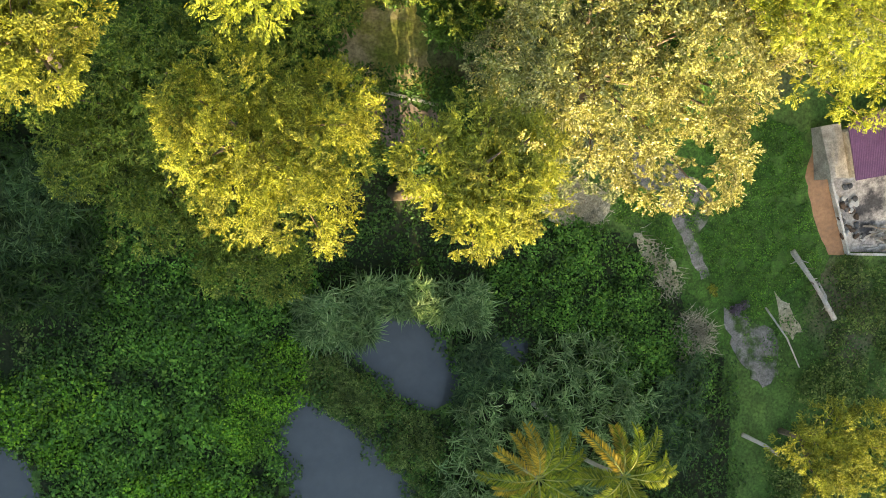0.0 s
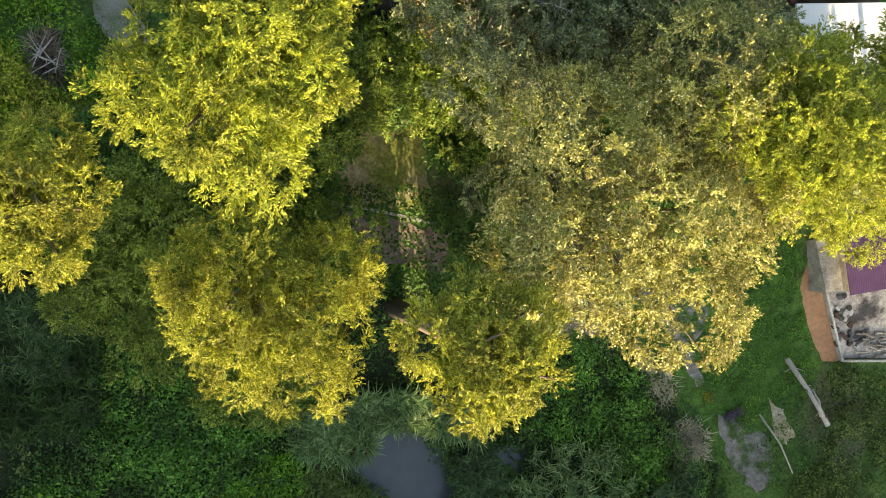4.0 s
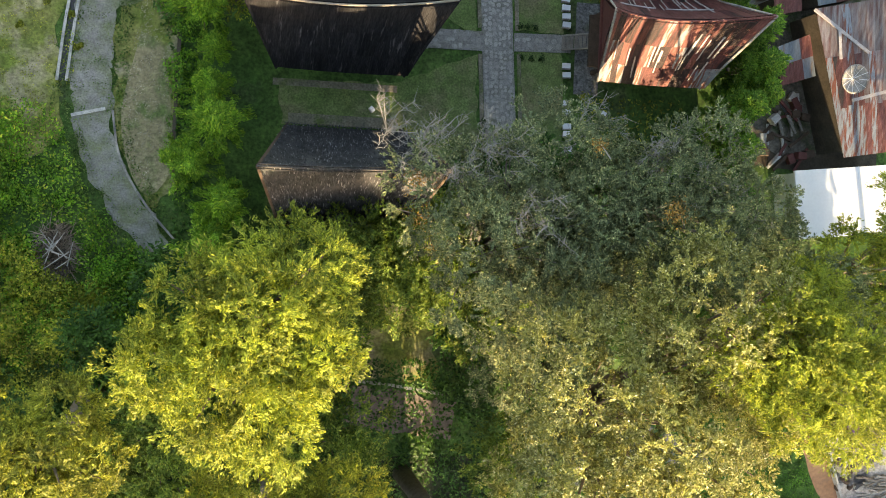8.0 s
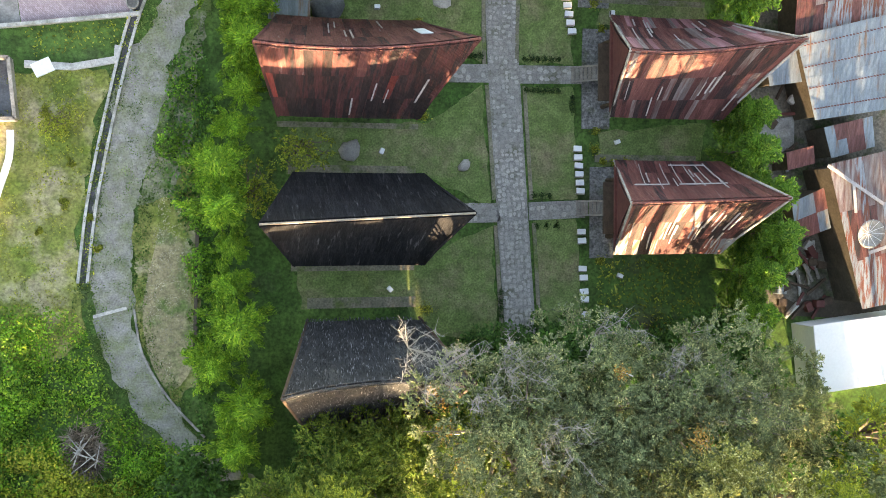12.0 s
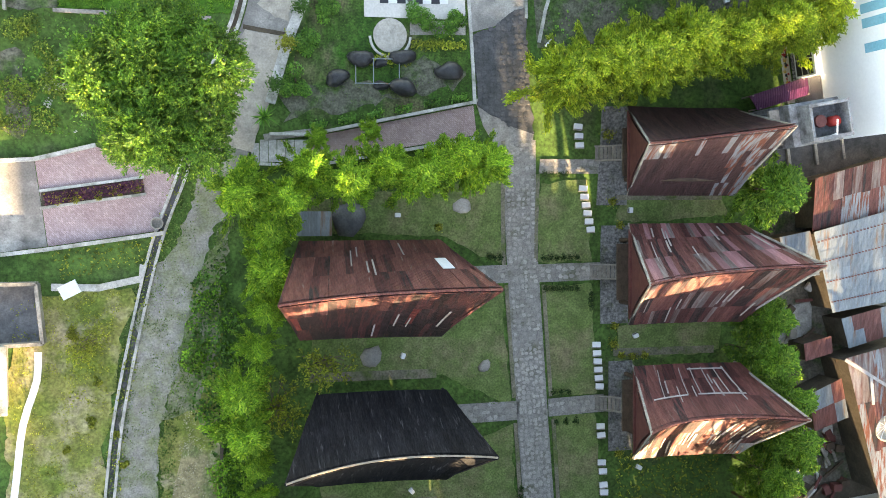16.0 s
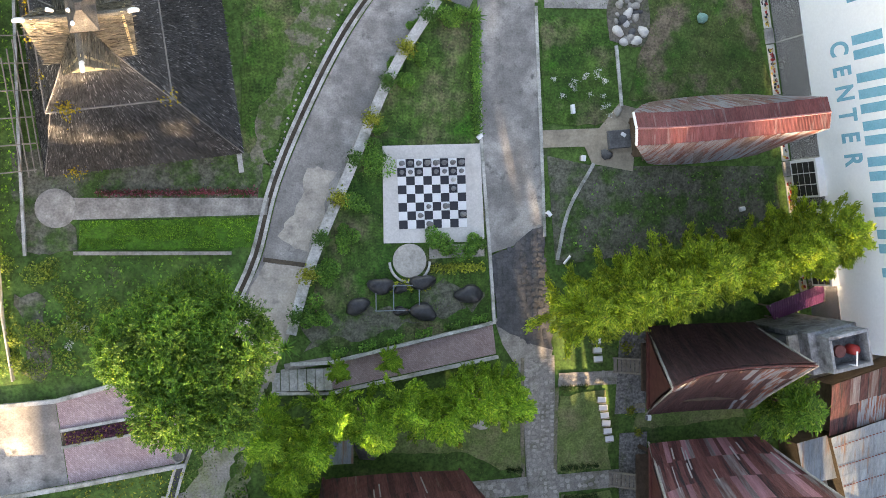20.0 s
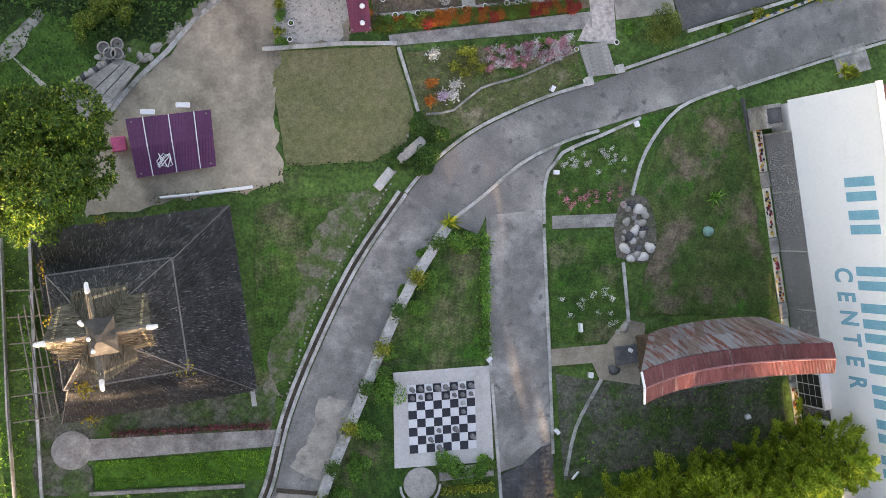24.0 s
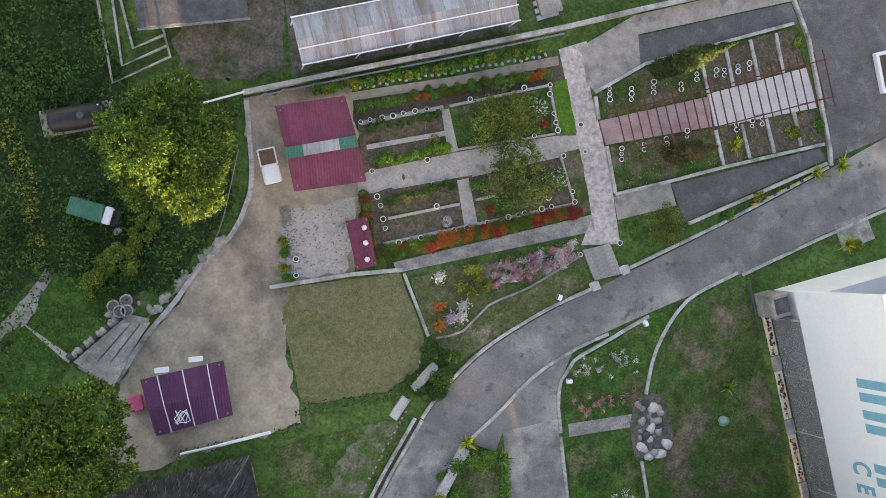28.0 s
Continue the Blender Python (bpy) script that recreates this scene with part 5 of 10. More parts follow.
# brick court
def brickmat(name, c1, c2, mortar, scale, rot=45):
    m = mat(name, c1, c2, .5, .9, .2, 10)
    n, l = m.node_tree.nodes, m.node_tree.links
    br, mp, mx, tc = n.new("ShaderNodeTexBrick"), n.new("ShaderNodeMapping"), n.new("ShaderNodeMix"), n.new("ShaderNodeTexCoord")
    mp.inputs["Rotation"].default_value = (0, 0, radians(rot))
    br.inputs["Scale"].default_value = scale
    br.inputs["Color1"].default_value, br.inputs["Color2"].default_value, br.inputs["Mortar"].default_value = (1.1, 1.1, 1.1, 1), (.78, .74, .74, 1), (*mortar, 1)
    br.inputs["Mortar Size"].default_value = .03
    l.new(tc.outputs["Object"], mp.inputs["Vector"]), l.new(mp.outputs[0], br.inputs["Vector"])
    bs = n["Principled BSDF"]
    src = bs.inputs["Base Color"].links[0].from_socket
    mx.data_type, mx.blend_type = "RGBA", "MULTIPLY"
    mx.inputs[0].default_value = 1
    l.new(src, mx.inputs[6]), l.new(br.outputs["Color"], mx.inputs[7]), l.new(mx.outputs[2], bs.inputs["Base Color"])
    return m


M_herring = brickmat("pink herringbone brick", (.41, .305, .32), (.49, .39, .405), (.72, .68, .67), 2.2)
M_red_herring = brickmat("red herringbone brick", (.43, .31, .30), (.51, .385, .37), (.72, .66, .64), 2.4, 40)
ground_patch("court", [(-17.0, 55.8), (-12.9, 56.8), (-7.5, 54.8), (-8.5, 50.9), (-16.4, 49.8)], M_herring, "pink herringbone brick court", "court")
ground_patch("court", [(-26, 55.4), (-17.05, 55.8), (-16.45, 49.8), (-26, 48.6)], M_lanec, "stained grey concrete court", "court")
for ln in ([(-26, 48.5), (-16.4, 49.6), (-8.4, 50.7)], [(-26, 55.4), (-17, 55.9), (-12.9, 56.9)]):
    solid("court_wall", strip(ln, .28, -.2, .45, curved=False), M_kerb, "pale low wall around brick court", "wall", kind="structure")
rng = np.random.default_rng(9)
q = np.c_[rng.uniform(-16.5, -9.8, 1500), rng.uniform(-.4, .4, 1500)]
q[:, 1] += 53.1 + (q[:, 0] + 16.5) * .15
M_bed = leafmat("purple bed flowers", (.09, .02, .07), (.18, .06, .10), (.55, .45, .03))
for ln in ([(-16.8, 52.5), (-9.6, 53.5)], [(-9.7, 54.7), (-16.8, 53.7)]):
    solid("bed_edging", strip(ln, .2, -.1, .25, curved=False), M_kerb, "pale edging of court flower bed", "kerb", kind="structure")
for k in range(5):
    bush("croton", "yellow croton in court bed", -15.6 + 1.35 * k, 53.1 + .2 * k, .42, L_gold, 2800 + k, .15, 300, "court crotons")
solid("concrete_ring", G().lathe([(.42, 0), (.45, .1), (.45, .5), (.36, .52), (.34, .2)], 18), M_conc, "round concrete ring on brick court", "ring", (-8.9, 51.4, H(-8.9, 51.4) + .06))
ground_patch("flower_bed", [(-16.7, 52.6), (-9.7, 53.6), (-9.8, 54.6), (-16.7, 53.6)], M_soil, "narrow soil bed in brick court", "flower bed", .10)
solid("bed_flowers", leaves(rng, np.c_[q, hz(q[:, 0], q[:, 1]) + rng.uniform(.1, .45, 1500)], np.tile((0, 0, 1.0), (1500, 1)), .2, "flowers", M_bed), None, "purple and yellow flowers in narrow bed", "flowers", kind="stuff")
t = thing("roofless_hut", "roofless concrete room with blackened floor", "hut", -18.4, 45.0, H(-18.4, 45))
part("floor", G().box(-3, -2.0, -.1, 1.3, 2.2, .12), M_darkstone, t)
for a, b in (((-3, 2.2), (1.3, 2.2)), ((1.3, 2.2), (1.7, -2.0)), ((1.7, -2.0), (-3, -2.2))):
    part("wall", G().beam((*a, .6), (*b, .6), .25, 1.2), M_conc, t)
t = thing("flat_roof", "grey flat concrete roof slab", "building", -19.8, 41.0, H(-19.8, 41))
part("wall", G().box(-2.5, -2.5, -.2, .6, 1.8, 1.9), M_conc, t)
part("roof", G().box(-2.8, -2.8, 1.9, .9, 2.0, 2.1, .03), M_kerb, t)

# ---- chess court ----
M_slab = mat("pale smooth concrete slab", (.63, .60, .565), (.54, .515, .485), .6, .8, .15, 8.0, stain=(.40, .385, .36), stains=(.57, .74), sscale=.5, grain=.15)
slab = [(6.0, 66.4), (13.6, 66.4), (13.35, 73.7), (6.0, 73.5)]
ground_patch("chess_court", slab, M_slab, "white concrete slab under chess board", "court", .16)
M_tile_w = mat("white tile", (.80, .80, .80), (.74, .74, .74), 1.0, .5, .05, 8, grain=.06)
M_tile_b = mat("black tile", (.02, .022, .03), (.03, .032, .04), 1.0, .5, .05, 8, grain=.1)
bo = thing("chess_board", "giant black and white tiled chess board", "chess board", 9.66, 70.02, H(9.7, 70) + .17, 1.2)
tile = G().box(-.318, -.318, -.05, .318, .318, .025, .012).mesh("tile")
tile2 = tile.copy()
tile.materials.append(M_tile_w), tile2.materials.append(M_tile_b)
for i in range(8):
    for j in range(8):
        ob = part("tile", tile if (i + j) % 2 else tile2, None, bo)
        ob.location = ((i - 3.5) * .64, (j - 3.5) * .64, 0)
piece = {"pawn": [(.17, 0), (.18, .06), (.1, .13), (.07, .3), (.13, .36), (.13, .46), (.05, .53)], "rook": [(.2, 0), (.2, .08), (.13, .16), (.12, .45), (.17, .5), (.17, .62), (.1, .62)],
         "bishop": [(.2, 0), (.2, .07), (.11, .15), (.08, .5), (.14, .55), (.12, .7), (.03, .82)], "king": [(.22, 0), (.22, .09), (.13, .18), (.09, .6), (.16, .68), (.17, .85), (.05, .9), (.04, 1.0)]}
M_piece = mat("grey weathered plastic", (.16, .16, .17), (.27, .27, .27), 2.0, .6, .1, 12)
M_piece_w = mat("dull white plastic", (.50, .50, .48), (.60, .60, .58), 2.0, .6, .1, 12)
rows = [(k, 7, "rook" if k in (0, 7) else "bishop" if k in (1, 2, 5, 6) else "king") for k in range(8)] + [(0, 6, "pawn"), (1, 6, "pawn"), (2, 6, "pawn"), (4, 6, "pawn"), (5, 6, "pawn"), (6, 6, "pawn"), (7, 6, "pawn"), (6, 5, "pawn"), (6, 4, "pawn"), (3, 2, "pawn"), (5, 2, "king"), (7, 1, "rook"), (2, 1, "bishop"), (3, 0, "king")]
for i, j, kind in rows:
    a = radians(1.2)
    x, y = (i - 3.5) * .64, (j - 3.5) * .64
    solid("chess_" + kind, G().lathe(piece[kind], 12), M_piece_w if (i, j) == (6, 5) else M_piece, "giant grey chess piece standing on board", "chess piece", (9.66 + x * math.cos(a) - y * math.sin(a), 70.02 + y * math.cos(a) + x * math.sin(a), H(9.7, 70) + .195), 0, "chess pieces", smooth=True)
# round terrace and boulders south of the board
g = G().lathe([(1.25, -.3), (1.25, .18), (1.1, .2)], 28, Matrix.Translation((7.9, 65.1, H(8, 65))))
solid("round_terrace", g, M_palegravel, "round cracked concrete terrace", "terrace", kind="structure")
solid("terrace_rim", G().tube([(7.9 + 1.5 * math.cos(a * math.pi / 14), 65 + 1.5 * math.sin(a * math.pi / 14), H(8, 65) + .2) for a in range(14, 29)], .1), M_kerb, "pale rim of round terrace", "kerb", kind="structure")
ground_patch("path", [(9.4, 66.2), (13.6, 66.3), (13.6, 65.3), (9.4, 65.2)], M_conc, "narrow concrete strip path", "path", .09)
for k, (x, y, r) in enumerate([(5.7, 63.3, 1.0), (4.0, 61.9, .95), (8.8, 63.5, .95), (8.8, 61.3, 1.05), (12.3, 62.5, 1.1), (7.2, 63.1, .6), (7.2, 61.4, .6)]):
    ob = solid("black_boulder", stone(40 + k, r, r * .62, r * .5, 14, 7), M_blackrock, "dark polished oval boulder on grass", "stone", (x, y, H(x, y)), (k * 23) % 30 - 12, "dark boulders", smooth=True)
t = thing("rail_frame", "thin grey metal rail frame between boulders", "frame", 6.9, 62.3, H(6.9, 62.3))
for a, b in (((-1.6, -.8), (1.6, -.8)), ((-1.6, 1), (1.6, 1)), ((-1.6, -.8), (-1.6, 1)), ((-.3, -.8), (-.3, 1)), ((1.6, -.8), (1.6, 1))):
    part("rail", G().tube([(*a, .55), (*b, .55)], .04), M_zinc, t)
for x in (-1.6, 1.6):
    for y in (-.8, 1):
        part("post", G().tube([(x, y, -.1), (x, y, .58)], .04), M_zinc, t)
# brick ramp with low walls and steps
ground_patch("brick_ramp", [(2.0, 57.6), (14.2, 60.1), (14.5, 57.9), (2.0, 55.7)], M_red_herring, "red herringbone brick ramp", "ramp", .09)
for ln in ([(-.9, 57.8), (2.0, 57.8), (14.1, 60.3)], [(-2.3, 55.7), (2.0, 55.5), (14.6, 57.7)]):
    solid("ramp_wall", strip(ln, .22, -.2, .5, curved=False), M_kerb, "pale low wall along brick ramp", "wall", kind="structure")
for k in range(7):
    solid("step", G().box(-2.2 + .62 * k, 55.8, H(-1, 57) - .2, -1.62 + .62 * k, 57.4, H(-1, 57) + .02 + .09 * k, .03), M_kerb, "pale edge of ramp step", "step", group="ramp steps", kind="structure")
solid("gutter", strip([(-1.3, 57.55), (2.2, 58.0)], .5, -.1, .12, curved=False), M_conc, "grated concrete gutter", "gutter", kind="structure")
# dark stone-paved stretch of the road
DARK = [(14.1, 65.2), (15.8, 66.1), (18.2, 67.6), (18.3, 65.8), (18.3, 63.4), (18.7, 60.3), (18.9, 58.1), (17.2, 58.6), (14.7, 60.0)]
bed = ground_patch("road", DARK, M_darkstone, "dark stone-paved road stretch", "road", .12, rag=.12)
rng = random.Random(77)
rest = G()
for i in range(10):
    for j in range(25):
        x, y = 14.2 + i * .46 + rng.uniform(-.1, .1), 57.4 + j * .42 + rng.uniform(-.1, .1)
        if inside(np.array([(x, y)]), np.array(DARK))[0]:
            g = flag(x, y, .44, .4, rng, .15)
            rest.add(g.v, g.f)
tagged(part("setts", rest, M_darkstone, bed, "dark rough stone setts"), kind="stuff")
ground_patch("road", [(14.3, 60.6), (15.4, 60.6), (17.2, 58.8), (19.0, 58.2), (18.9, 57.0), (17.9, 54.5), (16.7, 56.0), (15.0, 58.6)], M_conc, "cracked concrete road end", "road", .085)

# planter wall with shrubs along the lane
wall = [(10.2, 84.2), (6.75, 78.8), (3.6, 71.8), (.7, 65.1), (-.85, 60.0)]
solid("planter_wall", strip(wall, .75, -.2, .5), M_kerb, "low pale double planter wall along lane", "wall", kind="structure")
line = smooth_line(wall, .2)
for k in range(9):
    x, y = line[int((k + .5) * len(line) / 9)]
    rng = np.random.default_rng(500 + k)
    c = rng.normal(0, .3, (420, 3)) + np.array((0, 0, .85))
    solid("planter_shrub", leaves(rng, c, unit(c - np.array((0, 0, .5))), .2, "leaves", L_gold if k % 2 else L_green), None, "small yellow-green shrub in planter wall", "shrub", (x, y, H(x, y)), 0, "planter shrubs")


for k, (x, y, r) in enumerate([(5.2, 72.4, 1.5), (4.0, 69.5, 1.0), (3.0, 66.9, 1.0), (1.9, 64.1, 1.15), (1.0, 61.3, 1.0), (7.6, 78.4, .75), (7.0, 79.3, .5), (8.9, 80.2, .8), (8.8, 82.4, .5), (10.0, 66.3, 1.1), (12.4, 66.1, 1.2), (11.4, 83.2, 1.0), (5.8, 75.0, .75)]):
    bush("round_bush", "round clipped bright green bush on grass", x, y, r, L_shrub, 600 + k, .2, 1100, "clipped bushes")
for k, (x, y) in enumerate([(-1.3, 59.0), (10.4, 84.6), (31.9, 86.1), (12.9, 83.0), (34.6, 105.1), (41.7, 102.3), (44.0, 102.8), (43.9, 96.4)]):
    rng = np.random.default_rng(700 + k)
    me = blades(700 + k, np.array([[0.0, 0.0]]), 40, 1.1, .12, L_palm if k == 1 or k > 3 else L_shrub, spread=.08, tilt=1.0)
    solid("agave", me, None, "spiky rosette plant with long leaves", "plant", (x, y, H(x, y) - H(0, 0)), 0, "rosette plants")
rng = np.random.default_rng(44)
q = np.c_[rng.normal(13.1, .18, 2600), rng.uniform(74.4, 83.4, 2600)]
solid("hedge", leaves(rng, np.c_[q, hz(q[:, 0], q[:, 1]) + rng.uniform(.1, .6, 2600)], np.tile((0, 0, 1.0), (2600, 1)), .2, "hedge", L_shrub), None, "low leafy hedge along road", "hedge")
q = np.c_[rng.uniform(6.0, 13.6, 900), rng.normal(0, .18, 900)]
q[:, 1] += 64.5 - (q[:, 0] < 9.4) * 1.2
solid("hedge", leaves(rng, np.c_[q, hz(q[:, 0], q[:, 1]) + rng.uniform(.1, .45, 900)], np.tile((0, 0, 1.0), (900, 1)), .22, "hedge", L_bright), None, "ragged yellow-green border plants", "hedge")
q = np.c_[rng.uniform(2.0, 14.0, 1500), rng.normal(0, .15, 1500)]
q[:, 1] += 58.35 + (q[:, 0] - 2) * .205
solid("hedge", leaves(rng, np.c_[q, hz(q[:, 0], q[:, 1]) + rng.uniform(.1, .4, 1500) * (np.sin(q[:, 0] * 3) > -.3)], np.tile((0, 0, 1.0), (1500, 1)), .2, "hedge", L_shrub), None, "row of low plants above brick ramp", "hedge")

# kerbs of the roads
for ln, lab in (([(13.2, 83.4), (13.35, 78), (13.45, 73.9), (14.0, 65.5), (14.3, 60.2)], "pale kerb along road"), ([(17.8, 84.0), (17.95, 79), (18.1, 74.5), (18.3, 66.7)], "pale kerb along road"),
                ([(7.2, 86.7), (3.6, 81.6), (.7, 76.1), (-1.6, 70.7), (-3.0, 65.6), (-4.6, 62.0)], "double pale kerb along lane"), ([(6.7, 86.9), (3.1, 81.8), (.2, 76.3), (-2.1, 70.9), (-3.5, 65.8), (-5.1, 62.2)], "outer kerb of dark gutter"),
                ([(7.2, 86.8), (8.9, 88.7), (12.5, 91.4), (17.5, 93.7), (21.6, 95.0)], "white kerb of curved road"), ([(24.0, 96.0), (30.0, 98.0), (34.3, 99.5), (42.9, 102.8)], "white kerb of curved road"),
                ([(10.6, 84.7), (13.1, 86.5), (16.1, 88.9), (19.7, 90.6), (22.4, 91.4)], "pale line of old kerb across junction"), ([(34.3, 94.8), (38.5, 96.1), (42.8, 97.4), (52, 100)], "white kerb along road"),
                ([(25.9, 92.4), (22.5, 91.0), (19.4, 89.7), (18.2, 88.3), (17.8, 86.2), (17.85, 84.3)], "white curved kerb of flower lawn"), ([(33.9, 95.0), (29.2, 93.2), (26.2, 89.8), (25.0, 86.4)], "white curved kerb between lawns"),
                ([(24.2, 81.2), (24.6, 76.6)], "narrow white kerb in lawn"), ([(22.3, 72.2), (20.2, 68.6), (19.3, 64.9)], "curved pale garden kerb")):
    solid("kerb", strip(ln, .24, -.15, .2), M_kerb, lab, "kerb", kind="structure")
solid("gutter_bed", strip([(6.95, 86.8), (3.35, 81.7), (.45, 76.2), (-1.85, 70.8), (-3.25, 65.7), (-4.85, 62.1)], .3, -.2, .05), M_soil, "dark gutter between kerbs", "gutter", kind="structure")
solid("road_joint", strip([(-2.7, 65.4), (.5, 64.9)], .32, -.1, .115, curved=False), M_soil, "dark drain joint across lane", "gutter", kind="structure")
for k in range(46):        # row of small stones beside the lane
    ln = smooth_line([(7.4, 91.0), (6.0, 87.5), (4.2, 84.8), (1.8, 81.1), (-.2, 76.7), (-2.1, 71.4)], .45)
    x, y = ln[min(len(ln) - 1, k)]
    rng = random.Random(k)
    solid("edging_stone", stone(k, .06 + .09 * rng.random(), .1, .08, 7, 3), M_stone, "small grey edging stone in row", "stone", (x + rng.uniform(-.1, .1), y + rng.uniform(-.1, .1), H(x, y)), rng.uniform(0, 360), "edging stones")

# ---- small boat-roofed house beside the museum ----
t = thing("boat_roof_house", "small carved house with long rusty red boat roof", "house", 29.4, 74.5, H(29.4, 74.5), 5.0)
part("wall", G().box(-4.4, -1.5, .9, 4.2, 1.5, 4.5, .05), M_wood, t, "dark carved timber wall")
for x in (-4.0, -1.4, 1.4, 3.8):
    for y in (-1.2, 1.2):
        part("post", G().lathe([(.16, -.1), (.14, 1.0)], 8, Matrix.Translation((x, y, 0))), M_wood, t)
rf = part("roof", G().box(-4.4, -1.4, 4.5, 4.2, 1.4, 4.65), M_rustdark, t, "long boat-shaped sheet roof")


def boat(u, side, row):
    """Cross-section of the boat roof: row 0 ridge, 1 edge of the top band, 2 eave."""
    x = -9.2 + 14.2 * u
    sag = 12.6 - 2.9 * 4 * u * (1 - u) + .5 * (1 - u) ** 2
    if row == 0:
        return Vector((x, 0, sag))
    if row == 1:
        return Vector((x, side * 1.05, sag - .3))
    return Vector((-5.0 + 9.4 * u, side * (2.1 + .35 * math.sin(math.pi * u) ** .5), 4.3 + .5 * (2 * u - 1) ** 2))


def quad_sheet(a, b, c, d, th=.05):
    n = (b - a).cross(d - a).normalized()
    if n.z < 0:
        n = -n
    v = [a, b, c, d] + [p - n * th for p in (a, b, c, d)]
    return G().add(v, [(0, 1, 2, 3), (7, 6, 5, 4), (0, 4, 5, 1), (1, 5, 6, 2), (2, 6, 7, 3), (3, 7, 4, 0)])


M_boattop = mat("rust red sheet", (.16, .042, .042), (.20, .07, .068), .8, .65, .25, 12.0, metal=.1, rnd=.25, stain=(.27, .17, .165), stains=(.58, .7), sscale=.9, wave=13, streak=True, mid=.3)
M_boatside = mat("grey and rust sheet", (.28, .32, .38), (.22, .20, .21), .7, .55, .25, 12.0, metal=.2, rnd=.25, stain=(.19, .062, .05), stains=(.49, .58), sscale=1.0, wave=13, streak=True)
rng = random.Random(8)
for side in (-1, 1):
    for c in range(8):
        u0, u1 = c / 8, (c + 1.03) / 8
        part("roof_sheet", quad_sheet(boat(u0, side, 0), boat(min(1, u1), side, 0), boat(min(1, u1), side, 1), boat(u0, side, 1)), M_boattop, rf)
    for c in range(15):
        u0, u1 = c / 15, min(1, (c + 1.05) / 15)
        for r0, r1 in ((0, .52), (.48, 1)):
            q = [boat(u, side, 1).lerp(boat(u, side, 2), r) + Vector((0, side * (.03 - .02 * r), -.08 + .03 * r0)) for u, r in ((u0, r0), (u1, r0), (u1, r1), (u0, r1))]
            part("roof_sheet", quad_sheet(*q), rng.choice((M_boatside, M_boatside, M_greyrust)), rf)
    part("bargeboard", G().beam(boat(0, side, 0), boat(0, side, 1), .12, .16), M_white, t, "white gable edge")
part("ridge_cap", G().tube([boat(i / 10, 1, 0) + Vector((0, 0, .03)) for i in range(11)], .07), M_pinksheet, rf)
for s, x0, x1 in ((-1, -5.2, -7.6), (1, 4.6, 4.8)):
    part("gable", G().add([(x0, -1.9, 4.4), (x0, 1.9, 4.4), (x1, .85, 10.2), (x1, -.85, 10.2), (x0 + .1, -1.9, 4.4), (x0 + .1, 1.9, 4.4), (x1 + .1, .85, 10.2), (x1 + .1, -.85, 10.2)], [(0, 1, 2, 3), (7, 6, 5, 4), (0, 4, 5, 1), (1, 5, 6, 2), (2, 6, 7, 3), (3, 7, 4, 0)]), M_wood, t, "carved dark gable")
part("step", G().box(-6.0, -.7, -.1, -4.2, .7, .45, .05), M_darkstone, t)
put_stone(23.3, 72.9, .5, M_darkstone, "round dark stone mortar before house", "stone_mortar", 21, .6)
put_stone(24.3, 76.2, .4, M_stone, "grey stone before house", seed=22)

# ---- museum ----
MUS = thing("museum", "long museum with tall white wall and blue letters", "building", 40.9, 63.0, .6, 8.4)
LEAN, TOP = .13, 12.7


def slab(x0, y0, z0, x1, y1, z1, th):
    """A leaning slab along y, from its lower edge at x0, z0 to its upper edge at x1, z1; th thick towards the east."""
    v = [(x0, y0, z0), (x0 + th, y0, z0), (x1 + th, y0, z1), (x1, y0, z1), (x0, y1, z0), (x0 + th, y1, z0), (x1 + th, y1, z1), (x1, y1, z1)]
    return G().add(v, [(0, 1, 2, 3), (7, 6, 5, 4), (4, 5, 1, 0), (5, 6, 2, 1), (6, 7, 3, 2), (7, 4, 0, 3)])


def on_wall(z):
    return LEAN * (z - 3.6)


M_facade = mat("white facade paint", (.92, .95, .97), (.89, .93, .96), .25, .5, .1, 5.0, grain=.04, stain=(.82, .86, .90), stains=(.55, .75), sscale=.3)
part("wall", slab(0, -5.6, 3.6, on_wall(TOP), 30.8, TOP, .4), M_facade, MUS, "tall white painted wall")
part("coping", G().box(on_wall(TOP) - .06, -5.7, TOP, on_wall(TOP) + .5, 30.9, TOP + .12, .03), M_white, MUS)
part("lower_wall", G().box(.45, -5.4, -.8, 12.6, 30.6, 6.0), M_white, MUS)
part("east_roof", G().add([(1.6, -5.6, 12.4), (13, -5.6, 6.4), (13, 30.6, 6.4), (1.6, 30.6, 12.4), (1.6, -5.6, 12.2), (13, -5.6, 6.2), (13, 30.6, 6.2), (1.6, 30.6, 12.2)], [(0, 1, 2, 3), (7, 6, 5, 4), (0, 4, 5, 1), (1, 5, 6, 2), (2, 6, 7, 3), (3, 7, 4, 0)]), M_rustdark, MUS, "dark red sheet roof")


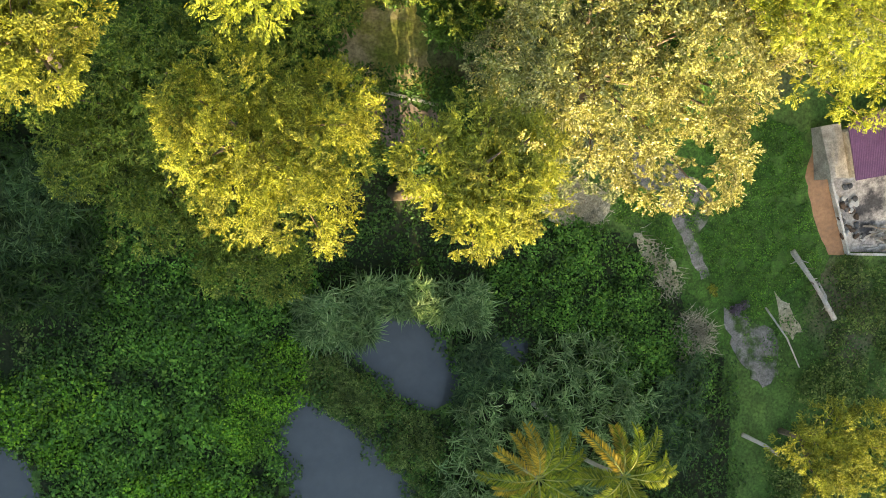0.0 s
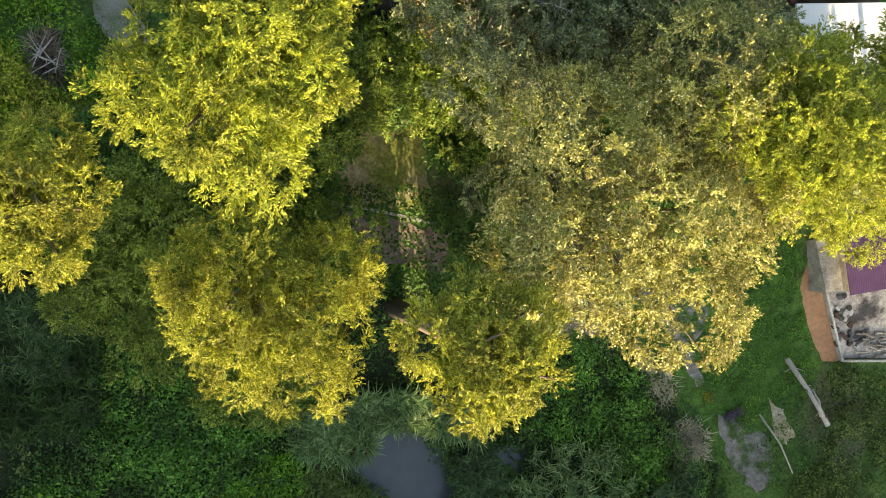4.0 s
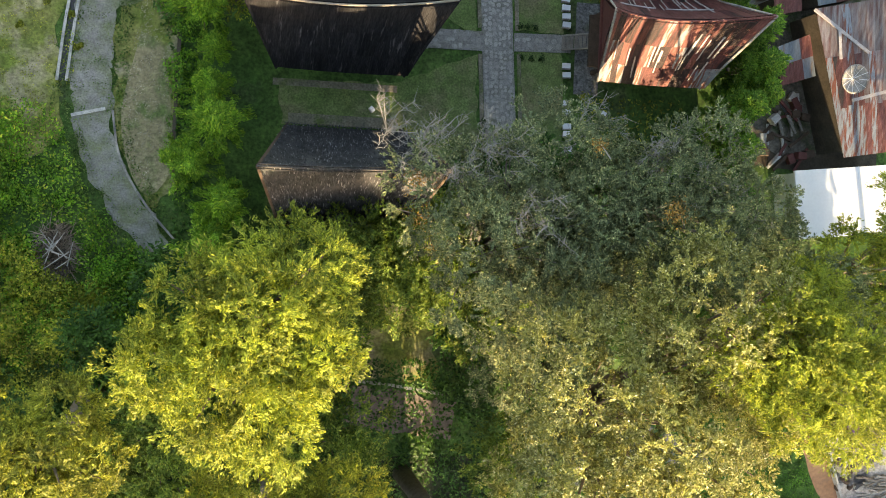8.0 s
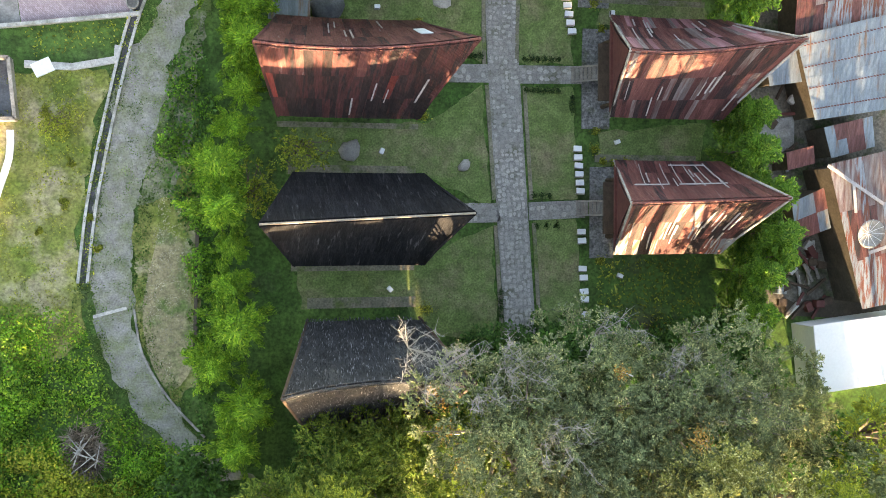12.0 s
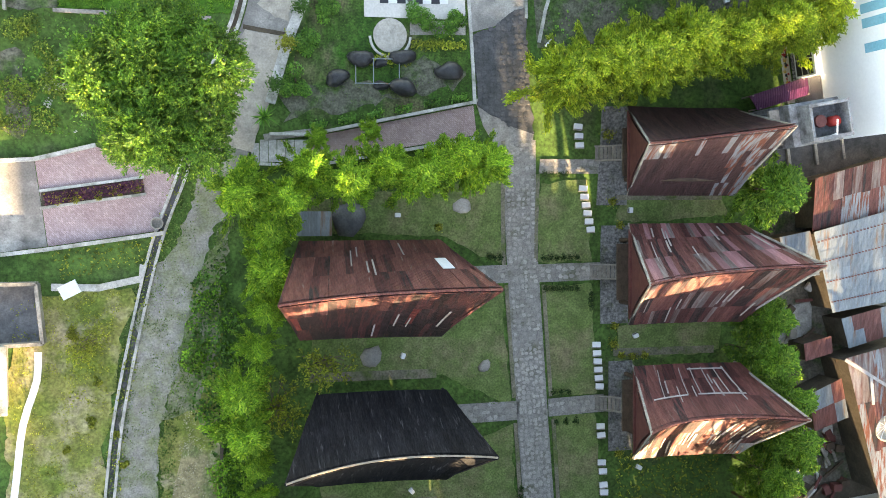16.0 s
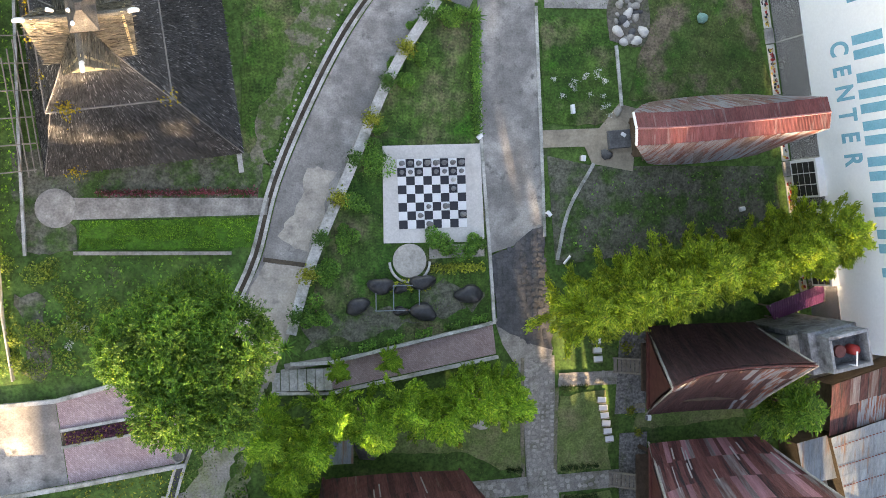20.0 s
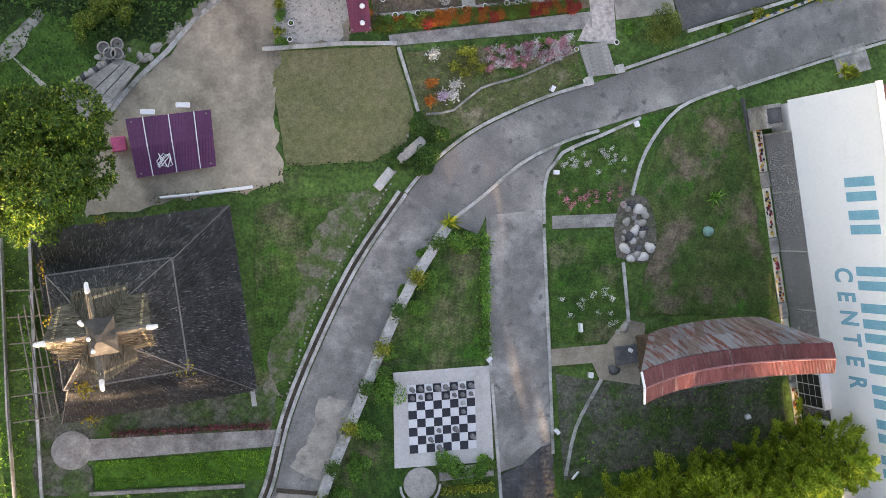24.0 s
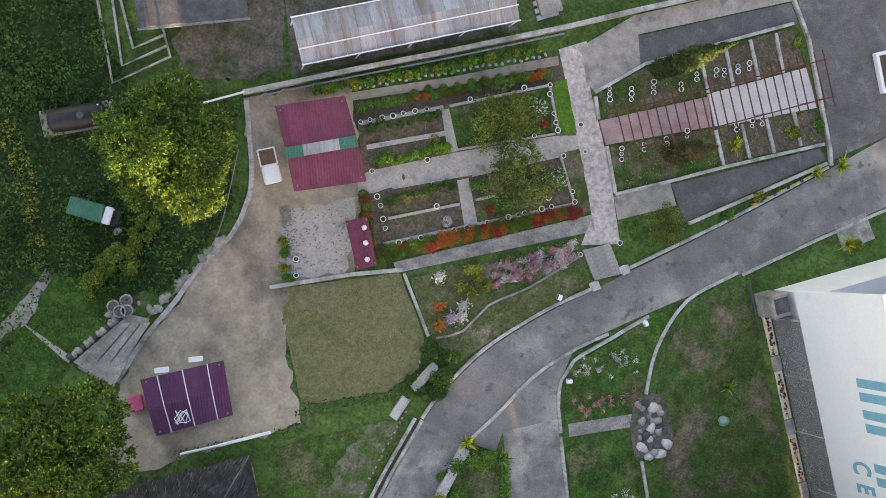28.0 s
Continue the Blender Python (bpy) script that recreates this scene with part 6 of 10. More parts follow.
def crackle(name):
    m = mat(name, (.05, .05, .055), (.09, .09, .095), 1.0, .7, .2, 8)
    n, l = m.node_tree.nodes, m.node_tree.links
    vo, mr, mx, tc = n.new("ShaderNodeTexVoronoi"), n.new("ShaderNodeMapRange"), n.new("ShaderNodeMix"), n.new("ShaderNodeTexCoord")
    vo.feature = "DISTANCE_TO_EDGE"
    vo.inputs["Scale"].default_value = 6.4
    mr.inputs["From Min"].default_value, mr.inputs["From Max"].default_value = .03, .08
    l.new(tc.outputs["Object"], vo.inputs["Vector"]), l.new(vo.outputs["Distance"], mr.inputs["Value"]), l.new(mr.outputs[0], mx.inputs[0])
    bs = n["Principled BSDF"]
    src = bs.inputs["Base Color"].links[0].from_socket
    mx.data_type = "RGBA"
    mx.inputs[6].default_value = (.60, .60, .61, 1)
    l.new(src, mx.inputs[7]), l.new(mx.outputs[2], bs.inputs["Base Color"])
    return m


M_crackle = crackle("black stone crazy-paving with white joints")
for k in range(7):
    y0 = -4.4 + 4.7 * k
    part("stone_panel", slab(-.5, y0, -.8, -.06, y0 + 4.6, 3.6, .45), M_crackle, MUS, "sloping black stone wall with white joints")
    part("joint", slab(-.53, y0 + 4.6, -.8, -.09, y0 + 4.7, 3.6, .45), M_kerb, MUS, "pale joint strip")
M_mosaic = mat("pale mosaic", (.60, .55, .45), (.72, .70, .62), 1.2, .7, .1, 5, grain=.15)
cols = [M_yellow, M_red, M_black_paint, mat("ochre tile", (.62, .38, .05), (.70, .48, .08), 2, .6, .1, 8)]
rng = random.Random(15)
for k in range(6):
    y0 = -1.6 + 5.3 * k
    pier = part("pier", G().box(-1.3, y0 - .6, -.8, -.55, y0 + .6, .5, .04), M_conc, MUS, "grey concrete pier")
    pan = part("mosaic_panel", G().box(-1.25, y0 + .65, -.8, -.6, y0 + 4.65, .42, .03), M_mosaic, MUS, "mosaic panel with ochre and dark figures")
    for j in range(44):
        x, y = rng.uniform(-1.2, -.85), rng.uniform(y0 + .7, y0 + 4.2)
        w, h = rng.uniform(.08, .22), rng.uniform(.1, .4)
        part("mosaic_tile", G().prism([(x, y), (x + w, y + rng.uniform(-.08, .08)), (x + w * .8, y + h), (x - .05, y + h * .7)], .4, .435 + .004 * (j % 5)), rng.choice(cols), pan)
part("fence", G().box(-1.75, -3, -.8, -1.6, 31.6, .25, .02), M_darkstone, MUS, "low dark boundary wall")
part("end_box", G().box(-1.5, 28.9, -.8, -.02, 30.7, 2.7, .04), M_conc, MUS)
part("end_canopy", G().box(-1.3, 29.2, 2.7, -.1, 30.4, 2.75), M_darkstone, MUS)
for y0, y1, z0, z1, ny, nz in ((6.6, 9.6, .9, 3.9, 3, 4), (3.2, 5.6, 1.7, 3.9, 2, 3), (-.4, 2.4, 1.7, 3.9, 2, 3)):
    w = part("window", slab(-.95, y0, z0, -.6, y1, z1, .9), M_white, MUS, "white framed window in stone wall")
    for i in range(ny):
        for j in range(nz):
            a, b = y0 + .15 + i * (y1 - y0 - .3) / ny, z0 + .15 + j * (z1 - z0 - .3) / nz
            f = lambda z: -.95 + .35 * (z - z0) / (z1 - z0) - .015
            c = b + (z1 - z0 - .3) / nz - .07
            part("pane", slab(f(b), a, b, f(c), a + (y1 - y0 - .3) / ny - .07, c, .03), M_black_paint, w, "dark glass pane")
# roof lettering: the word CENTER; the name is drawn as plain bars
word = thing("roof_word", "pale blue painted word CENTER on white wall", "lettering", group="", kind="")
for k, letter in enumerate("CENTER"):
    cu = bpy.data.curves.new("letter", "FONT")
    cu.body, cu.size, cu.extrude, cu.offset, cu.align_x = letter, 2.5, .012, .07, "CENTER"
    tmp = bpy.data.objects.new("tmp", cu)
    scene.collection.objects.link(tmp)
    me = bpy.data.meshes.new_from_object(tmp.evaluated_get(bpy.context.evaluated_depsgraph_get()))
    bpy.data.objects.remove(tmp)
    up = Vector((LEAN, 0, 1)).normalized()
    m = Matrix((( 0, up.x, 1, on_wall(6.3) - .02), (-.62, 0, 0, 17.3 - 1.63 * k), (0, up.z, 0, 6.3), (0, 0, 0, 1)))
    me.transform(m)
    part("letter", me, M_blue, word)
word.matrix_basis = MUS.matrix_basis.copy()
for y, n in ((23.6, 2), (21.2, 2), (17.1, 2), (14.9, 1), (13.2, 2), (10.9, 2), (8.3, 2), (5.7, 2), (3.0, 2), (.7, 1)):
    for k in range(n):
        y0 = y + (k - (n - 1) / 2) * 1.05
        part("name_bar", slab(on_wall(8.5) - .03, y0 - .34, 8.5, on_wall(11.4) - .03, y0 + .34, 11.4, .05), M_blue, MUS, "pale blue painted bar")
# water tower at the south end
M_tower = mat("stained grey-blue concrete", (.29, .30, .31), (.21, .22, .23), .5, .9, .3, 7.0, stain=(.12, .12, .12), stains=(.5, .66), sscale=.8, grain=.3, mid=.28)
# dark stone colour stands in for the deep shade in this gap
ground_patch("sunken_yard", [(36.9, 59.8), (37.5, 55.9), (41.0, 54.6), (44.0, 55.2), (53, 57.6), (53, 60), (43, 58.8)], M_darkstone, "dark wet gap between museum and sheds", "yard", .075)
for k in range(3):
    solid("concrete_beam", G().box(-.12, -1.0, 0, .12, 1.0, .25, .02), M_conc, "grey concrete beam across dark gap", "beam", (40.4 + 2.4 * k, 56.3 + .5 * k, H(41, 56) + .3), 8, "gap beams")
t = thing("stair_tower", "grey concrete stair tower with red tank on top", "tower", 37.6, 58.4, H(37, 58), 9.8)
part("shaft", G().box(-2.2, -1.5, -.5, 1.8, 1.6, 8.8, .05), M_tower, t)
part("ledge", G().box(-3.0, -1.2, 7.2, -2.2, 1.4, 7.5, .03), M_conc, t)
for a in ((-1.6, -1.3, 1.6, -1.05), (-1.6, 1.1, 1.6, 1.35), (1.4, -1.05, 1.6, 1.1), (-1.6, -1.05, -1.35, 1.1)):
    part("parapet", G().box(a[0], a[1], 8.8, a[2], a[3], 10.4, .03), M_tower, t)
part("lower_box", G().box(-4.6, -.8, -.5, -2.2, 1.2, 6.4, .04), M_darkstone, t)
part("tank", G().lathe([(.34, 9.0), (.38, 9.1), (.38, 9.9), (.2, 10.05)], 16, Matrix.Translation((.7, -.1, 0))), M_red, t, "bright red tank", True)
part("coil", G().lathe([(.45, 9.6), (.45, 9.9), (.2, 9.95)], 14, Matrix.Translation((-.5, .05, 0))), M_rust_iron, t, "rusty round coil")
part("pipe", G().tube([(.1, -1.2, 9.0), (.15, -1.0, 10.6), (.2, 0, 10.8)], .07), M_white, t)

# ---- big thatched house with turret ----
def frustum(g, lo, hi, z0, z1, n=14, sag=.25):
    """Four sloping roof faces from a lower to an upper rectangle (x0, y0, x1, y1)."""
    def rect(q):
        x0, y0, x1, y1 = q
        c = [(x0, y0), (x1, y0), (x1, y1), (x0, y1)]
        out = []
        for k in range(4):
            a, b = c[k], c[(k + 1) % 4]
            out += [(a[0] + (b[0] - a[0]) * i / n, a[1] + (b[1] - a[1]) * i / n) for i in range(n)]
        return out
    A, B = rect(lo), rect(hi)
    m = len(A)
    v = []
    for j in range(5):
        s = j / 4
        for i, (a, b) in enumerate(zip(A, B)):
            w = .07 * math.sin(i * 1.7) * (1 - s)
            v.append((a[0] + (b[0] - a[0]) * s, a[1] + (b[1] - a[1]) * s, z0 + (z1 - z0) * s - sag * math.sin(math.pi * s) + w))
    f = [(j * m + i, j * m + (i + 1) % m, (j + 1) * m + (i + 1) % m, (j + 1) * m + i) for j in range(4) for i in range(m)]
    f += [tuple(range(4 * m, 5 * m)), tuple(range(m - 1, -1, -1))]
    g.add(v, f)
    return lambda s, e, k: (np.array(A[int(k) % m]) * (1 - s) + np.array(B[int(k) % m]) * s, z0 + (z1 - z0) * s - sag * math.sin(math.pi * s))


# turret fibres, likewise paler to carry sunlight in their colour
L_turret = leafmat("brown palm fibre", (.11, .10, .085), (.24, .22, .175), (.40, .36, .27), .05, .9)
zb = H(-11, 78)
t = thing("thatched_house", "tall house with tiered black thatch roof and gabled turret", "house", -11.3, 78.65, zb, 7.0)
part("wall", G().box(-5.2, -5.2, 0, 5.2, 5.2, 1.6, .05), M_wood, t)
for x in (-5.8, 5.8):
    for y in (-5.8, -2, 2, 5.8):
        part("post", G().lathe([(.14, -.1), (.13, 1.5)], 8, Matrix.Translation((x, y, 0))), M_wood, t)
lo, up1, up1b, up2 = (-6.6, -6.6, 6.6, 6.6), (-4.5, -2.8, 2.1, 3.3), (-4.9, -3.3, 2.55, 3.75), (-2.9, -.9, -.2, 1.9)
g = G()
frustum(g, lo, up1, 1.1, 9.0)
skirt = part("roof", g, M_thatch, t, "lower tier of black palm thatch")
g = G()
frustum(g, up1b, up2, 8.75, 13.2)
upper = part("upper_roof", g, M_thatch, t, "upper tier of black palm thatch")


def faces_of(a, b, z0, z1):
    c = lambda q, z: [(q[0], q[1], z), (q[2], q[1], z), (q[2], q[3], z), (q[0], q[3], z)]
    A, B = c(a, z0), c(b, z1)
    return [(A[k], A[(k + 1) % 4], B[(k + 1) % 4], B[k]) for k in range(4)]


tagged(part("fibre_layer", fibres(5, faces_of(lo, up1, 1.1, 8.9), 40, .6, .05, L_thatch), None, skirt), kind="stuff")
tagged(part("fibre_layer", fibres(6, faces_of(up1b, up2, 8.7, 13.05), 40, .5, .05, L_thatch), None, upper), kind="stuff")
M_palefibre = mat("bleached fibre rope", (.17, .165, .16), (.24, .235, .23), 2.0, .95, .5, 14.0)
rim = [(up1b[0], up1b[1]), (up1b[2], up1b[1]), (up1b[2], up1b[3]), (up1b[0], up1b[3])]
for k in range(4):
    part("tier_edge", G().tube([(*rim[k], 8.82), (*rim[(k + 1) % 4], 8.82)], .06, .06, 5), M_palefibre, upper)
for q0, q1 in ((lo, up1), (up1b, up2)):      # pale hip lines
    z0, z1 = (1.15, 9.05) if q0 is lo else (8.85, 13.3)
    for a, b in (((0, 1), (0, 1)), ((2, 1), (2, 1)), ((2, 3), (2, 3)), ((0, 3), (0, 3))):
        p0, p1 = Vector((q0[a[0]], q0[a[1]], z0)), Vector((q1[b[0]], q1[b[1]], z1))
        part("hip_ridge", G().tube([p0, p0.lerp(p1, .5) - Vector((0, 0, .2)), p1], .04, .04, 5), M_palefibre, skirt if q0 is lo else upper)
c = Vector((-1.55, .5, 0))
tuft = leafmat("moss and fern on thatch", (.30, .24, .02), (.55, .42, .03), (.16, .20, .03))
for dx, dy, L in ((1, 0, 2.9), (-1, 0, 2.7), (0, 1, 2.5), (0, -1, 2.6)):
    w, d = Vector((-dy, dx, 0)), Vector((dx, dy, 0))
    zr, ze = 17.2, 12.7
    tip = c + d * L + Vector((0, 0, zr + .3))
    e0, e1 = c + d * (L - .3) - w * 1.55 + Vector((0, 0, ze)), c + d * (L - .3) + w * 1.55 + Vector((0, 0, ze))
    i0, i1 = c - w * 1.55 + Vector((0, 0, ze)), c + w * 1.55 + Vector((0, 0, ze))
    ct = c + Vector((0, 0, zr))
    for q in ((e0, tip, ct, i0), (tip, e1, i1, ct)):
        r = part("turret_roof", quad_sheet(*q, .16), M_turret, t)
        tagged(part("fibre_layer", fibres(int(30 + dx * 3 + dy), [q], 34, .45, .05, L_turret), None, r), kind="stuff")
    part("turret_gable", G().add([e0 - d * .1, e1 - d * .1, tip - d * .45, e0 - d * .25, e1 - d * .25, tip - d * .6], [(0, 1, 2), (5, 4, 3), (0, 3, 4, 1), (1, 4, 5, 2), (2, 5, 3, 0)]), M_yellow, t, "straw-coloured woven gable")
    part("finial", G().tube([tip - d * .15 + Vector((0, 0, -.05)), tip + Vector((0, 0, .12)), tip + d * .2 + Vector((0, 0, .18)), tip + d * .32 + Vector((0, 0, .02))], .15, .11, 8), M_white, t, "white carved finial", True)
g = G()
frustum(g, (c.x - .3, c.y - 1.0, c.x + 1.2, c.y + .95), (c.x + .3, c.y - .2, c.x + .6, c.y + .2), 18.2, 19.6, 6, .1)
part("turret_cap", g, M_thatch, t, "small square thatched cap")
part("turret_post", G().box(c.x + .1, c.y - .5, 16.6, c.x + .9, c.y + .5, 18.3), M_wood, t)
for x, y in ((-.35, .75), (-.9, .1), (-.1, .0), (.45, -.05), (0, -.55)):
    p = c + Vector((x, y, 18.7))
    part("finial", G().tube([p, p + Vector((x * .15, y * .15, .25)), p + Vector((x * .3, y * .3, .32))], .09, .12, 8), M_white, t, "white carved finial", True)
for k, (x, y, z, n) in enumerate([(-3.6, -3.3, 9.4, 120), (-4.6, -6.4, 1.5, 120), (-4.6, 1.0, 9.6, 90), (2.3, -3.2, 9.0, 40), (-5.4, 4.0, 5.2, 90), (-2.0, 6.5, 1.4, 60), (-4.6, -1.2, 9.2, 40)]):
    r_ = np.random.default_rng(620 + k)
    q = r_.normal(0, .3, (n, 3)) + np.array((x, y, z))
    part("fern", leaves(r_, q, unit(r_.normal(0, .5, (n, 3)) + np.array((0, 0, 1.0))), .2, "fern", tuft), None, t, "yellow fern growing on thatch")
    tagged(t.children[-1], kind="stuff")
for k in range(5):        # bamboo frame leaning on the west side
    solid("bamboo_pole", G().tube([(-18.6 + .4 * k, 71 + .3 * k, H(-18, 72) + .3), (-19.4 + .35 * k, 79 + .6 * k, H(-18, 80) + 2.4)], .05), M_greywood, "grey bamboo pole leaning beside house", "pole", group="bamboo poles")
for k in range(6):
    solid("bamboo_pole", G().tube([(-20.2, 71.5 + 1.8 * k, H(-19, 75) + 1.0 + .2 * k), (-17.6, 71.8 + 1.75 * k, H(-19, 75) + .9 + .22 * k)], .045), M_greywood, "grey bamboo pole leaning beside house", "pole", group="bamboo poles")
g = G().lathe([(1.35, -.3), (1.35, .13), (1.2, .15)], 28, Matrix.Translation((-16.6, 69.2, H(-16.6, 69.2))))
solid("round_terrace", g, M_conc, "round pale concrete end of path", "terrace", kind="structure")
solid("low_wall", strip([(-15.5, 66.1), (-4.9, 65.9)], .25, -.1, .3, curved=False), M_conc, "low grey wall behind grass strip", "wall", kind="structure")
solid("low_wall", strip([(-18.9, 84), (-18.8, 74), (-18.6, 66)], .2, -.1, .5, curved=False), M_kerb, "thin pale boundary wall", "wall", kind="structure")
solid("thatch_footing", strip([(-4.1, 71.6), (-5.6, 85.2)], .35, -.1, .18, curved=False), M_kerb, "stone footing along thatched house", "kerb", kind="structure")
rng = np.random.default_rng(61)
q = np.c_[rng.uniform(-14, -3, 1200), 70.2 + rng.normal(0, .12, 1200)]
solid("flower_row", leaves(rng, np.c_[q, hz(q[:, 0], q[:, 1]) + rng.uniform(.1, .4, 1200)], np.tile((0, 0, 1.0), (1200, 1)), .17, "flowers", leafmat("dark red flowers", (.06, .09, .02), (.28, .05, .08), (.5, .2, .25))), None, "row of small red flowers along path", "flowers", kind="stuff")

# ---- yard with maroon roofs ----
def sheet_roof(name, label, corners, z, ridge, material, wall_h, bands=(), n=6, cols=10):
    """A light shed roof on posts: corners NW, NE, SE, SW of the plan at eave height; ridge along the middle."""
    P = [Vector((x, y, z)) for x, y in corners]
    c = sum(P, Vector()) / 4
    gz = H(c.x, c.y)
    t = thing(name, label, "shed", c.x, c.y, gz)
    o = Vector((c.x, c.y, gz))
    mw, me_ = (P[0] + P[3]) / 2 + Vector((0, 0, ridge)), (P[1] + P[2]) / 2 + Vector((0, 0, ridge))
    for a, b, r0, r1 in ((P[0], P[1], mw, me_), (P[3], P[2], mw, me_)):
        for i in range(cols):
            u0, u1 = i / cols, min(1, (i + 1.04) / cols)
            q = [a.lerp(b, u0) - o, a.lerp(b, u1) - o, r0.lerp(r1, u1) - o, r0.lerp(r1, u0) - o]
            q = [p + Vector((0, 0, .012 * (i % 2))) for p in q]
            part("roof_sheet", quad_sheet(*q), material, t)
    for p in P:
        q = (p * .88 + c * .12) - o
        part("post", G().tube([(q.x, q.y, -.1), (q.x, q.y, z - gz + .1)], .07), M_greywood, t)
    return t, o


t, o = sheet_roof("open_shed", "open yard shed with purple-maroon sheet roof", [(-12.5, 92.1), (-6.7, 92.8), (-6.4, 88.8), (-11.8, 88.0)], .9, .45, M_purple, 2)
for f in (.2, .5, .8):
    a, b = Vector((-12.5, 92.1, .95)).lerp(Vector((-6.7, 92.8, .95)), f), Vector((-11.8, 88.0, .95)).lerp(Vector((-6.4, 88.8, .95)), f)
    m = (a + b) / 2 + Vector((0, 0, .52))
    part("tie_bar", G().tube([a - o, m - o, b - o], .04, .04, 5), M_white, t, "thin pale tie-down rod")
for x, y in ((-11.0, 92.6), (-8.6, 93.1)):
    part("tank", G().box(x - .5 - o.x, y - .18 - o.y, .7 - o.z, x + .5 - o.x, y + .18 - o.y, 1.05 - o.z, .05), M_white, t, "white box on eave")
rope = [(-9.9 + .45 * math.cos(a * .9) * (1 + .3 * math.sin(a * 2.3)) - o.x, 89.2 + .5 * math.sin(a * 1.3) - o.y, 1.33 - o.z) for a in range(22)]
part("rope", G().tube(rope, .03, .03, 4), M_white, t, "tangled pale rope")
solid("pink_box", G().box(-.5, -.5, 0, .5, .5, .7, .06), mat("pink plastic", (.65, .12, .22), (.6, .1, .2), 1, .5, .05, 6), "bright pink square box", "box", (-13.0, 90.4, H(-13, 90.4) + .05), 8)
t, o = sheet_roof("garden_shed", "maroon sheet-roofed shed with green and clear band", [(-1.5, 110.4), (3.5, 110.8), (4.5, 104.6), (-.7, 104.3)], 2.3, .5, M_maroon, 2, cols=9)
for i, mt in enumerate((M_greensheet, M_clear, M_clear, M_greensheet)):
    a, b = Vector((-1.15, 107.0, 2.86)), Vector((4.0, 107.5, 2.86))
    p, q = a.lerp(b, i / 4), a.lerp(b, (i + 1) / 4)
    part("roof_light", G().beam(p - o, q - o, .8, .06), mt, t, "green sheet" if mt is M_greensheet else "clear plastic sheet")
t, o = sheet_roof("lean_to", "small maroon sheet lean-to beside hedge", [(2.8, 101.9), (4.4, 102.1), (4.8, 98.5), (3.3, 98.3)], 1.5, .1, M_maroon, 2, cols=2)
for y in (99.0, 100.2, 101.3):
    part("vent", G().lathe([(.16, 0), (.2, .12), (.08, .2)], 10, Matrix.Translation((4.1 - o.x, y - o.y, 1.62 - o.z))), M_white, t, "white round vent", True)
# cargo tricycle
t = thing("cargo_tricycle", "small white three-wheeled cargo truck with brown bed", "vehicle", -2.1, 106.3, H(-2.1, 106.3) + .06, 8)
part("cab", G().box(-.62, -1.25, .45, .62, .1, 1.65, .14), M_white, t, "white cab")
part("windscreen", G().box(-.5, -1.28, 1.0, .5, -1.22, 1.5), M_black_paint, t)
bed = part("cargo_bed", G().box(-.66, .15, .5, .66, 1.4, .62), mat("red-brown planks", (.30, .15, .09), (.38, .22, .14), 2.0, .8, .3, 12.0), t, "brown wooden bed")
for a in ((-.66, .12, -.56, 1.42), (.56, .12, .66, 1.42), (-.56, 1.32, .56, 1.42), (-.56, .12, .56, .22)):
    part("bed_side", G().box(a[0], a[1], .62, a[2], a[3], 1.0), M_white, bed)
for x, y in ((0, -.95), (-.6, .95), (.6, .95)):
    w = part("wheel", G().lathe([(.12, -.08), (.28, -.09), (.3, 0), (.28, .09), (.12, .08)], 16, Matrix.Translation((x, y, .28)) @ Matrix.Rotation(radians(90), 4, "Y")), M_black_paint, t)
    part("rim", G().lathe([(.13, -.1), (.15, 0), (.13, .1)], 12, Matrix.Translation((x, y, .28)) @ Matrix.Rotation(radians(90), 4, "Y")), M_zinc, w)
# green truck below the yard
t = thing("truck", "small truck with green tarpaulin and white cab", "truck", -14.9, 104.2, H(-14.9, 104.2) + .02, -22)
t.scale = (.82, .82, .82)
part("cargo_body", G().box(-2.0, -.8, .75, .95, .8, 2.2, .1), M_greensheet, t, "green tarpaulin cover")
part("cab", G().box(1.0, -.78, .6, 1.75, .78, 2.0, .14), M_white, t, "white cab roof")
part("bonnet", G().box(1.75, -.74, .55, 2.35, .74, 1.15, .12), M_black_paint, t, "dark bonnet")
part("windscreen", G().box(1.72, -.62, 1.2, 1.82, .62, 1.75), M_black_paint, t)
for x in (-1.3, 1.6):
    for y in (-.75, .75):
        w = part("wheel", G().lathe([(.15, -.1), (.36, -.11), (.38, 0), (.36, .11), (.15, .1)], 16, Matrix.Translation((x, y, .38)) @ Matrix.Rotation(radians(90), 4, "X")), M_black_paint, t)
        part("rim", G().lathe([(.16, -.12), (.18, 0), (.16, .12)], 12, Matrix.Translation((x, y, .38)) @ Matrix.Rotation(radians(90), 4, "X")), M_zinc, w)
put_stone(-13.4, 102.6, .35, M_kerb, "pale round stone in grass", seed=31)
# black tank on concrete bed
t = thing("water_tank", "long black cylindrical tank on concrete bed", "tank", -15.3, 111.0, H(-15.3, 111), 6)
part("bed", G().box(-2.6, -.95, -.2, 2.6, .95, .3, .04), M_conc, t)
part("drum", G().lathe([(.5, -2.0), (.85, -1.8), (.88, 0), (.85, 1.8), (.5, 2.0)], 20, Matrix.Translation((0, 0, 1.0)) @ Matrix.Rotation(radians(90), 4, "Y")), M_black_paint, t, "", True)
part("hatch", G().lathe([(.25, 0), (.25, .12), (.15, .15)], 14, Matrix.Translation((.3, 0, 1.85))), M_darkstone, t)
part("pipe", G().tube([(1.6, .6, 1.6), (1.9, -.5, 1.7), (2.4, -.6, .5)], .09), M_white, t, "white pipe")
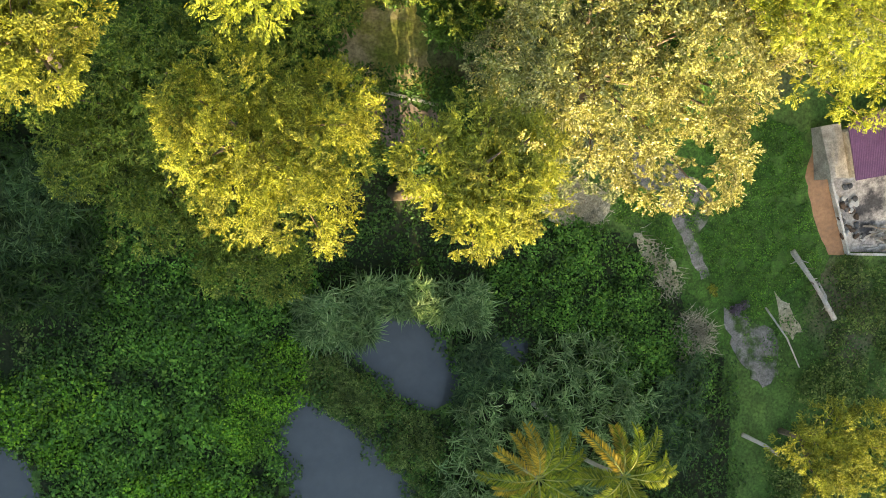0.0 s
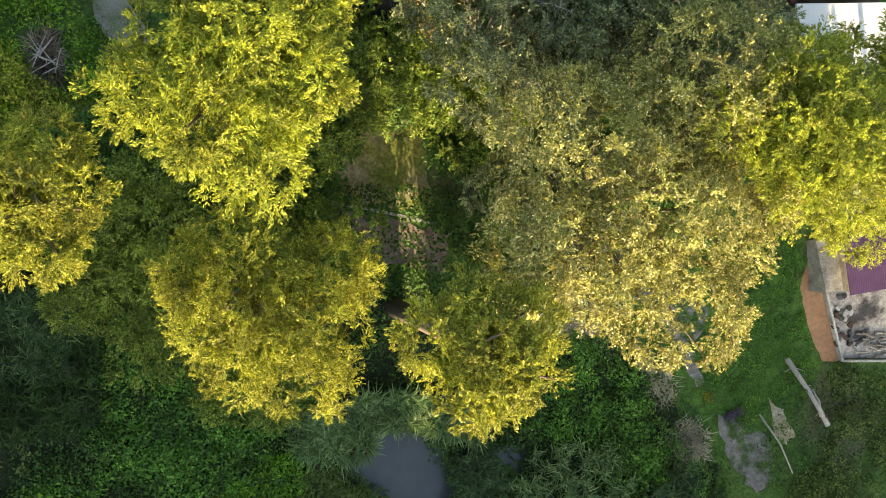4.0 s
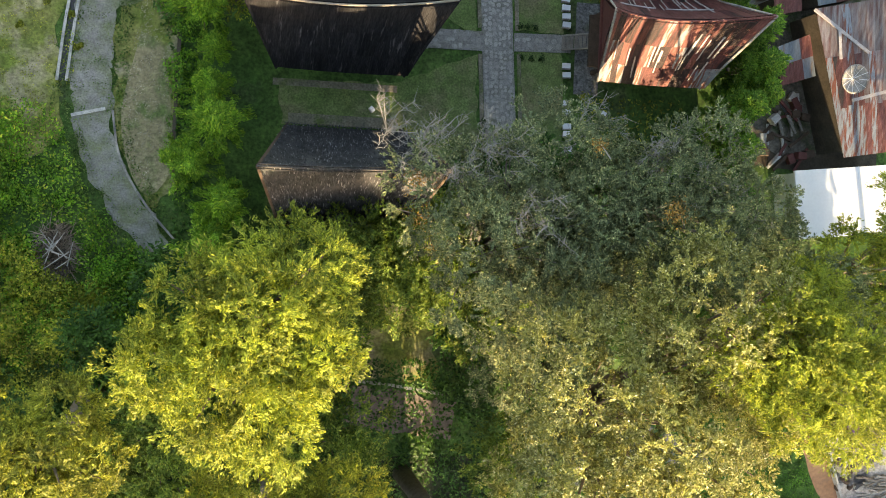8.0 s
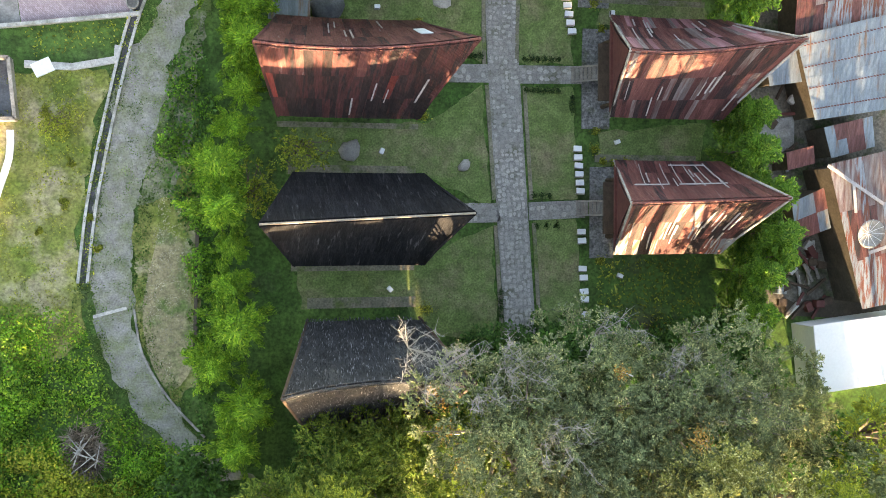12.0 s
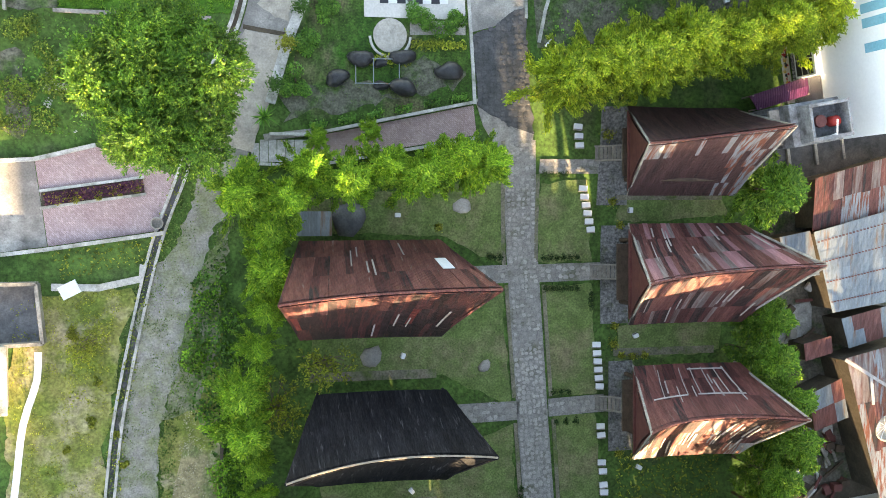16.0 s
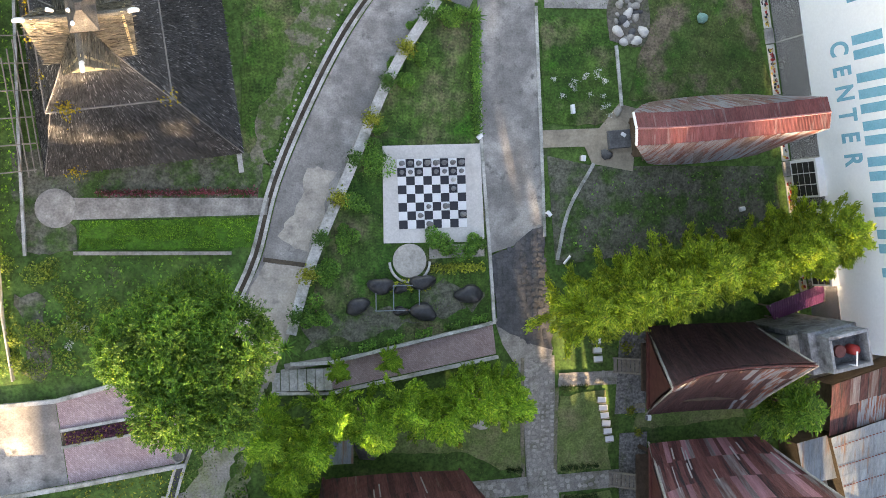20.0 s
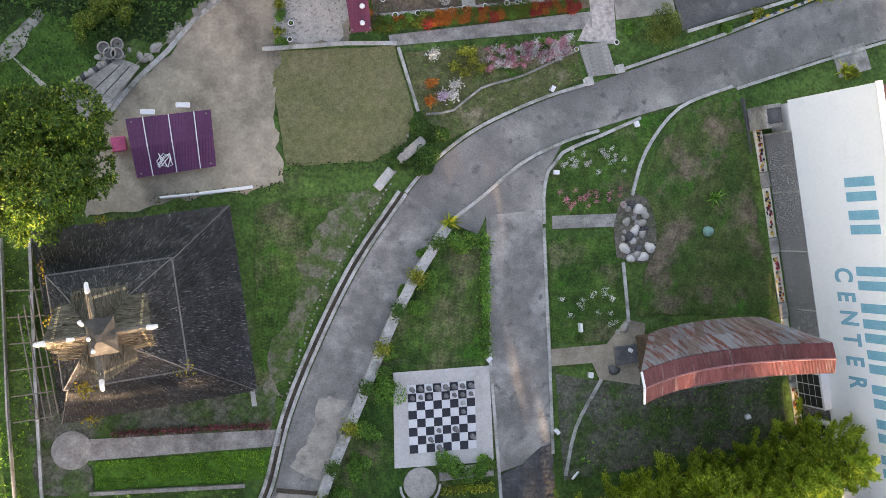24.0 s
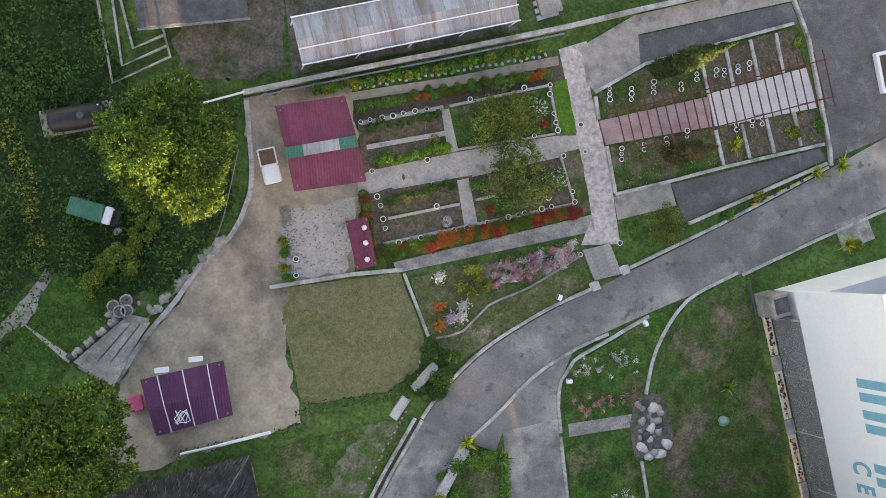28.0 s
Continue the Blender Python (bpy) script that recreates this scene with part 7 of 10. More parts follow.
# retaining wall, stone steps
solid("retaining_wall", strip([(-3.3, 111.5), (-3.4, 106), (-4.0, 103.8), (-5.3, 101.6), (-7.9, 99.4), (-9.6, 97.3), (-11.9, 95.0), (-14.2, 92.0)], .35, -2.2, .2), M_kerb, "stone retaining wall of yard", "wall", kind="structure")
solid("fence_wire", strip([(-4.2, 107.8), (-6.2, 101.9), (-8.8, 98.6), (-11.8, 96.2)], .06, .5, .58), M_greywood, "thin rail along slope", "fence", kind="structure")
ground_patch("concrete_ramp", [(-17.0, 93.7), (-13.0, 96.6), (-11.6, 96.1), (-14.4, 91.7)], M_conc, "rough pale concrete ramp", "ramp", .5)
for k in range(3):        # three long cracked slabs side by side
    u0, u1 = k / 3 + .02, (k + 1) / 3 - .02
    ends = [(-16.8 + 2.0 * u, 93.3 - 1.5 * u) for u in (u0, u1)] + [(-13.5 + 2.0 * u, 96.1 - .2 * u) for u in (u1, u0)]
    solid("ramp_slab", G().prism(ends, H(-14.5, 94) + .3, H(-14.5, 94) + .62 + .05 * k), M_conc, "long rough concrete ramp slab", "slab", kind="structure")
for k in range(16):
    put_stone(-17.2 + .29 * k, 94.0 + .2 * k, .34, M_stone if k % 3 else M_darkstone, "rough rock beside ramp", "rock", 860 + k, .6, "ramp rocks")
ground_patch("stone_track", [(-24.5, 93.4), (-21.3, 96.1), (-20.0, 96.7), (-18.0, 99.6), (-18.4, 100.4), (-21.2, 97.2), (-25.2, 94.4)], M_conc, "grey stone track", "track", .1, rag=.12)
ground_patch("slope_grass", [(-24.0, 90.6), (-18.6, 91.4), (-17.4, 93.4), (-13.4, 96.9), (-13.6, 98.2), (-19, 100.4), (-22, 96.8)], M_deepgrass, "deep green grass below ramp", "grass", .055, rag=.2)
solid("weeds", carpet(221, [(-24.0, 90.6), (-18.6, 91.4), (-17.4, 93.4), (-13.8, 97.0), (-14.0, 98.2), (-19, 100.0), (-20.4, 96.4)], 40, .18, .4, 1.2, L_tangle, bare=-.2), None, "dark weeds on slope below ramp", "weeds", kind="stuff")
ground_patch("footpath", [(-20.3, 96.8), (-20.0, 96.4), (-17.4, 93.6), (-17.1, 94.0)], M_palegravel, "narrow earth footpath", "path", .09)
for k, (x, y) in enumerate(((-14.0, 97.3), (-13.1, 97.6), (-13.1, 96.9), (-13.6, 96.9))):
    solid("concrete_ring", G().lathe([(.42, 0), (.45, .1), (.45, .7), (.36, .72), (.34, .4)], 18), M_conc, "round grey concrete drum", "drum", (x, y, H(x, y) + .1), 0, "concrete drums", smooth=False)
for k in range(34):
    rng = random.Random(900 + k)
    a = rng.random()
    x, y = (-12.9 - 1.2 * a + rng.uniform(-.6, .6), 97.0 - .6 * a + rng.uniform(-.5, .5)) if k < 8 else (-5.6 - 5.5 * a + rng.uniform(-.5, 0), 101.2 - 4.9 * a + rng.uniform(0, .5))
    put_stone(x, y, rng.uniform(.18, .42), M_stone, "grey rubble stone below yard wall", "rubble_stone", 900 + k, .6, "rubble stones")
for k in range(40):
    rng = random.Random(1200 + k)
    put_stone(rng.uniform(-.6, 2.6), rng.uniform(98.2, 103.6), rng.uniform(.06, .14), M_darkstone if k % 3 else M_kerb, "small stone on gravel yard", "pebble", 1200 + k, .5, "yard stones")

g = G()
rng = random.Random(77)
for k in range(260):
    q = stone(4000 + k % 9, .05 + .07 * rng.random(), .07, .05, 6, 3)
    x, y = rng.uniform(-1.7, 3.2), rng.uniform(98.2, 103.4)
    if rng.random() < .6:
        x = -1.6 + abs(rng.gauss(0, .7))
    g.add([(a + x, b + y, c + H(x, y) + .08) for a, b, c in q.v], q.f)
solid("rubble", g, M_stone, "loose rubble strewn over gravel yard", "rubble", kind="stuff")
for k, (x, y) in enumerate([(-1.5, 97.9), (-1.6, 98.8), (-1.5, 99.9), (-1.7, 100.8)]):
    bush("yard_plant", "yellow-green pot plant at yard edge", x, y, .5, L_gold if k % 2 else L_shrub, 2900 + k, .16, 260, "yard plants")

# ---- garden beds ----
M_hedge = leafmat("red-tipped hedge", (.05, .15, .018), (.15, .26, .03), (.50, .08, .02), .3)
L_hot = leafmat("orange red young leaves", (.46, .10, .02), (.66, .22, .03), (.20, .16, .02), .3)
L_crimson = leafmat("crimson young leaves", (.38, .03, .03), (.56, .07, .05), (.12, .12, .02), .3)
L_petal = leafmat("white and pale petals", (.6, .6, .56), (.8, .78, .75), (.12, .2, .04), .2)


def ball(seed, r, n, size, material, flat=.8):
    """A clipped, slightly uneven ball of leaves that stands on the ground."""
    rng = np.random.default_rng(seed)
    k = unit(rng.normal(0, 1, (n, 3)) + np.array((0, 0, .5)))
    c = k * (r * rng.uniform(.72, 1.08, n))[:, None] * np.array((1, 1, flat)) + np.array((0, 0, r * flat * .75))
    c[:, 2] = np.maximum(c[:, 2], .03)
    return leaves(rng, c, k, size, "leaves", material)


HEDGE = [ball(1500 + k, .36 + .05 * (k % 3), 420, .12, (M_hedge, L_hot, L_crimson, L_shrub)[k % 4]) for k in range(12)]
def hedge_row(seed, x0, x1, y0, slope, step, pick, size):
    r = random.Random(seed)
    for k in range(int((x1 - x0) / step)):
        x = x0 + step * k + r.uniform(-.08, .08)
        y = y0 + slope * (x - x0) + r.uniform(-.09, .09)
        i = r.choice(pick(x))
        ob = solid("hedge_shrub", HEDGE[i + 4 * r.randrange(3)], None, ("clipped red-tipped green hedge shrub", "clipped hedge shrub with orange young leaves", "clipped hedge shrub with crimson young leaves", "clipped plain green hedge shrub")[i], "shrub", (x, y, H(x, y)), r.uniform(0, 360), "red hedge shrubs")
        ob.scale = (size * r.uniform(.85, 1.2),) * 3


hot = lambda x: (0, 1, 2, 1, 0) if 8.5 < x < 10.5 or 12.2 < x < 15 or x > 17 else (0, 0, 3, 1)
hedge_row(1, 5.5, 21.9, 99.0, .128, .52, hot, 1.0)
hedge_row(2, 5.7, 21.8, 99.5, .118, .54, hot, .95)
cool = lambda x: (0, 3, 3, 1) if 9 < x < 13 or x > 17.5 else (3, 0, 3, 3)
hedge_row(3, 5.0, 20.4, 110.15, .108, .6, cool, .9)
hedge_row(4, 9.0, 20.4, 110.95, .09, 1.1, cool, 1.0)
for k in range(11):
    x, y = 4.75 - .02 * k, 99.7 + .4 * k
    ob = solid("hedge_shrub", HEDGE[(0, 1, 0, 3, 2)[k % 5] + 4 * (k % 3)], None, "clipped red-tipped hedge shrub beside shed roof", "shrub", (x, y, H(x, y)), 70 * k, "red hedge shrubs")


def bed(poly, seed, label, mats_, dens=9, hh=.5, soil=M_bedsoil, dz=.085):
    ground_patch("garden_bed", poly, soil, label, "garden bed", dz, rag=.08)
    for i, m in enumerate(mats_):
        solid("bed_plants", carpet(seed * 10 + i, poly, dens * 3, .15, hh, .7, m, "plants", bare=.1), None, "mixed low plants in garden bed", "plants", kind="stuff")


ground_patch("soil_strip", [(4.4, 109.2), (4.4, 110.7), (12.1, 111.3), (20.4, 112.4), (20.5, 111.0), (13.0, 110.2)], M_soil, "dark soil under hedge", "soil", .08, rag=.1)
bed([(5.0, 107.5), (11.0, 108.0), (10.9, 109.3), (4.9, 108.8)], 1, "dark soil bed with leafy plants", [L_green, L_dull], 6, .4)
bed([(5.2, 105.8), (11.4, 106.6), (11.1, 107.6), (5.1, 107.0)], 2, "soil bed with bright green row", [L_dull], 3, .3)
bed([(11.9, 106.6), (19.6, 107.3), (19.4, 110.7), (11.6, 109.7)], 3, "grassy bed with small tree", [L_dull, L_shrub], 5, .35, M_lush)
bed([(5.9, 102.0), (11.7, 102.7), (11.7, 104.0), (5.8, 103.4)], 4, "soil bed with leafy plants", [L_green, L_dull], 7, .4)
bed([(6.2, 100.2), (11.8, 100.9), (11.7, 102.2), (6.2, 101.6)], 5, "bare soil bed with seedlings", [L_dull], 2, .25)
bed([(13.0, 101.0), (20.6, 101.9), (20.0, 105.2), (12.8, 104.3)], 6, "soil bed with small tree", [L_dull, L_shrub], 3, .35)
bed([(13.2, 101.1), (16.2, 101.5), (15.8, 103.0), (13.1, 102.7)], 7, "small patch of grass in bed", [L_shrub], 4, .2, M_lush, .1)
ground_patch("lawn", [(19.8, 111.0), (21.0, 111.3), (21.5, 107.1), (20.2, 107.0)], M_strip, "strip of green grass beside cobbled path", "lawn", .09, rag=.05)
ground_patch("soil_strip", [(20.2, 105.7), (21.6, 105.9), (22.1, 101.7), (20.9, 101.6)], M_bare, "strip of brown soil and thin grass", "soil", .09, rag=.05)
for a, b, w in (((5.1, 107.2), (11.1, 107.8), .36), ((4.8, 109.0), (11.1, 109.75), .3), ((6.2, 101.8), (11.7, 102.4), .22), ((13.0, 102.6), (14.6, 102.85), .2), ((5.7, 99.95), (20.8, 101.65), .26), ((11.6, 109.8), (19.6, 110.9), .2), ((12.9, 104.45), (19.9, 105.4), .16), ((11.9, 106.5), (19.7, 107.15), .16), ((20.0, 105.4), (20.8, 101.7), .18), ((19.6, 110.9), (20.0, 107.1), .18)):
    solid("bed_edging", strip([a, b], w, -.1, .24, curved=False), M_palegravel, "worn pale edging of garden bed", "kerb", kind="structure")
ground_patch("path", [(10.95, 109.6), (11.55, 109.6), (12.0, 106.4), (11.2, 106.3)], M_palegravel, "narrow pale garden path", "path", .09)
ground_patch("path", [(11.7, 104.2), (12.6, 104.3), (13.0, 100.9), (11.95, 100.8)], M_palegravel, "narrow pale garden path", "path", .09)
ground_patch("path", [(4.2, 110.7), (4.2, 111.3), (12.1, 112.0), (20.5, 113.1), (20.5, 112.4), (12.1, 111.3)], M_sand, "sandy path behind hedge", "path", .085)
for k, (x0, x1, y0, sl, n, m) in enumerate([(5.7, 11.3, 105.95, .12, 14, L_vivid), (5.9, 11.5, 103.2, .13, 12, L_green), (12.7, 14.2, 103.7, .1, 5, L_shrub), (17.0, 18.4, 107.4, .1, 4, L_vivid), (5.1, 11.0, 108.6, .1, 8, L_green)]):
    r = random.Random(1650 + k)
    for j in range(n):
        x = x0 + (x1 - x0) * (j + .5) / n
        y = y0 + sl * (x - x0) + r.uniform(-.2, .25)
        ob = solid("leafy_plant", ball(1660 + 20 * k + j, .34, 170, .16, m, .9), None, "leafy green plant in garden row", "plant", (x, y, H(x, y) + .05), 0, "garden row plants")
        ob.scale = (r.uniform(.7, 1.25),) * 3
sm_tree = tree_meshes(51, 2.5, 3.8, L_sapling, 200, 64, .15, .34, .85, open_=.6)
plant_tree("small_tree", "small open olive-green tree in bed", sm_tree, 14.9, 108.3, .98, 0, "garden trees")
plant_tree("small_tree", "small open olive-green tree in bed", sm_tree, 15.9, 103.7, 1.0, 120, "garden trees")
plant_tree("small_tree", "small green tree on bank", sm_tree, 27.7, 99.4, .62, 220, "garden trees")
for k, (x, y) in enumerate([(18.5, 109.2), (19.5, 103.7)]):
    bush("flowering_bush", "round bush with white flowers in bed", x, y, .9, L_shrub, 1690 + k, .16, 700, "white flowering bushes")
    rng = np.random.default_rng(1695 + k)
    c = unit(rng.normal(0, 1, (90, 3)) + np.array((0, 0, 1.0))) * rng.uniform(.6, 1.0, (90, 1)) + np.array((0, 0, .2))
    solid("white_blossom", leaves(rng, c, unit(c), .15, "flowers", L_petal, slim=.8), None, "white flowers on round bush", "flowers", (x, y, H(x, y)), kind="stuff")
for k, (x, y, m) in enumerate([(17.6, 109.9, L_gold), (18.6, 102.6, L_hot), (18.8, 108.0, L_crimson), (14.0, 101.8, L_crimson), (10.2, 107.4, L_gold), (10.6, 101.2, L_petal)]):
    solid("flower_clump", ball(1720 + k, .4, 200, .13, m), None, "flowering clump in garden bed", "flowers", (x, y, H(x, y) + .05), 0, "garden flowers")


def pot(x, y, k, ring=0):
    t = thing("flower_pot", "round whitewashed flower pot with plant" if not ring else "yellow painted flower pot with plant", "pot", x, y, H(x, y) + .06, k * 40 % 360, "garden pots")
    t.scale = (.62 + .06 * (k * 7 % 5),) * 3
    part("pot", pot_me, M_yellowpot if ring else M_white, t)
    part("soil", soil_me, M_soil, t)
    part("plant", plant_me[k % 3], None, t)


M_yellowpot = mat("yellow paint", (.62, .52, .07), (.5, .42, .06), 2.0, .6, .2, 8.0)
pot_me = G().lathe([(.16, 0), (.22, .26), (.27, .28), (.27, .36), (.2, .36), (.16, .2)], 16).mesh("pot", True)
soil_me = G().lathe([(0.001, .29), (.21, .29), (.21, .33), (0.001, .33)], 12).mesh("soil")
plant_me = []
for k, m in enumerate((L_shrub, L_bright, L_dark)):
    rng = np.random.default_rng(80 + k)
    c = rng.normal(0, .06, (26, 3)) + np.array((0, 0, .42))
    plant_me.append(leaves(rng, c, unit(c), .12, "plant", m))
k = 0
for x, y in ((5.5, 109.2), (6.4, 109.3), (7.2, 109.35), (8.0, 109.5), (8.9, 109.6), (9.8, 109.7), (13.2, 110.2), (17.5, 110.8), (19.6, 110.9), (19.5, 110.2), (19.7, 108.7), (19.8, 108.0), (19.9, 107.4), (18.0, 107.1), (9.5, 105.9), (9.8, 104.1), (5.7, 102.8), (5.8, 101.8), (5.9, 101.1), (9.9, 102.4), (18.5, 104.5), (18.5, 103.7),
             (18.7, 102.3), (20.7, 102.6), (20.8, 101.8), (17.9, 109.2), (20.2, 105.4), (6.8, 99.95), (7.6, 100.05), (8.5, 100.15), (10.4, 100.4), (11.1, 100.5), (12.1, 100.6), (13.7, 100.85), (15.4, 101.1), (16.2, 101.2), (16.7, 101.3), (18.1, 101.5), (18.9, 101.6), (21.8, 107.7), (22.0, 105.6), (-.9, 98.2), (-.8, 99.4), (20.9, 97.7), (24.2, 98.3)):
    pot(x, y, k)
    k += 1
for x, y in ((4.8, 109.1), (5.3, 105.4), (5.5, 103.5)):
    pot(x, y, k, 1)
    k += 1
# flower bank
rng = np.random.default_rng(90)
def drift(x, y, rx, ry, n, material, label, seed, size=.2):
    rng = np.random.default_rng(seed)
    q = rng.normal(0, .5, (n, 2)) * np.array((rx, ry))
    q = np.c_[q[:, 0] + x, q[:, 1] + y + q[:, 0] * .2]
    return solid("flower_drift", leaves(rng, np.c_[q, hz(q[:, 0], q[:, 1]) + rng.uniform(.15, .65, n)], np.tile((0, 0, 1.0), (n, 1)), size, "flowers", material), None, label, "flowers", kind="stuff")


L_white_f = leafmat("white petals", (.6, .6, .56), (.8, .78, .75), (.12, .2, .04), .2)
L_rose = leafmat("rose pink petals", (.55, .12, .2), (.7, .3, .36), (.12, .16, .04), .2)
solid("bed_clumps", bushes(3300, [(13.6, 96.0), (20.6, 97.2), (20.6, 98.7), (13.8, 97.8)], 60, (.2, .4), .14, L_shrub, 1.0, .9), None, "leaves of flowering shrubs on bank", "plants", kind="stuff")
rng = random.Random(33)
for k in range(95):
    x = rng.uniform(13.8, 20.4)
    y = 96.3 + (x - 14) * .17 + rng.uniform(-.3, 1.35)
    drift(x, y, .3, .27, 70, rng.choice((L_white_f, L_rose, L_white_f, L_rose, L_pink)), "dense white and pink flowering shrub", 1800 + k, .13)
for k, (x, y, m) in enumerate([(12.6, 97.3, L_gold), (12.6, 96.7, L_gold), (13.2, 96.1, L_gold), (11.2, 96.2, L_gold), (11.9, 97.4, L_gold), (12.0, 95.8, L_gold), (10.2, 94.0, leafmat("lilac petals", (.4, .3, .5), (.6, .5, .65), (.12, .2, .04), .2)), (10.9, 94.0, L_white_f), (11.2, 94.8, L_white_f), (9.3, 94.9, L_hot), (9.6, 97.1, L_white_f), (9.2, 93.6, L_hot)]):
    drift(x, y, .45, .4, 150, m, "flowering clump on grassy bank", 1830 + k)
solid("bed_edging", strip([(8.9, 92.6), (11.0, 92.9), (13.2, 94.6), (16.5, 95.6), (20.9, 97.6)], .16, -.1, .18), M_conc, "wavy edging under flower bank", "kerb", kind="structure")
solid("bed_edging", strip([(7.0, 97.6), (8.3, 92.8)], .22, -.1, .22, curved=False), M_kerb, "pale edging between lawn and bank", "kerb", kind="structure")
solid("bed_edging", strip([(-2.9, 97.5), (3.2, 97.9), (6.9, 97.9)], .3, -.1, .2, curved=False), M_kerb, "pale wall above lawn", "kerb", kind="structure")
solid("lawn_hedge", carpet(77, [(-1.8, 88.3), (5, 88.5), (7.4, 90.0), (7.2, 90.8), (4.8, 89.2), (-1.6, 89.0)], 26, .2, .5, 1.0, L_dark), None, "low dark hedge around lawn", "hedge")
solid("lawn_hedge", carpet(78, [(-11, 86.2), (-1.6, 87.0), (-1.4, 88.6), (-2.0, 88.6), (-2.2, 87.6), (-11, 86.8)], 26, .2, .6, 1.0, L_dark), None, "dark hedge behind thatched house", "hedge")
for k, (x, y, r) in enumerate([(8.0, 91.6, 1.0), (9.0, 89.6, 1.1), (6.6, 89.4, .8), (9.6, 90.8, .8), (8.4, 88.6, .7)]):
    bush("garden_bush", "dark green bush around stone bench", x, y, r, L_green, 1900 + k, .22, 1000, "bushes by bench")
t = thing("stone_bench", "broken grey stone bench among bushes", "bench", 7.6, 89.9, H(7.6, 89.9), 40)
part("seat", G().box(-1.2, -.35, .35, 1.2, .35, .5, .04), M_conc, t)
for x in (-1.1, 1.1):
    part("leg", G().box(x - .2, -.25, -.05, x + .2, .25, .35, .03), M_kerb, t)
solid("stone_slab", G().box(-.9, -.35, 0, .9, .35, .25, .05), M_kerb, "pale stone slab beside lane", "slab", (5.6, 87.8, H(5.6, 87.8)), 50)
solid("white_rail", G().tube([(-10.3, 86.6, H(-10, 86.6) + .6), (-7.0, 86.9, H(-7, 86.9) + .6)], .09), M_white, "white pipe rail on ground", "rail")
solid("white_rail", G().tube([(-7.6, 86.85, H(-7, 86.9) + .65), (-3.9, 87.3, H(-4, 87.3) + .6)], .12), M_white, "white pipe rail on ground", "rail")
# steps from road to garden
for k in range(8):
    f = k / 8
    solid("step", G().box(-1.15, -.17, -.3, 1.15, .17, .14 + .02 * k, .02), M_conc, "worn concrete garden step", "step", (22.95 - .75 * f, 95.9 + 2.4 * f, H(22.5, 96 + 2.4 * f)), 8, "garden steps", "structure")
for x, y in ((21.7, 95.2), (24.3, 96.2)):
    t = thing("gate_post", "white concrete gate post at steps", "post", x, y, H(x, y), 15, "gate posts")
    part("base", G().box(-.28, -.28, -.1, .28, .28, .5, .04), M_white, t)
    part("cap", G().box(-.34, -.34, .5, .34, .34, .62, .05), M_kerb, t)
# rock fountain and flower lawns
for k, (x, y, r) in enumerate(((25.5, 85.3, .5), (25.2, 83.7, .45), (24.3, 82.3, .5), (25.8, 81.6, .5), (26.4, 82.3, .5), (24.8, 81.5, .4), (25.0, 82.9, .35))):
    put_stone(x, y, r, M_slab, "pale rock of ornamental rock heap", "rock", 2300 + k, .6, "rock heap")
for k in range(26):
    rng = random.Random(2000 + k)
    put_stone(25.1 + rng.uniform(-1.1, 1.3), 83.5 + rng.uniform(-2.0, 2.3), rng.uniform(.15, .42), (M_stone, M_stone, M_darkstone)[k % 3], "grey rock of ornamental rock heap", "rock", 2000 + k, .7, "rock heap")
ground_patch("rock_bed", [(23.7, 81.6), (23.5, 84.2), (24.4, 86.2), (26.2, 86.2), (27.0, 83.6), (26.4, 81.2)], M_earth, "gravel bed under rocks", "bed", .10, True)
for k in range(60):
    rng = random.Random(2100 + k)
    x, y = ((rng.uniform(19.3, 24.8), rng.uniform(88.2, 90.0)) if k % 2 else (rng.uniform(19.0, 24.2), rng.uniform(85.4, 86.9))) if k < 44 else (rng.uniform(19.0, 23.6), rng.uniform(75.8, 79.5))
    drift(x, y, .22, .2, 34, (L_white_f, L_rose)[int(y < 87.6) if k < 44 else 0], "small flowering clump on lawn", 2100 + k, .11)
put_stone(31.3, 83.5, .5, mat("verdigris bronze", (.16, .34, .30), (.22, .40, .34), 2, .6, .2, 9), "small verdigris garden ornament", "garden_ornament", 2200, .8)
solid("white_post", G().box(-.12, -.35, 0, .12, .35, .5, .03), M_white, "white marker block on lawn", "block", (20.6, 76.3, H(20.6, 76.3)), 5)
solid("white_pipe", G().tube([(19.8, 64.6, H(20, 64.6) + .2), (20.3, 65.2, H(20, 65) + .25)], .1), M_white, "short white pipe on ground", "pipe")

# ---- pergola ----
for poly, lab in (([(23.5, 110.0), (27.6, 111.8), (40.6, 114.3), (41.6, 111.2), (32.8, 109.4), (24.0, 108.0)], "bed north of pergola"), ([(24.2, 105.8), (33.0, 106.7), (42.3, 107.6), (42.9, 104.7), (29.0, 103.0), (24.2, 102.3)], "bed south of pergola")):
    ground_patch("garden_bed", poly, M_bare, "thin grassy " + lab, "garden bed", .07)
    ground_patch("garden_bed", [(32.5, 112.3), (40.6, 114.1), (41.4, 111.2), (32.9, 109.6)] if "north" in lab else [(33.3, 106.6), (42.0, 107.4), (42.5, 104.9), (33.7, 103.8)], M_bedsoil, "brown soil in " + lab, "garden bed", .085)
    solid("bed_plants", carpet(len(lab), poly, 22, .16, .3, 1.0, L_shrub if "south" in lab else L_dull, "plants", bare=.0), None, "sparse plants in pergola bed", "plants", kind="stuff")
ground_patch("path", [(23.4, 107.9), (32.7, 109.2), (32.9, 106.8), (23.8, 106.0)], M_brick, "pinkish brick path under pergola", "path", .09)
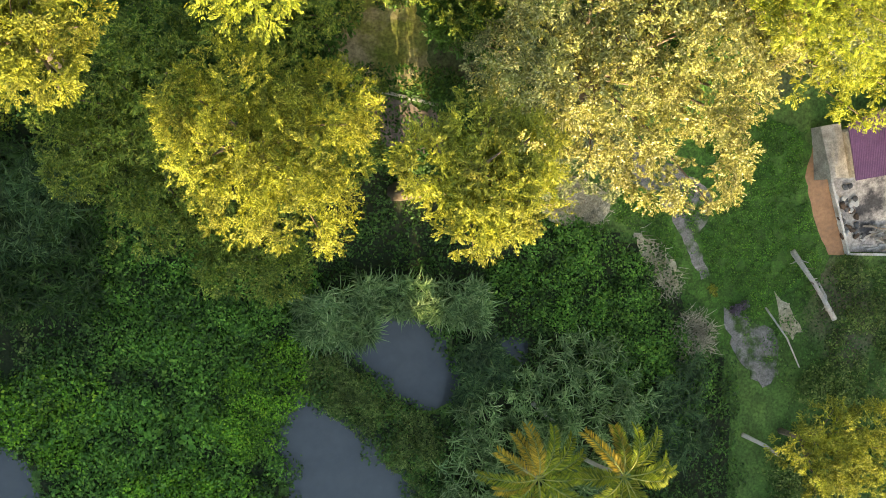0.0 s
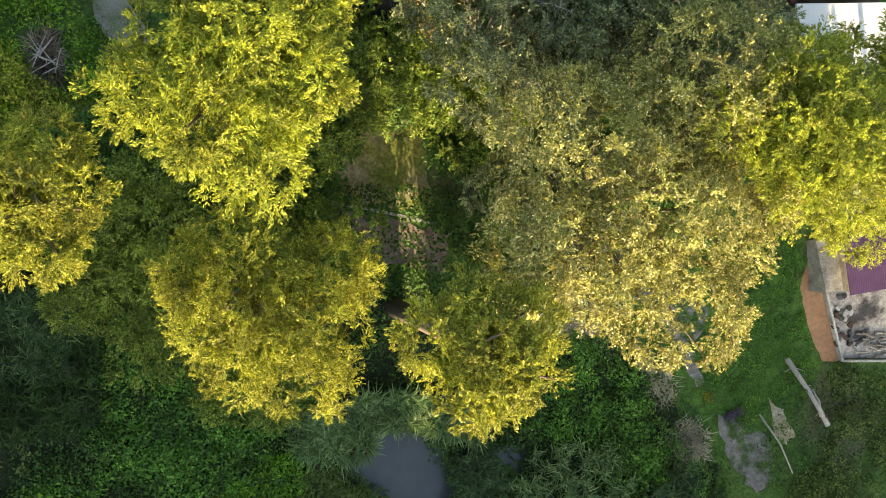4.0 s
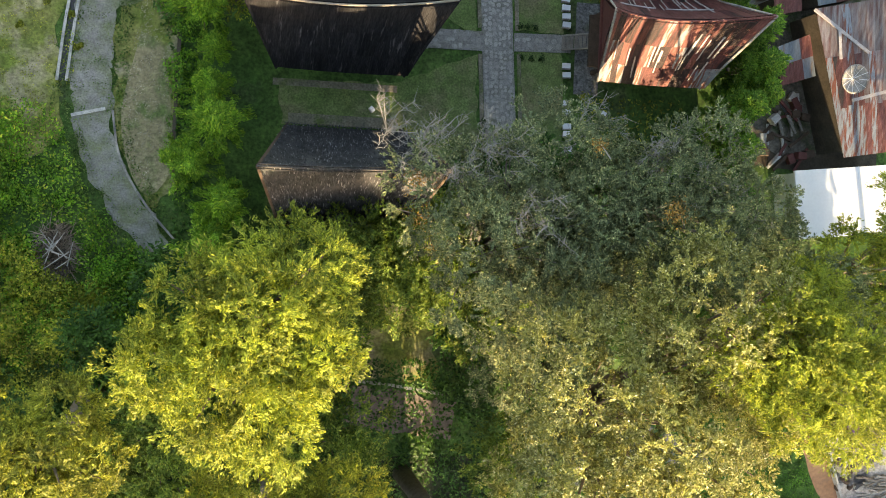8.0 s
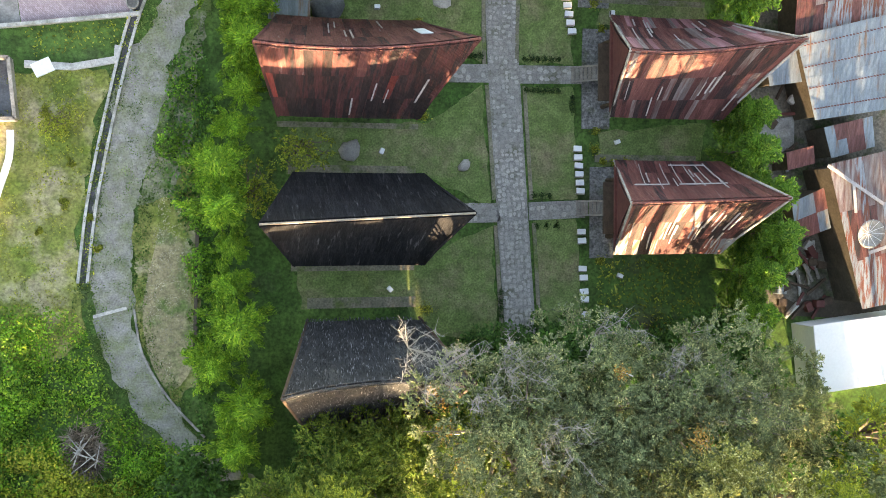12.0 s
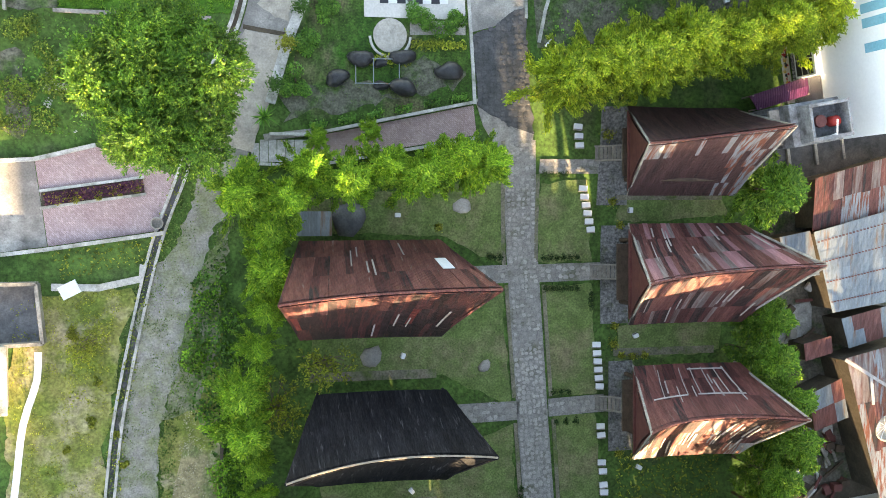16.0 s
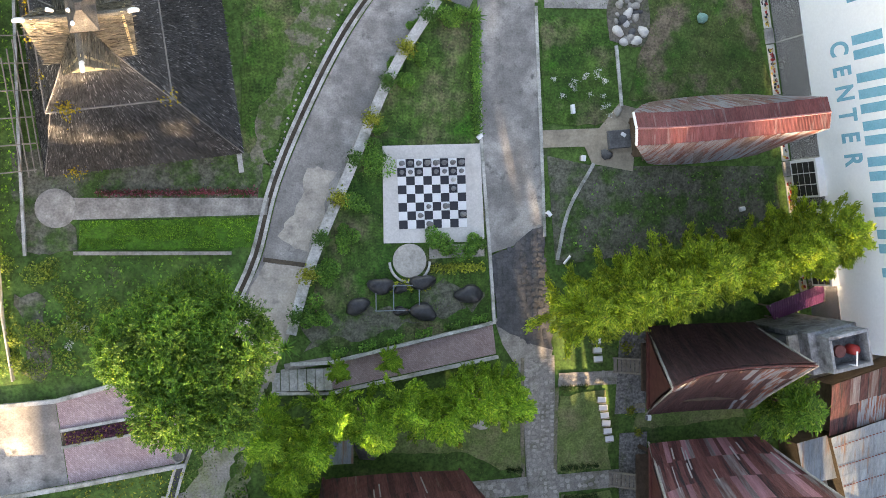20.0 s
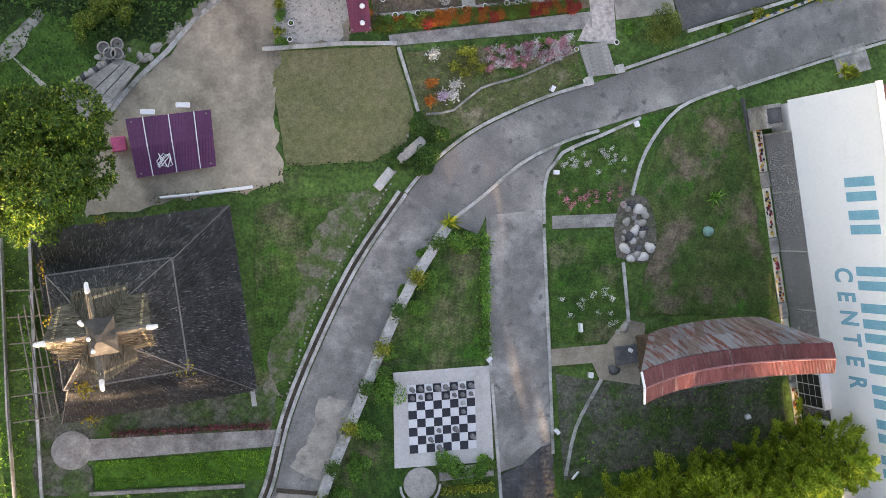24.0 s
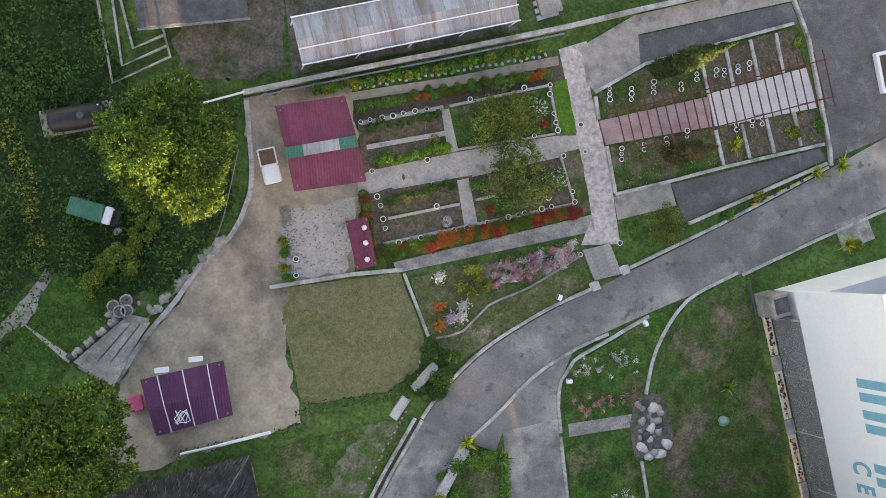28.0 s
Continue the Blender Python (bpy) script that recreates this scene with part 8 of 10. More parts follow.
ground_patch("terrace", [(32.7, 109.4), (41.5, 111.0), (42.3, 107.7), (33.1, 106.7)], M_slab, "pale slab terrace under pergola", "terrace", .13)
t = thing("pergola", "rusty red steel pergola over garden path", "pergola", 32.5, 108.2, H(32.5, 108.2), 9.5)
for y in (-1.5, 1.5):
    part("beam", G().box(-8.6, y - .05, 2.35, 9.8, y + .05, 2.5), M_rust_iron, t)
    for x in (-8.3, -4.2, -.1, 4.0, 8.1, 9.6):
        part("post", G().tube([(x, y, -.3), (x, y, 2.4)], .05), M_rust_iron, t)
for k in range(24):
    x = -8.4 + .78 * k
    part("rafter", G().box(x - .03, -2.3, 2.5, x + .03, 2.3, 2.6), M_rust_iron, t)
for a, b in (((32.3, 112.5), (32.7, 109.5)), ((34.5, 113.0), (34.9, 109.9)), ((36.7, 113.5), (37.2, 110.3)), ((39.0, 113.9), (39.4, 110.7)), ((33.1, 106.5), (33.6, 103.5)), ((35.4, 106.8), (35.9, 104.0)), ((37.6, 107.1), (38.1, 104.3)), ((40.1, 107.5), (40.5, 104.7))):
    solid("bed_divider", strip([a, b], .26, -.1, .25, curved=False), M_kerb, "pale wall dividing pergola beds", "wall", kind="structure")
for ln in ([(24.2, 102.1), (29.1, 102.8), (33.5, 103.5), (42.6, 104.7)], [(23.2, 110.1), (27.6, 112.1), (40.6, 114.6)], [(40.7, 116.8), (41.9, 113.2), (43.1, 104.2), (43.1, 102.9)], [(30.2, 99.3), (42.7, 103.1)], [(24.2, 102.2), (23.8, 105.9)], [(23.3, 108.0), (23.2, 109.8)]):
    solid("bed_wall", strip(ln, .25, -.2, .35, curved=False), M_kerb, "pale low wall around pergola beds", "wall", kind="structure")
for k, (x, y) in enumerate(((24.4, 109.9), (26.2, 109.8), (28.1, 110.2), (31.8, 110.6), (33.5, 110.8), (34.2, 110.8), (35.4, 111.0), (36.4, 111.2), (30.4, 109.9), (25.0, 105.2), (26.9, 105.4), (28.8, 105.7), (30.6, 106.2), (34.9, 106.4), (36.3, 106.6), (37.2, 106.7))):
    for j in range(3 if k in (0, 1, 2, 9) else 2):
        pot(x - .04 * j, y + .42 - .42 * j, k + j)
def cypress(x, y, h, r, seed, leaf, label):
    """A slender column of dense sprays."""
    rng = np.random.default_rng(seed)
    n = int(h * 900)
    z = h * rng.uniform(.04, 1, n)
    rad = r * np.minimum(1, (h - z) / h * 2.2 + .05) * (.75 + .25 * np.sin(z * 3.1 + seed)) * rng.uniform(.6, 1.1, n)
    a = rng.uniform(0, 6.283, n)
    d = np.c_[np.cos(a), np.sin(a), np.full(n, .35)]
    t = thing("cypress", label, "tree", x, y, H(x, y), 0, "cypresses")
    part("trunk", G().tube([(0, 0, -.3), (.05, 0, h * .5), (0, .05, h * .95)], .14, .03, 7), M_bark, t)
    part("crown", leaves(rng, np.c_[d[:, :2] * rad[:, None], z], unit(d), .24, "crown", leaf, -.3, .35, .2), None, t)


cypress(28.5, 111.5, 12.8, .85, 55, leafmat("dark cypress sprays", (.025, .065, .012), (.075, .12, .025), (.11, .15, .04)), "tall slender dark green cypress")
cypress(29.1, 104.9, 8.0, .8, 56, leafmat("browning cypress sprays", (.07, .075, .025), (.15, .13, .045), (.19, .15, .07)), "tall slender browning cypress")
for k, (x, y) in enumerate([(41.0, 113.0), (42.1, 106.3), (40.0, 105.9), (25.4, 99.6), (36.4, 101.0), (33.6, 99.6), (44.8, 96.2)]):
    bush("shrub", "small green shrub in bed", x, y, .55, L_shrub if k % 2 else L_gold, 2400 + k, .2, 500, "bed shrubs")
for k in range(9):
    solid("kerb_block", G().box(-.14, -.1, -.1, .14, .1, .26, .02), cols[3] if k % 2 == 0 else M_darkstone, "yellow and dark painted kerb block", "kerb block", (36.0 + .62 * k, 100.3 + .22 * k, H(38, 101) + .02), 18, "painted kerb blocks")
t = thing("planter_box", "white square concrete planter in parking area", "planter", 49.2, 110.3, H(49.2, 110.3), 8)
part("frame", G().box(-1.3, -1.7, -.1, 1.3, 1.7, .5, .06), M_white, t)
part("soil", G().box(-1.0, -1.4, .45, 1.0, 1.4, .53), M_soil, t)
ground_patch("plaza", [(43.0, 98.0), (46.0, 98.8), (46.6, 96.6), (43.6, 95.8)], M_conc, "concrete slabs beside road", "pavement", .1)

# ---- north wall, greenhouse, beds ----
solid("boundary_wall", strip([(-3.5, 111.9), (4.4, 112.9), (12.2, 113.9), (21.2, 115.2), (27, 116.2), (41, 118.4)], .35, -.2, .8, curved=False), M_kerb, "long pale boundary wall", "wall", kind="structure")
solid("boundary_pipe", strip([(-3.5, 111.4), (4.4, 112.4), (12.2, 113.4), (21.0, 114.7)], .12, .5, .62, curved=False), M_zinc, "grey pipe along boundary wall", "pipe", kind="structure")
for k in range(26):
    r = random.Random(2560 + k)
    x = 1.6 + .7 * k + r.uniform(-.2, .2)
    y = 111.8 + (x - 2.9) * .11 + r.uniform(-.15, .15)
    ob = solid("wall_plant", ball(2560 + k, .38, 120, .26, (L_shrub, L_bright, L_vivid)[k % 3], 1.1), None, "leafy bright green plant along boundary wall", "plant", (x, y, H(x, y)), 0, "plants along wall")
    ob.scale = (r.uniform(.55, 1.2),) * 3
for k in range(30):
    rng = random.Random(2600 + k)
    x = 5 + .5 * k
    put_stone(x, 111.65 + (x - 5) * .104 + rng.uniform(-.1, .1), .16, M_kerb, "pale edging stone along wall bed", "edging_stone", 2600 + k, .7, "wall edging stones")
t = thing("greenhouse", "long greenhouse with milky plastic sheet roof", "greenhouse", 8.6, 116.0, H(8.6, 116), 8.3)
for k in range(15):
    x = -8.2 + 1.09 * k
    for y0, y1, z0, z1 in ((-1.7, 0, 2.5, 3.0), (0, 1.7, 3.0, 2.5)):
        part("roof_panel", quad_sheet(Vector((x, y0, z0)), Vector((x + 1.07, y0, z0)), Vector((x + 1.07, y1, z1)), Vector((x, y1, z1)), .03), M_clear, t)
    part("frame_bar", G().box(x - .03, -1.75, 2.42, x + .03, 1.75, 2.5), M_white, t)
for y in (-1.7, -.6, 1.7):
    part("purlin", G().box(-8.3, y - .04, 2.58 + (.25 if abs(y) < 1 else 0), 8.2, y + .04, 2.66 + (.25 if abs(y) < 1 else 0)), M_white, t)
for x in (-8.1, -4, 0, 4, 8):
    for y in (-1.65, 1.65):
        part("post", G().tube([(x, y, -.2), (x, y, 2.5)], .05), M_white, t)
part("bench_row", G().box(-7.8, -1.2, 0, 7.8, 1.2, .8), M_soil, t)
ground_patch("dark_bed", [(0.2, 112.9), (17.5, 115.2), (17.0, 122), (.2, 122)], M_earth, "dark soil around greenhouse", "soil", .06)
t = thing("north_building", "dark roofed building with blue-grey edge", "building", -6.6, 119.4, H(-6.6, 119.4), 3)
part("wall", G().box(-3.4, -2.2, -.3, 3.4, 3, 2.6), M_conc, t)
part("roof", G().box(-3.8, -2.7, 2.6, 3.8, 3.4, 2.85, .04), M_darkstone, t)
part("gutter", G().box(-3.9, -2.85, 2.55, 3.9, -2.7, 2.75), M_zinc, t)
for ln in ([(-13.3, 121), (-12.7, 113.4), (-8.4, 114.9), (-9.4, 121)], [(-11.8, 121), (-11.0, 115.8), (-8.7, 116.5)], [(-12.2, 121), (-11.9, 114.6), (-8.6, 115.7)]):
    solid("bed_wall", strip(ln, .18, -.1, .3, curved=False), M_kerb, "pale low wall of vegetable bed", "wall", kind="structure")
solid("white_pipe", G().tube([(-6.6, 111.2, H(-6, 111) + 1.2), (-3.4, 111.9, H(-3.4, 112) + .9)], .08), M_white, "white pipe across slope", "pipe")
solid("concrete_step", G().box(-.9, -.9, -.2, .9, .9, .5), M_conc, "concrete steps beside wall", "step", (20.0, 117.2, H(20, 117.2)), 12)
for k in range(5):
    solid("step", G().box(-.9, -.18, -.2, .9, .18, .18, .02), M_kerb, "pale step behind boundary wall", "step", (19.9 - .1 * k, 116.2 + .55 * k, H(20, 117)), 12, "north steps", "structure")

# lean-to between the museum and the village
t, o = sheet_roof("lean_to", "purple sheet lean-to beside museum", [(35.8, 61.0), (40.7, 62.6), (41.2, 61.3), (36.5, 59.9)], 2.6, .1, M_purple, 2, cols=5)
# ---- sheds on the east side ----
ground_patch("shed_yard", [(38.6, 29), (53, 30), (53, 58), (40.5, 55), (38.6, 46)], M_earth, "trodden grey earth between sheds", "yard", .06, rag=.3)
def mono(name, label, corners, z, rise, mats_, cols, rows, seed):
    """A sheet roof over rough walls; corners in plan order; rises from the first edge to the opposite one."""
    rng = random.Random(seed)
    P = [Vector((x, y, z + (rise if i in (0, 1) else 0))) for i, (x, y) in enumerate(corners)]
    c = sum(P, Vector()) / 4
    o = Vector((c.x, c.y, H(c.x, c.y)))
    t = thing(name, label, "shed", *o, 0, "tin sheds")
    q = [(p * .94 + c * .06) - o for p in P]
    part("wall", G().prism([(p.x, p.y) for p in q], -.2, z - o.z - .05), M_soil, t)
    for i in range(cols):
        for j in range(rows):
            u0, u1, v0, v1 = i / cols, (i + 1.03) / cols, j / rows, (j + 1.04) / rows
            f = lambda u, v: P[0].lerp(P[1], min(1.01, u)).lerp(P[3].lerp(P[2], min(1.01, u)), min(1.01, v)) - o + Vector((0, 0, .012 * ((i + j) % 3)))
            part("roof_sheet", quad_sheet(f(u0, v0), f(u1, v0), f(u1, v1), f(u0, v1)), rng.choice(mats_), t)
    return t


big_shed = mono("tin_shed", "large shed with blue-grey corrugated sheets", [(41.2, 50.4), (49.5, 52.5), (49.5, 45.0), (43.2, 44.0)], 2.5, .5, [M_zinc], 9, 4, 1)
mono("tin_shed", "long shed with dark red sheets", [(41.2, 54.6), (52, 57.5), (52, 52.9), (41.3, 50.5)], 2.6, .6, [M_rustdark, M_greyrust, M_rustdark, M_rust, M_peel], 13, 2, 2)
mono("tin_shed", "shed with rust and grey sheets", [(43.9, 40.4), (52, 42.2), (52, 29.8), (47.2, 29.0)], 3.0, .4, [M_peel, M_greyrust, M_rustdark, M_greyrust, M_peel, M_rust], 11, 3, 3)
mono("tin_shed", "small lean-to with grey sheets", [(41.4, 37.4), (44.2, 38.6), (45.0, 35.4), (42.0, 34.4)], 2.0, .2, [M_zinc, M_rust], 3, 2, 4)
mono("tin_shed", "small shed with rust-red sheets", [(44.2, 43.4), (48.5, 44.4), (48.9, 42.0), (45.0, 41.0)], 2.0, .2, [M_rust, M_zinc], 5, 2, 5)
mono("tin_shed", "small pale blue lean-to roof", [(38.6, 50.0), (41.2, 50.5), (42.2, 47.0), (39.4, 46.6)], 2.2, .2, [M_zinc], 3, 2, 6)
mono("tin_shed", "small lean-to with rusty roof sheets", [(41.2, 41.4), (43.6, 42.0), (43.8, 40.6), (41.4, 40.0)], 1.6, .1, [M_rust], 4, 1, 8)
for k in range(4):
    v = (k + .5) / 4
    a, b = Vector((41.2, 50.4, 3.0)).lerp(Vector((43.2, 44.0, 2.5)), v), Vector((49.5, 52.5, 3.0)).lerp(Vector((49.5, 45.0, 2.5)), v)
    o = big_shed.matrix_basis.translation
    for i in range(26):
        q = a.lerp(b, (i + .3) / 26) - o
        part("rust_patch", G().box(q.x, q.y - .05, q.z + .035, q.x + .19, q.y + .05, q.z + .05), M_rust, big_shed)
for a, b in (((43.7, 40.3), (48.8, 37.3)), ((46.0, 38.9), (46.3, 36.6)), ((47.4, 33.4), (50.8, 34.4))):
    solid("loose_board", G().beam((*a, 3.52), (*b, 3.4), .26, .06), M_pale, "long pale board lying on shed roof", "board", group="boards on shed roof")
t = thing("white_hall", "low hall with plain white roof", "building", 46.5, 25.2, H(46.5, 25.2), 6)
part("wall", G().box(-2.9, -2.5, -.2, 8, 2.6, 3.6), M_white, t)
part("roof", G().box(-3.2, -2.7, 3.6, 8.2, 2.8, 3.8, .05), mat("bright white sheet", (.86, .87, .88), (.82, .83, .84), .4, .5, .05, 5, grain=.04), t)
t = thing("satellite_dish", "large mesh satellite dish on shed roof", "satellite dish", 46.9, 35.0, 3.3)
prof = [(.06 + 1.1 * i / 6, .32 * (i / 6) ** 2) for i in range(7)]
mt = Matrix.Translation((0, 0, .9)) @ Matrix.Rotation(radians(12), 4, "X")
part("reflector", G().lathe(prof + [(r, z + .03) for r, z in prof[::-1]], 24, mt), M_conc, t, "pale mesh bowl", True)
for k in range(12):
    a = 2 * math.pi * k / 12
    part("rib", G().tube([mt @ Vector((r * math.cos(a), r * math.sin(a), z + .04)) for r, z in prof], .02, .02, 4), M_white, t)
part("feed", G().tube([mt @ Vector((0, 0, 0)), mt @ Vector((0, 0, .8))], .05), M_conc, t)
part("mast", G().tube([(0, 0, -.2), (0, 0, .9)], .07), M_conc, t)
ground_patch("work_yard", [(38.5, 53.5), (53, 57), (53, 27.5), (41.5, 28.2)], M_soil, "cluttered dark work yard", "yard", .05)
ground_patch("work_yard", [(39.8, 44.0), (43.4, 44.6), (43.4, 41.6), (40.4, 41.0)], M_conc, "grey concrete yard floor", "yard", .09)
for k in range(46):
    rng = random.Random(2800 + k)
    x, y = rng.uniform(41.8, 46.5), rng.uniform(28.6, 34.2)
    if k % 4 == 3:
        x, y = rng.uniform(40, 43.5), rng.uniform(40.6, 46.5)
    m = rng.choice((M_greywood, M_kerb, M_rust_iron, M_wood, M_zinc, M_wood))
    solid("plank" if k % 3 else "crate", G().box(-rng.uniform(.4, 1.4), -.12, 0, rng.uniform(.4, 1.2), .12, .12, .02) if k % 3 else G().box(-.4, -.3, 0, .4, .3, rng.uniform(.3, .7), .04), m, "weathered board lying in work yard" if k % 3 else "old crate in work yard", "clutter", (x, y, H(x, y) + .05 + .13 * (k % 5)), rng.uniform(0, 180), "work yard clutter")

# ---- building at the south-east ----
M_yard = mat("stained yard concrete", (.52, .48, .43), (.40, .37, .34), .5, .9, .4, 6.0, stain=(.07, .068, .07), stains=(.5, .6), sscale=.3, grain=.35, mid=.3)
t = thing("brick_yard", "small building with purple roof and open cluttered yard", "building", 52.4, 4.0, H(52.4, 4), 0)
o = t.matrix_basis.translation
def rel(x, y, z):
    return Vector((x, y, z)) - o
part("purple_roof", quad_sheet(rel(49.3, 9.4, 1.3), rel(60, 14.5, 2.2), rel(60, 7.0, 2.2), rel(50.4, 4.9, 1.1), .12), M_violet, t, "purple sheet roof")
part("wall", G().prism([tuple(rel(*q, 0))[:2] for q in ((49.8, 8.9), (60, 13.5), (60, 7.4), (50.8, 5.2))], -.3, 1.0 - o.z), M_conc, t)
part("slab", G().prism([tuple(rel(*q, 0))[:2] for q in ((47.6, 9.2), (49.4, 9.6), (50.4, 5.2), (48.8, 5.0))], -.2, .1 - o.z), M_conc, t, "grey concrete slab")
for nm, ln in (("side_wall", [(48.9, 7.4), (50.9, 3.8), (53.6, -1.1)]), ("front_wall", [(53.7, -1.15), (64, -1.0)])):
    g = strip(ln, .2, -.3, .55, curved=False)
    g.v = [tuple(Vector(q) - o) for q in g.v]
    part(nm, g, M_kerb, t, "thin pale low wall")
ground_patch("yard_floor", [(49.2, 7.2), (51.0, 3.9), (53.6, -.95), (64, -.85), (64, 8.4)], M_yard, "stained dark and pale concrete yard floor", "floor", .09)
for k in range(60):
    rng = random.Random(3000 + k)
    if k < 30:
        x, y = rng.uniform(55.0, 59), rng.uniform(-.6, 1.6)
        solid("firewood", G().tube([(-rng.uniform(.4, .9), 0, 0), (rng.uniform(.4, .9), 0, .03)], .1, .08, 6), M_greywood if k % 2 else M_palebark, "split firewood log in yard", "log", (x, y, H(x, y) + .15 + .1 * (k % 4)), rng.uniform(-25, 25), "firewood")
    else:
        y = rng.uniform(.2, 5.6)
        x = 53.4 - (y + 1) * .53 + rng.uniform(0, 2.2)
        solid("rubble_stone", stone(3000 + k, .34, .26, .22, 7, 3), (M_darkstone, M_kerb, M_wood)[k % 3], "rubble in walled yard", "stone", (x, y, H(x, y) + .12), rng.uniform(0, 180), "yard rubble")

# ---- trees ----
M_greybark = mat("grey bark", (.16, .15, .13), (.24, .225, .20), 3.0, .95, .6, 10.0)
big_a = tree_meshes(11, 10.0, 27, L_olive, 760, 190, .17, .5, .7, slim=.55, bare=30, open_=.62)
big_b = tree_meshes(12, 10.8, 28, L_glossy, 1150, 190, .155, .44, .7, bare=10, open_=.66)
mid_a = tree_meshes(21, 7.8, 17, L_bright, 440, 140, .23, .5, .72, slim=.34, open_=.58)
belt_a = tree_meshes(26, 6.5, 31.5, L_bright, 500, 230, .2, .52, .46, slim=.32, open_=.5)
belt_b = tree_meshes(27, 7.4, 25, L_gold, 480, 230, .19, .52, .5, slim=.32, open_=.5)
belt_c = tree_meshes(28, 4.3, 31, L_gold, 320, 230, .18, .42, .36, slim=.32, open_=.65)
mid_b = tree_meshes(22, 7.8, 16, L_gold, 440, 140, .23, .5, .72, slim=.34, open_=.58)
plant_tree("ficus_tree", "huge grey-green spreading tree with pale branches", big_a, 16.3, 21.4, .88, 0, "tree belt", M_greybark, sz=.85)
plant_tree("ficus_tree", "huge grey-green spreading tree with pale branches", big_a, 26.4, 22.6, .8, 140, "tree belt", M_greybark, sz=.86)
plant_tree("ficus_tree", "huge yellow-green tree with glossy leaves", big_b, 24.2, 11.1, 1.0, 95, "tree belt", sz=1.06)
plant_tree("broadleaf_tree", "large bright green round tree", belt_a, .2, 15.8, 1.0, 0, "tree belt")
plant_tree("broadleaf_tree", "large yellow-green tree over dark shade", belt_b, 2.2, 4.5, .85, 30, "tree belt", sz=1.08)
plant_tree("broadleaf_tree", "tall narrow yellow-green tree", belt_c, 13.4, 2.6, 1.02, 200, "tree belt")
plant_tree("broadleaf_tree", "bright yellow-green tree beside lane", belt_c, -9.8, 9.4, .98, 100, "tree belt", sz=.86)
plant_tree("broadleaf_tree", "bright green tree beside white roof", belt_a, 31.2, 15.0, .9, 250, "tree belt", sz=.98)
plant_tree("broadleaf_tree", "bright green tree beside white roof", mid_a, 42.5, 13.5, .8, 250, "tree belt", sz=1.15)
plant_tree("broadleaf_tree", "bright green tree beside white roof", mid_a, 50.5, 17.5, .85, 20, "tree belt", sz=1.3)
# out of view: added east of the belt to keep sun off the parking area
for x, y, r in ((61.5, 15.0, 70), (68.0, 13.0, 190), (75.0, 16.0, 300)):
    plant_tree("broadleaf_tree", "bright green tree at the end of the belt", mid_a, x, y, .95, r, "tree belt", sz=1.4)
plant_tree("broadleaf_tree", "yellow-leaved tree at pond edge", mid_b, 48.5, -16.8, .72, 160, "tree belt")
round_a = tree_meshes(31, 5.6, 11, L_deep, 900, 100, .19, .36, .85, open_=.82)
moss = tree_meshes(24, 7.2, 14, L_moss, 340, 110, .27, .55, .8, slim=.4, open_=.7)
# some fill the dim belt; those near the houses are hidden sun blockers
for x, y, q, r in ((-4.6, 7.6, .85, 0), (-2.6, 1.4, .72, 80), (-8.2, 4.8, .6, 150), (2.6, -1.2, .7, 220), (20.4, 4.4, .6, 20), (5.2, 6.4, .8, 250), (3.2, 14.6, .85, 60), (6.6, 18.6, .76, 130), (11.6, 20.4, .8, 170), (16.2, 19.0, .9, 40)):
    plant_tree("broadleaf_tree", "dense moss-green tree in the shade", moss, x, y, q, r, "tree belt")
plant_tree("garden_tree", "dense round tree with sunlit yellow top", round_a, -9.0, 107.8, .88, 90, sz=1.05)
plant_tree("garden_tree", "dense tree with shining yellow-green leaves", round_a, -17.4, 88.8, .95, 200, sz=1.15)


def feathery(seed, r, h, leaf, branches=64, per=210):
    """A conical tree of soft needle sprays along rising branches."""
    rng = np.random.default_rng(seed)
    z = h * (.12 + .88 * rng.uniform(0, 1, branches) ** .8)
    az = np.arange(branches) * 2.4 + rng.normal(0, .3, branches)
    reach = r * (1.08 - .85 * (z / h) ** 1.3) * rng.uniform(.7, 1.2, branches)
    d = np.c_[np.cos(az), np.sin(az), rng.uniform(.15, .7, branches)]
    i = np.repeat(np.arange(branches), per)
    t = np.sqrt(rng.uniform(.02, 1, len(i)))
    p = np.c_[np.zeros((len(i), 2)), z[i]] + d[i] * (reach[i] * t)[:, None] + rng.normal(0, 1, (len(i), 3)) * (.05 + .13 * (1 - t * .5))[:, None]
    p[:, 2] -= .25 * t * t
    along = unit(d[i] + rng.normal(0, .55, (len(i), 3)))
    up = unit(np.cross(np.cross(along, np.array((0, 0, 1.0))), along) + rng.normal(0, .3, (len(i), 3)))
    s = .25 * rng.uniform(.6, 1.4, len(i))
    g = G().tube([(0, 0, -.3), (.05, 0, h * .5), (0, .05, h * .97)], .13, .03, 7)
    for k in range(0, branches, 4):
        e = Vector((d[k] * reach[k] * .8)) + Vector((0, 0, z[k]))
        g.tube([(0, 0, z[k]), e.lerp(Vector((0, 0, z[k])), .5), e], .035, .01, 4)
    return g.mesh("trunk", True), fold(p, up, along, s, s * .3, "crown", leaf)


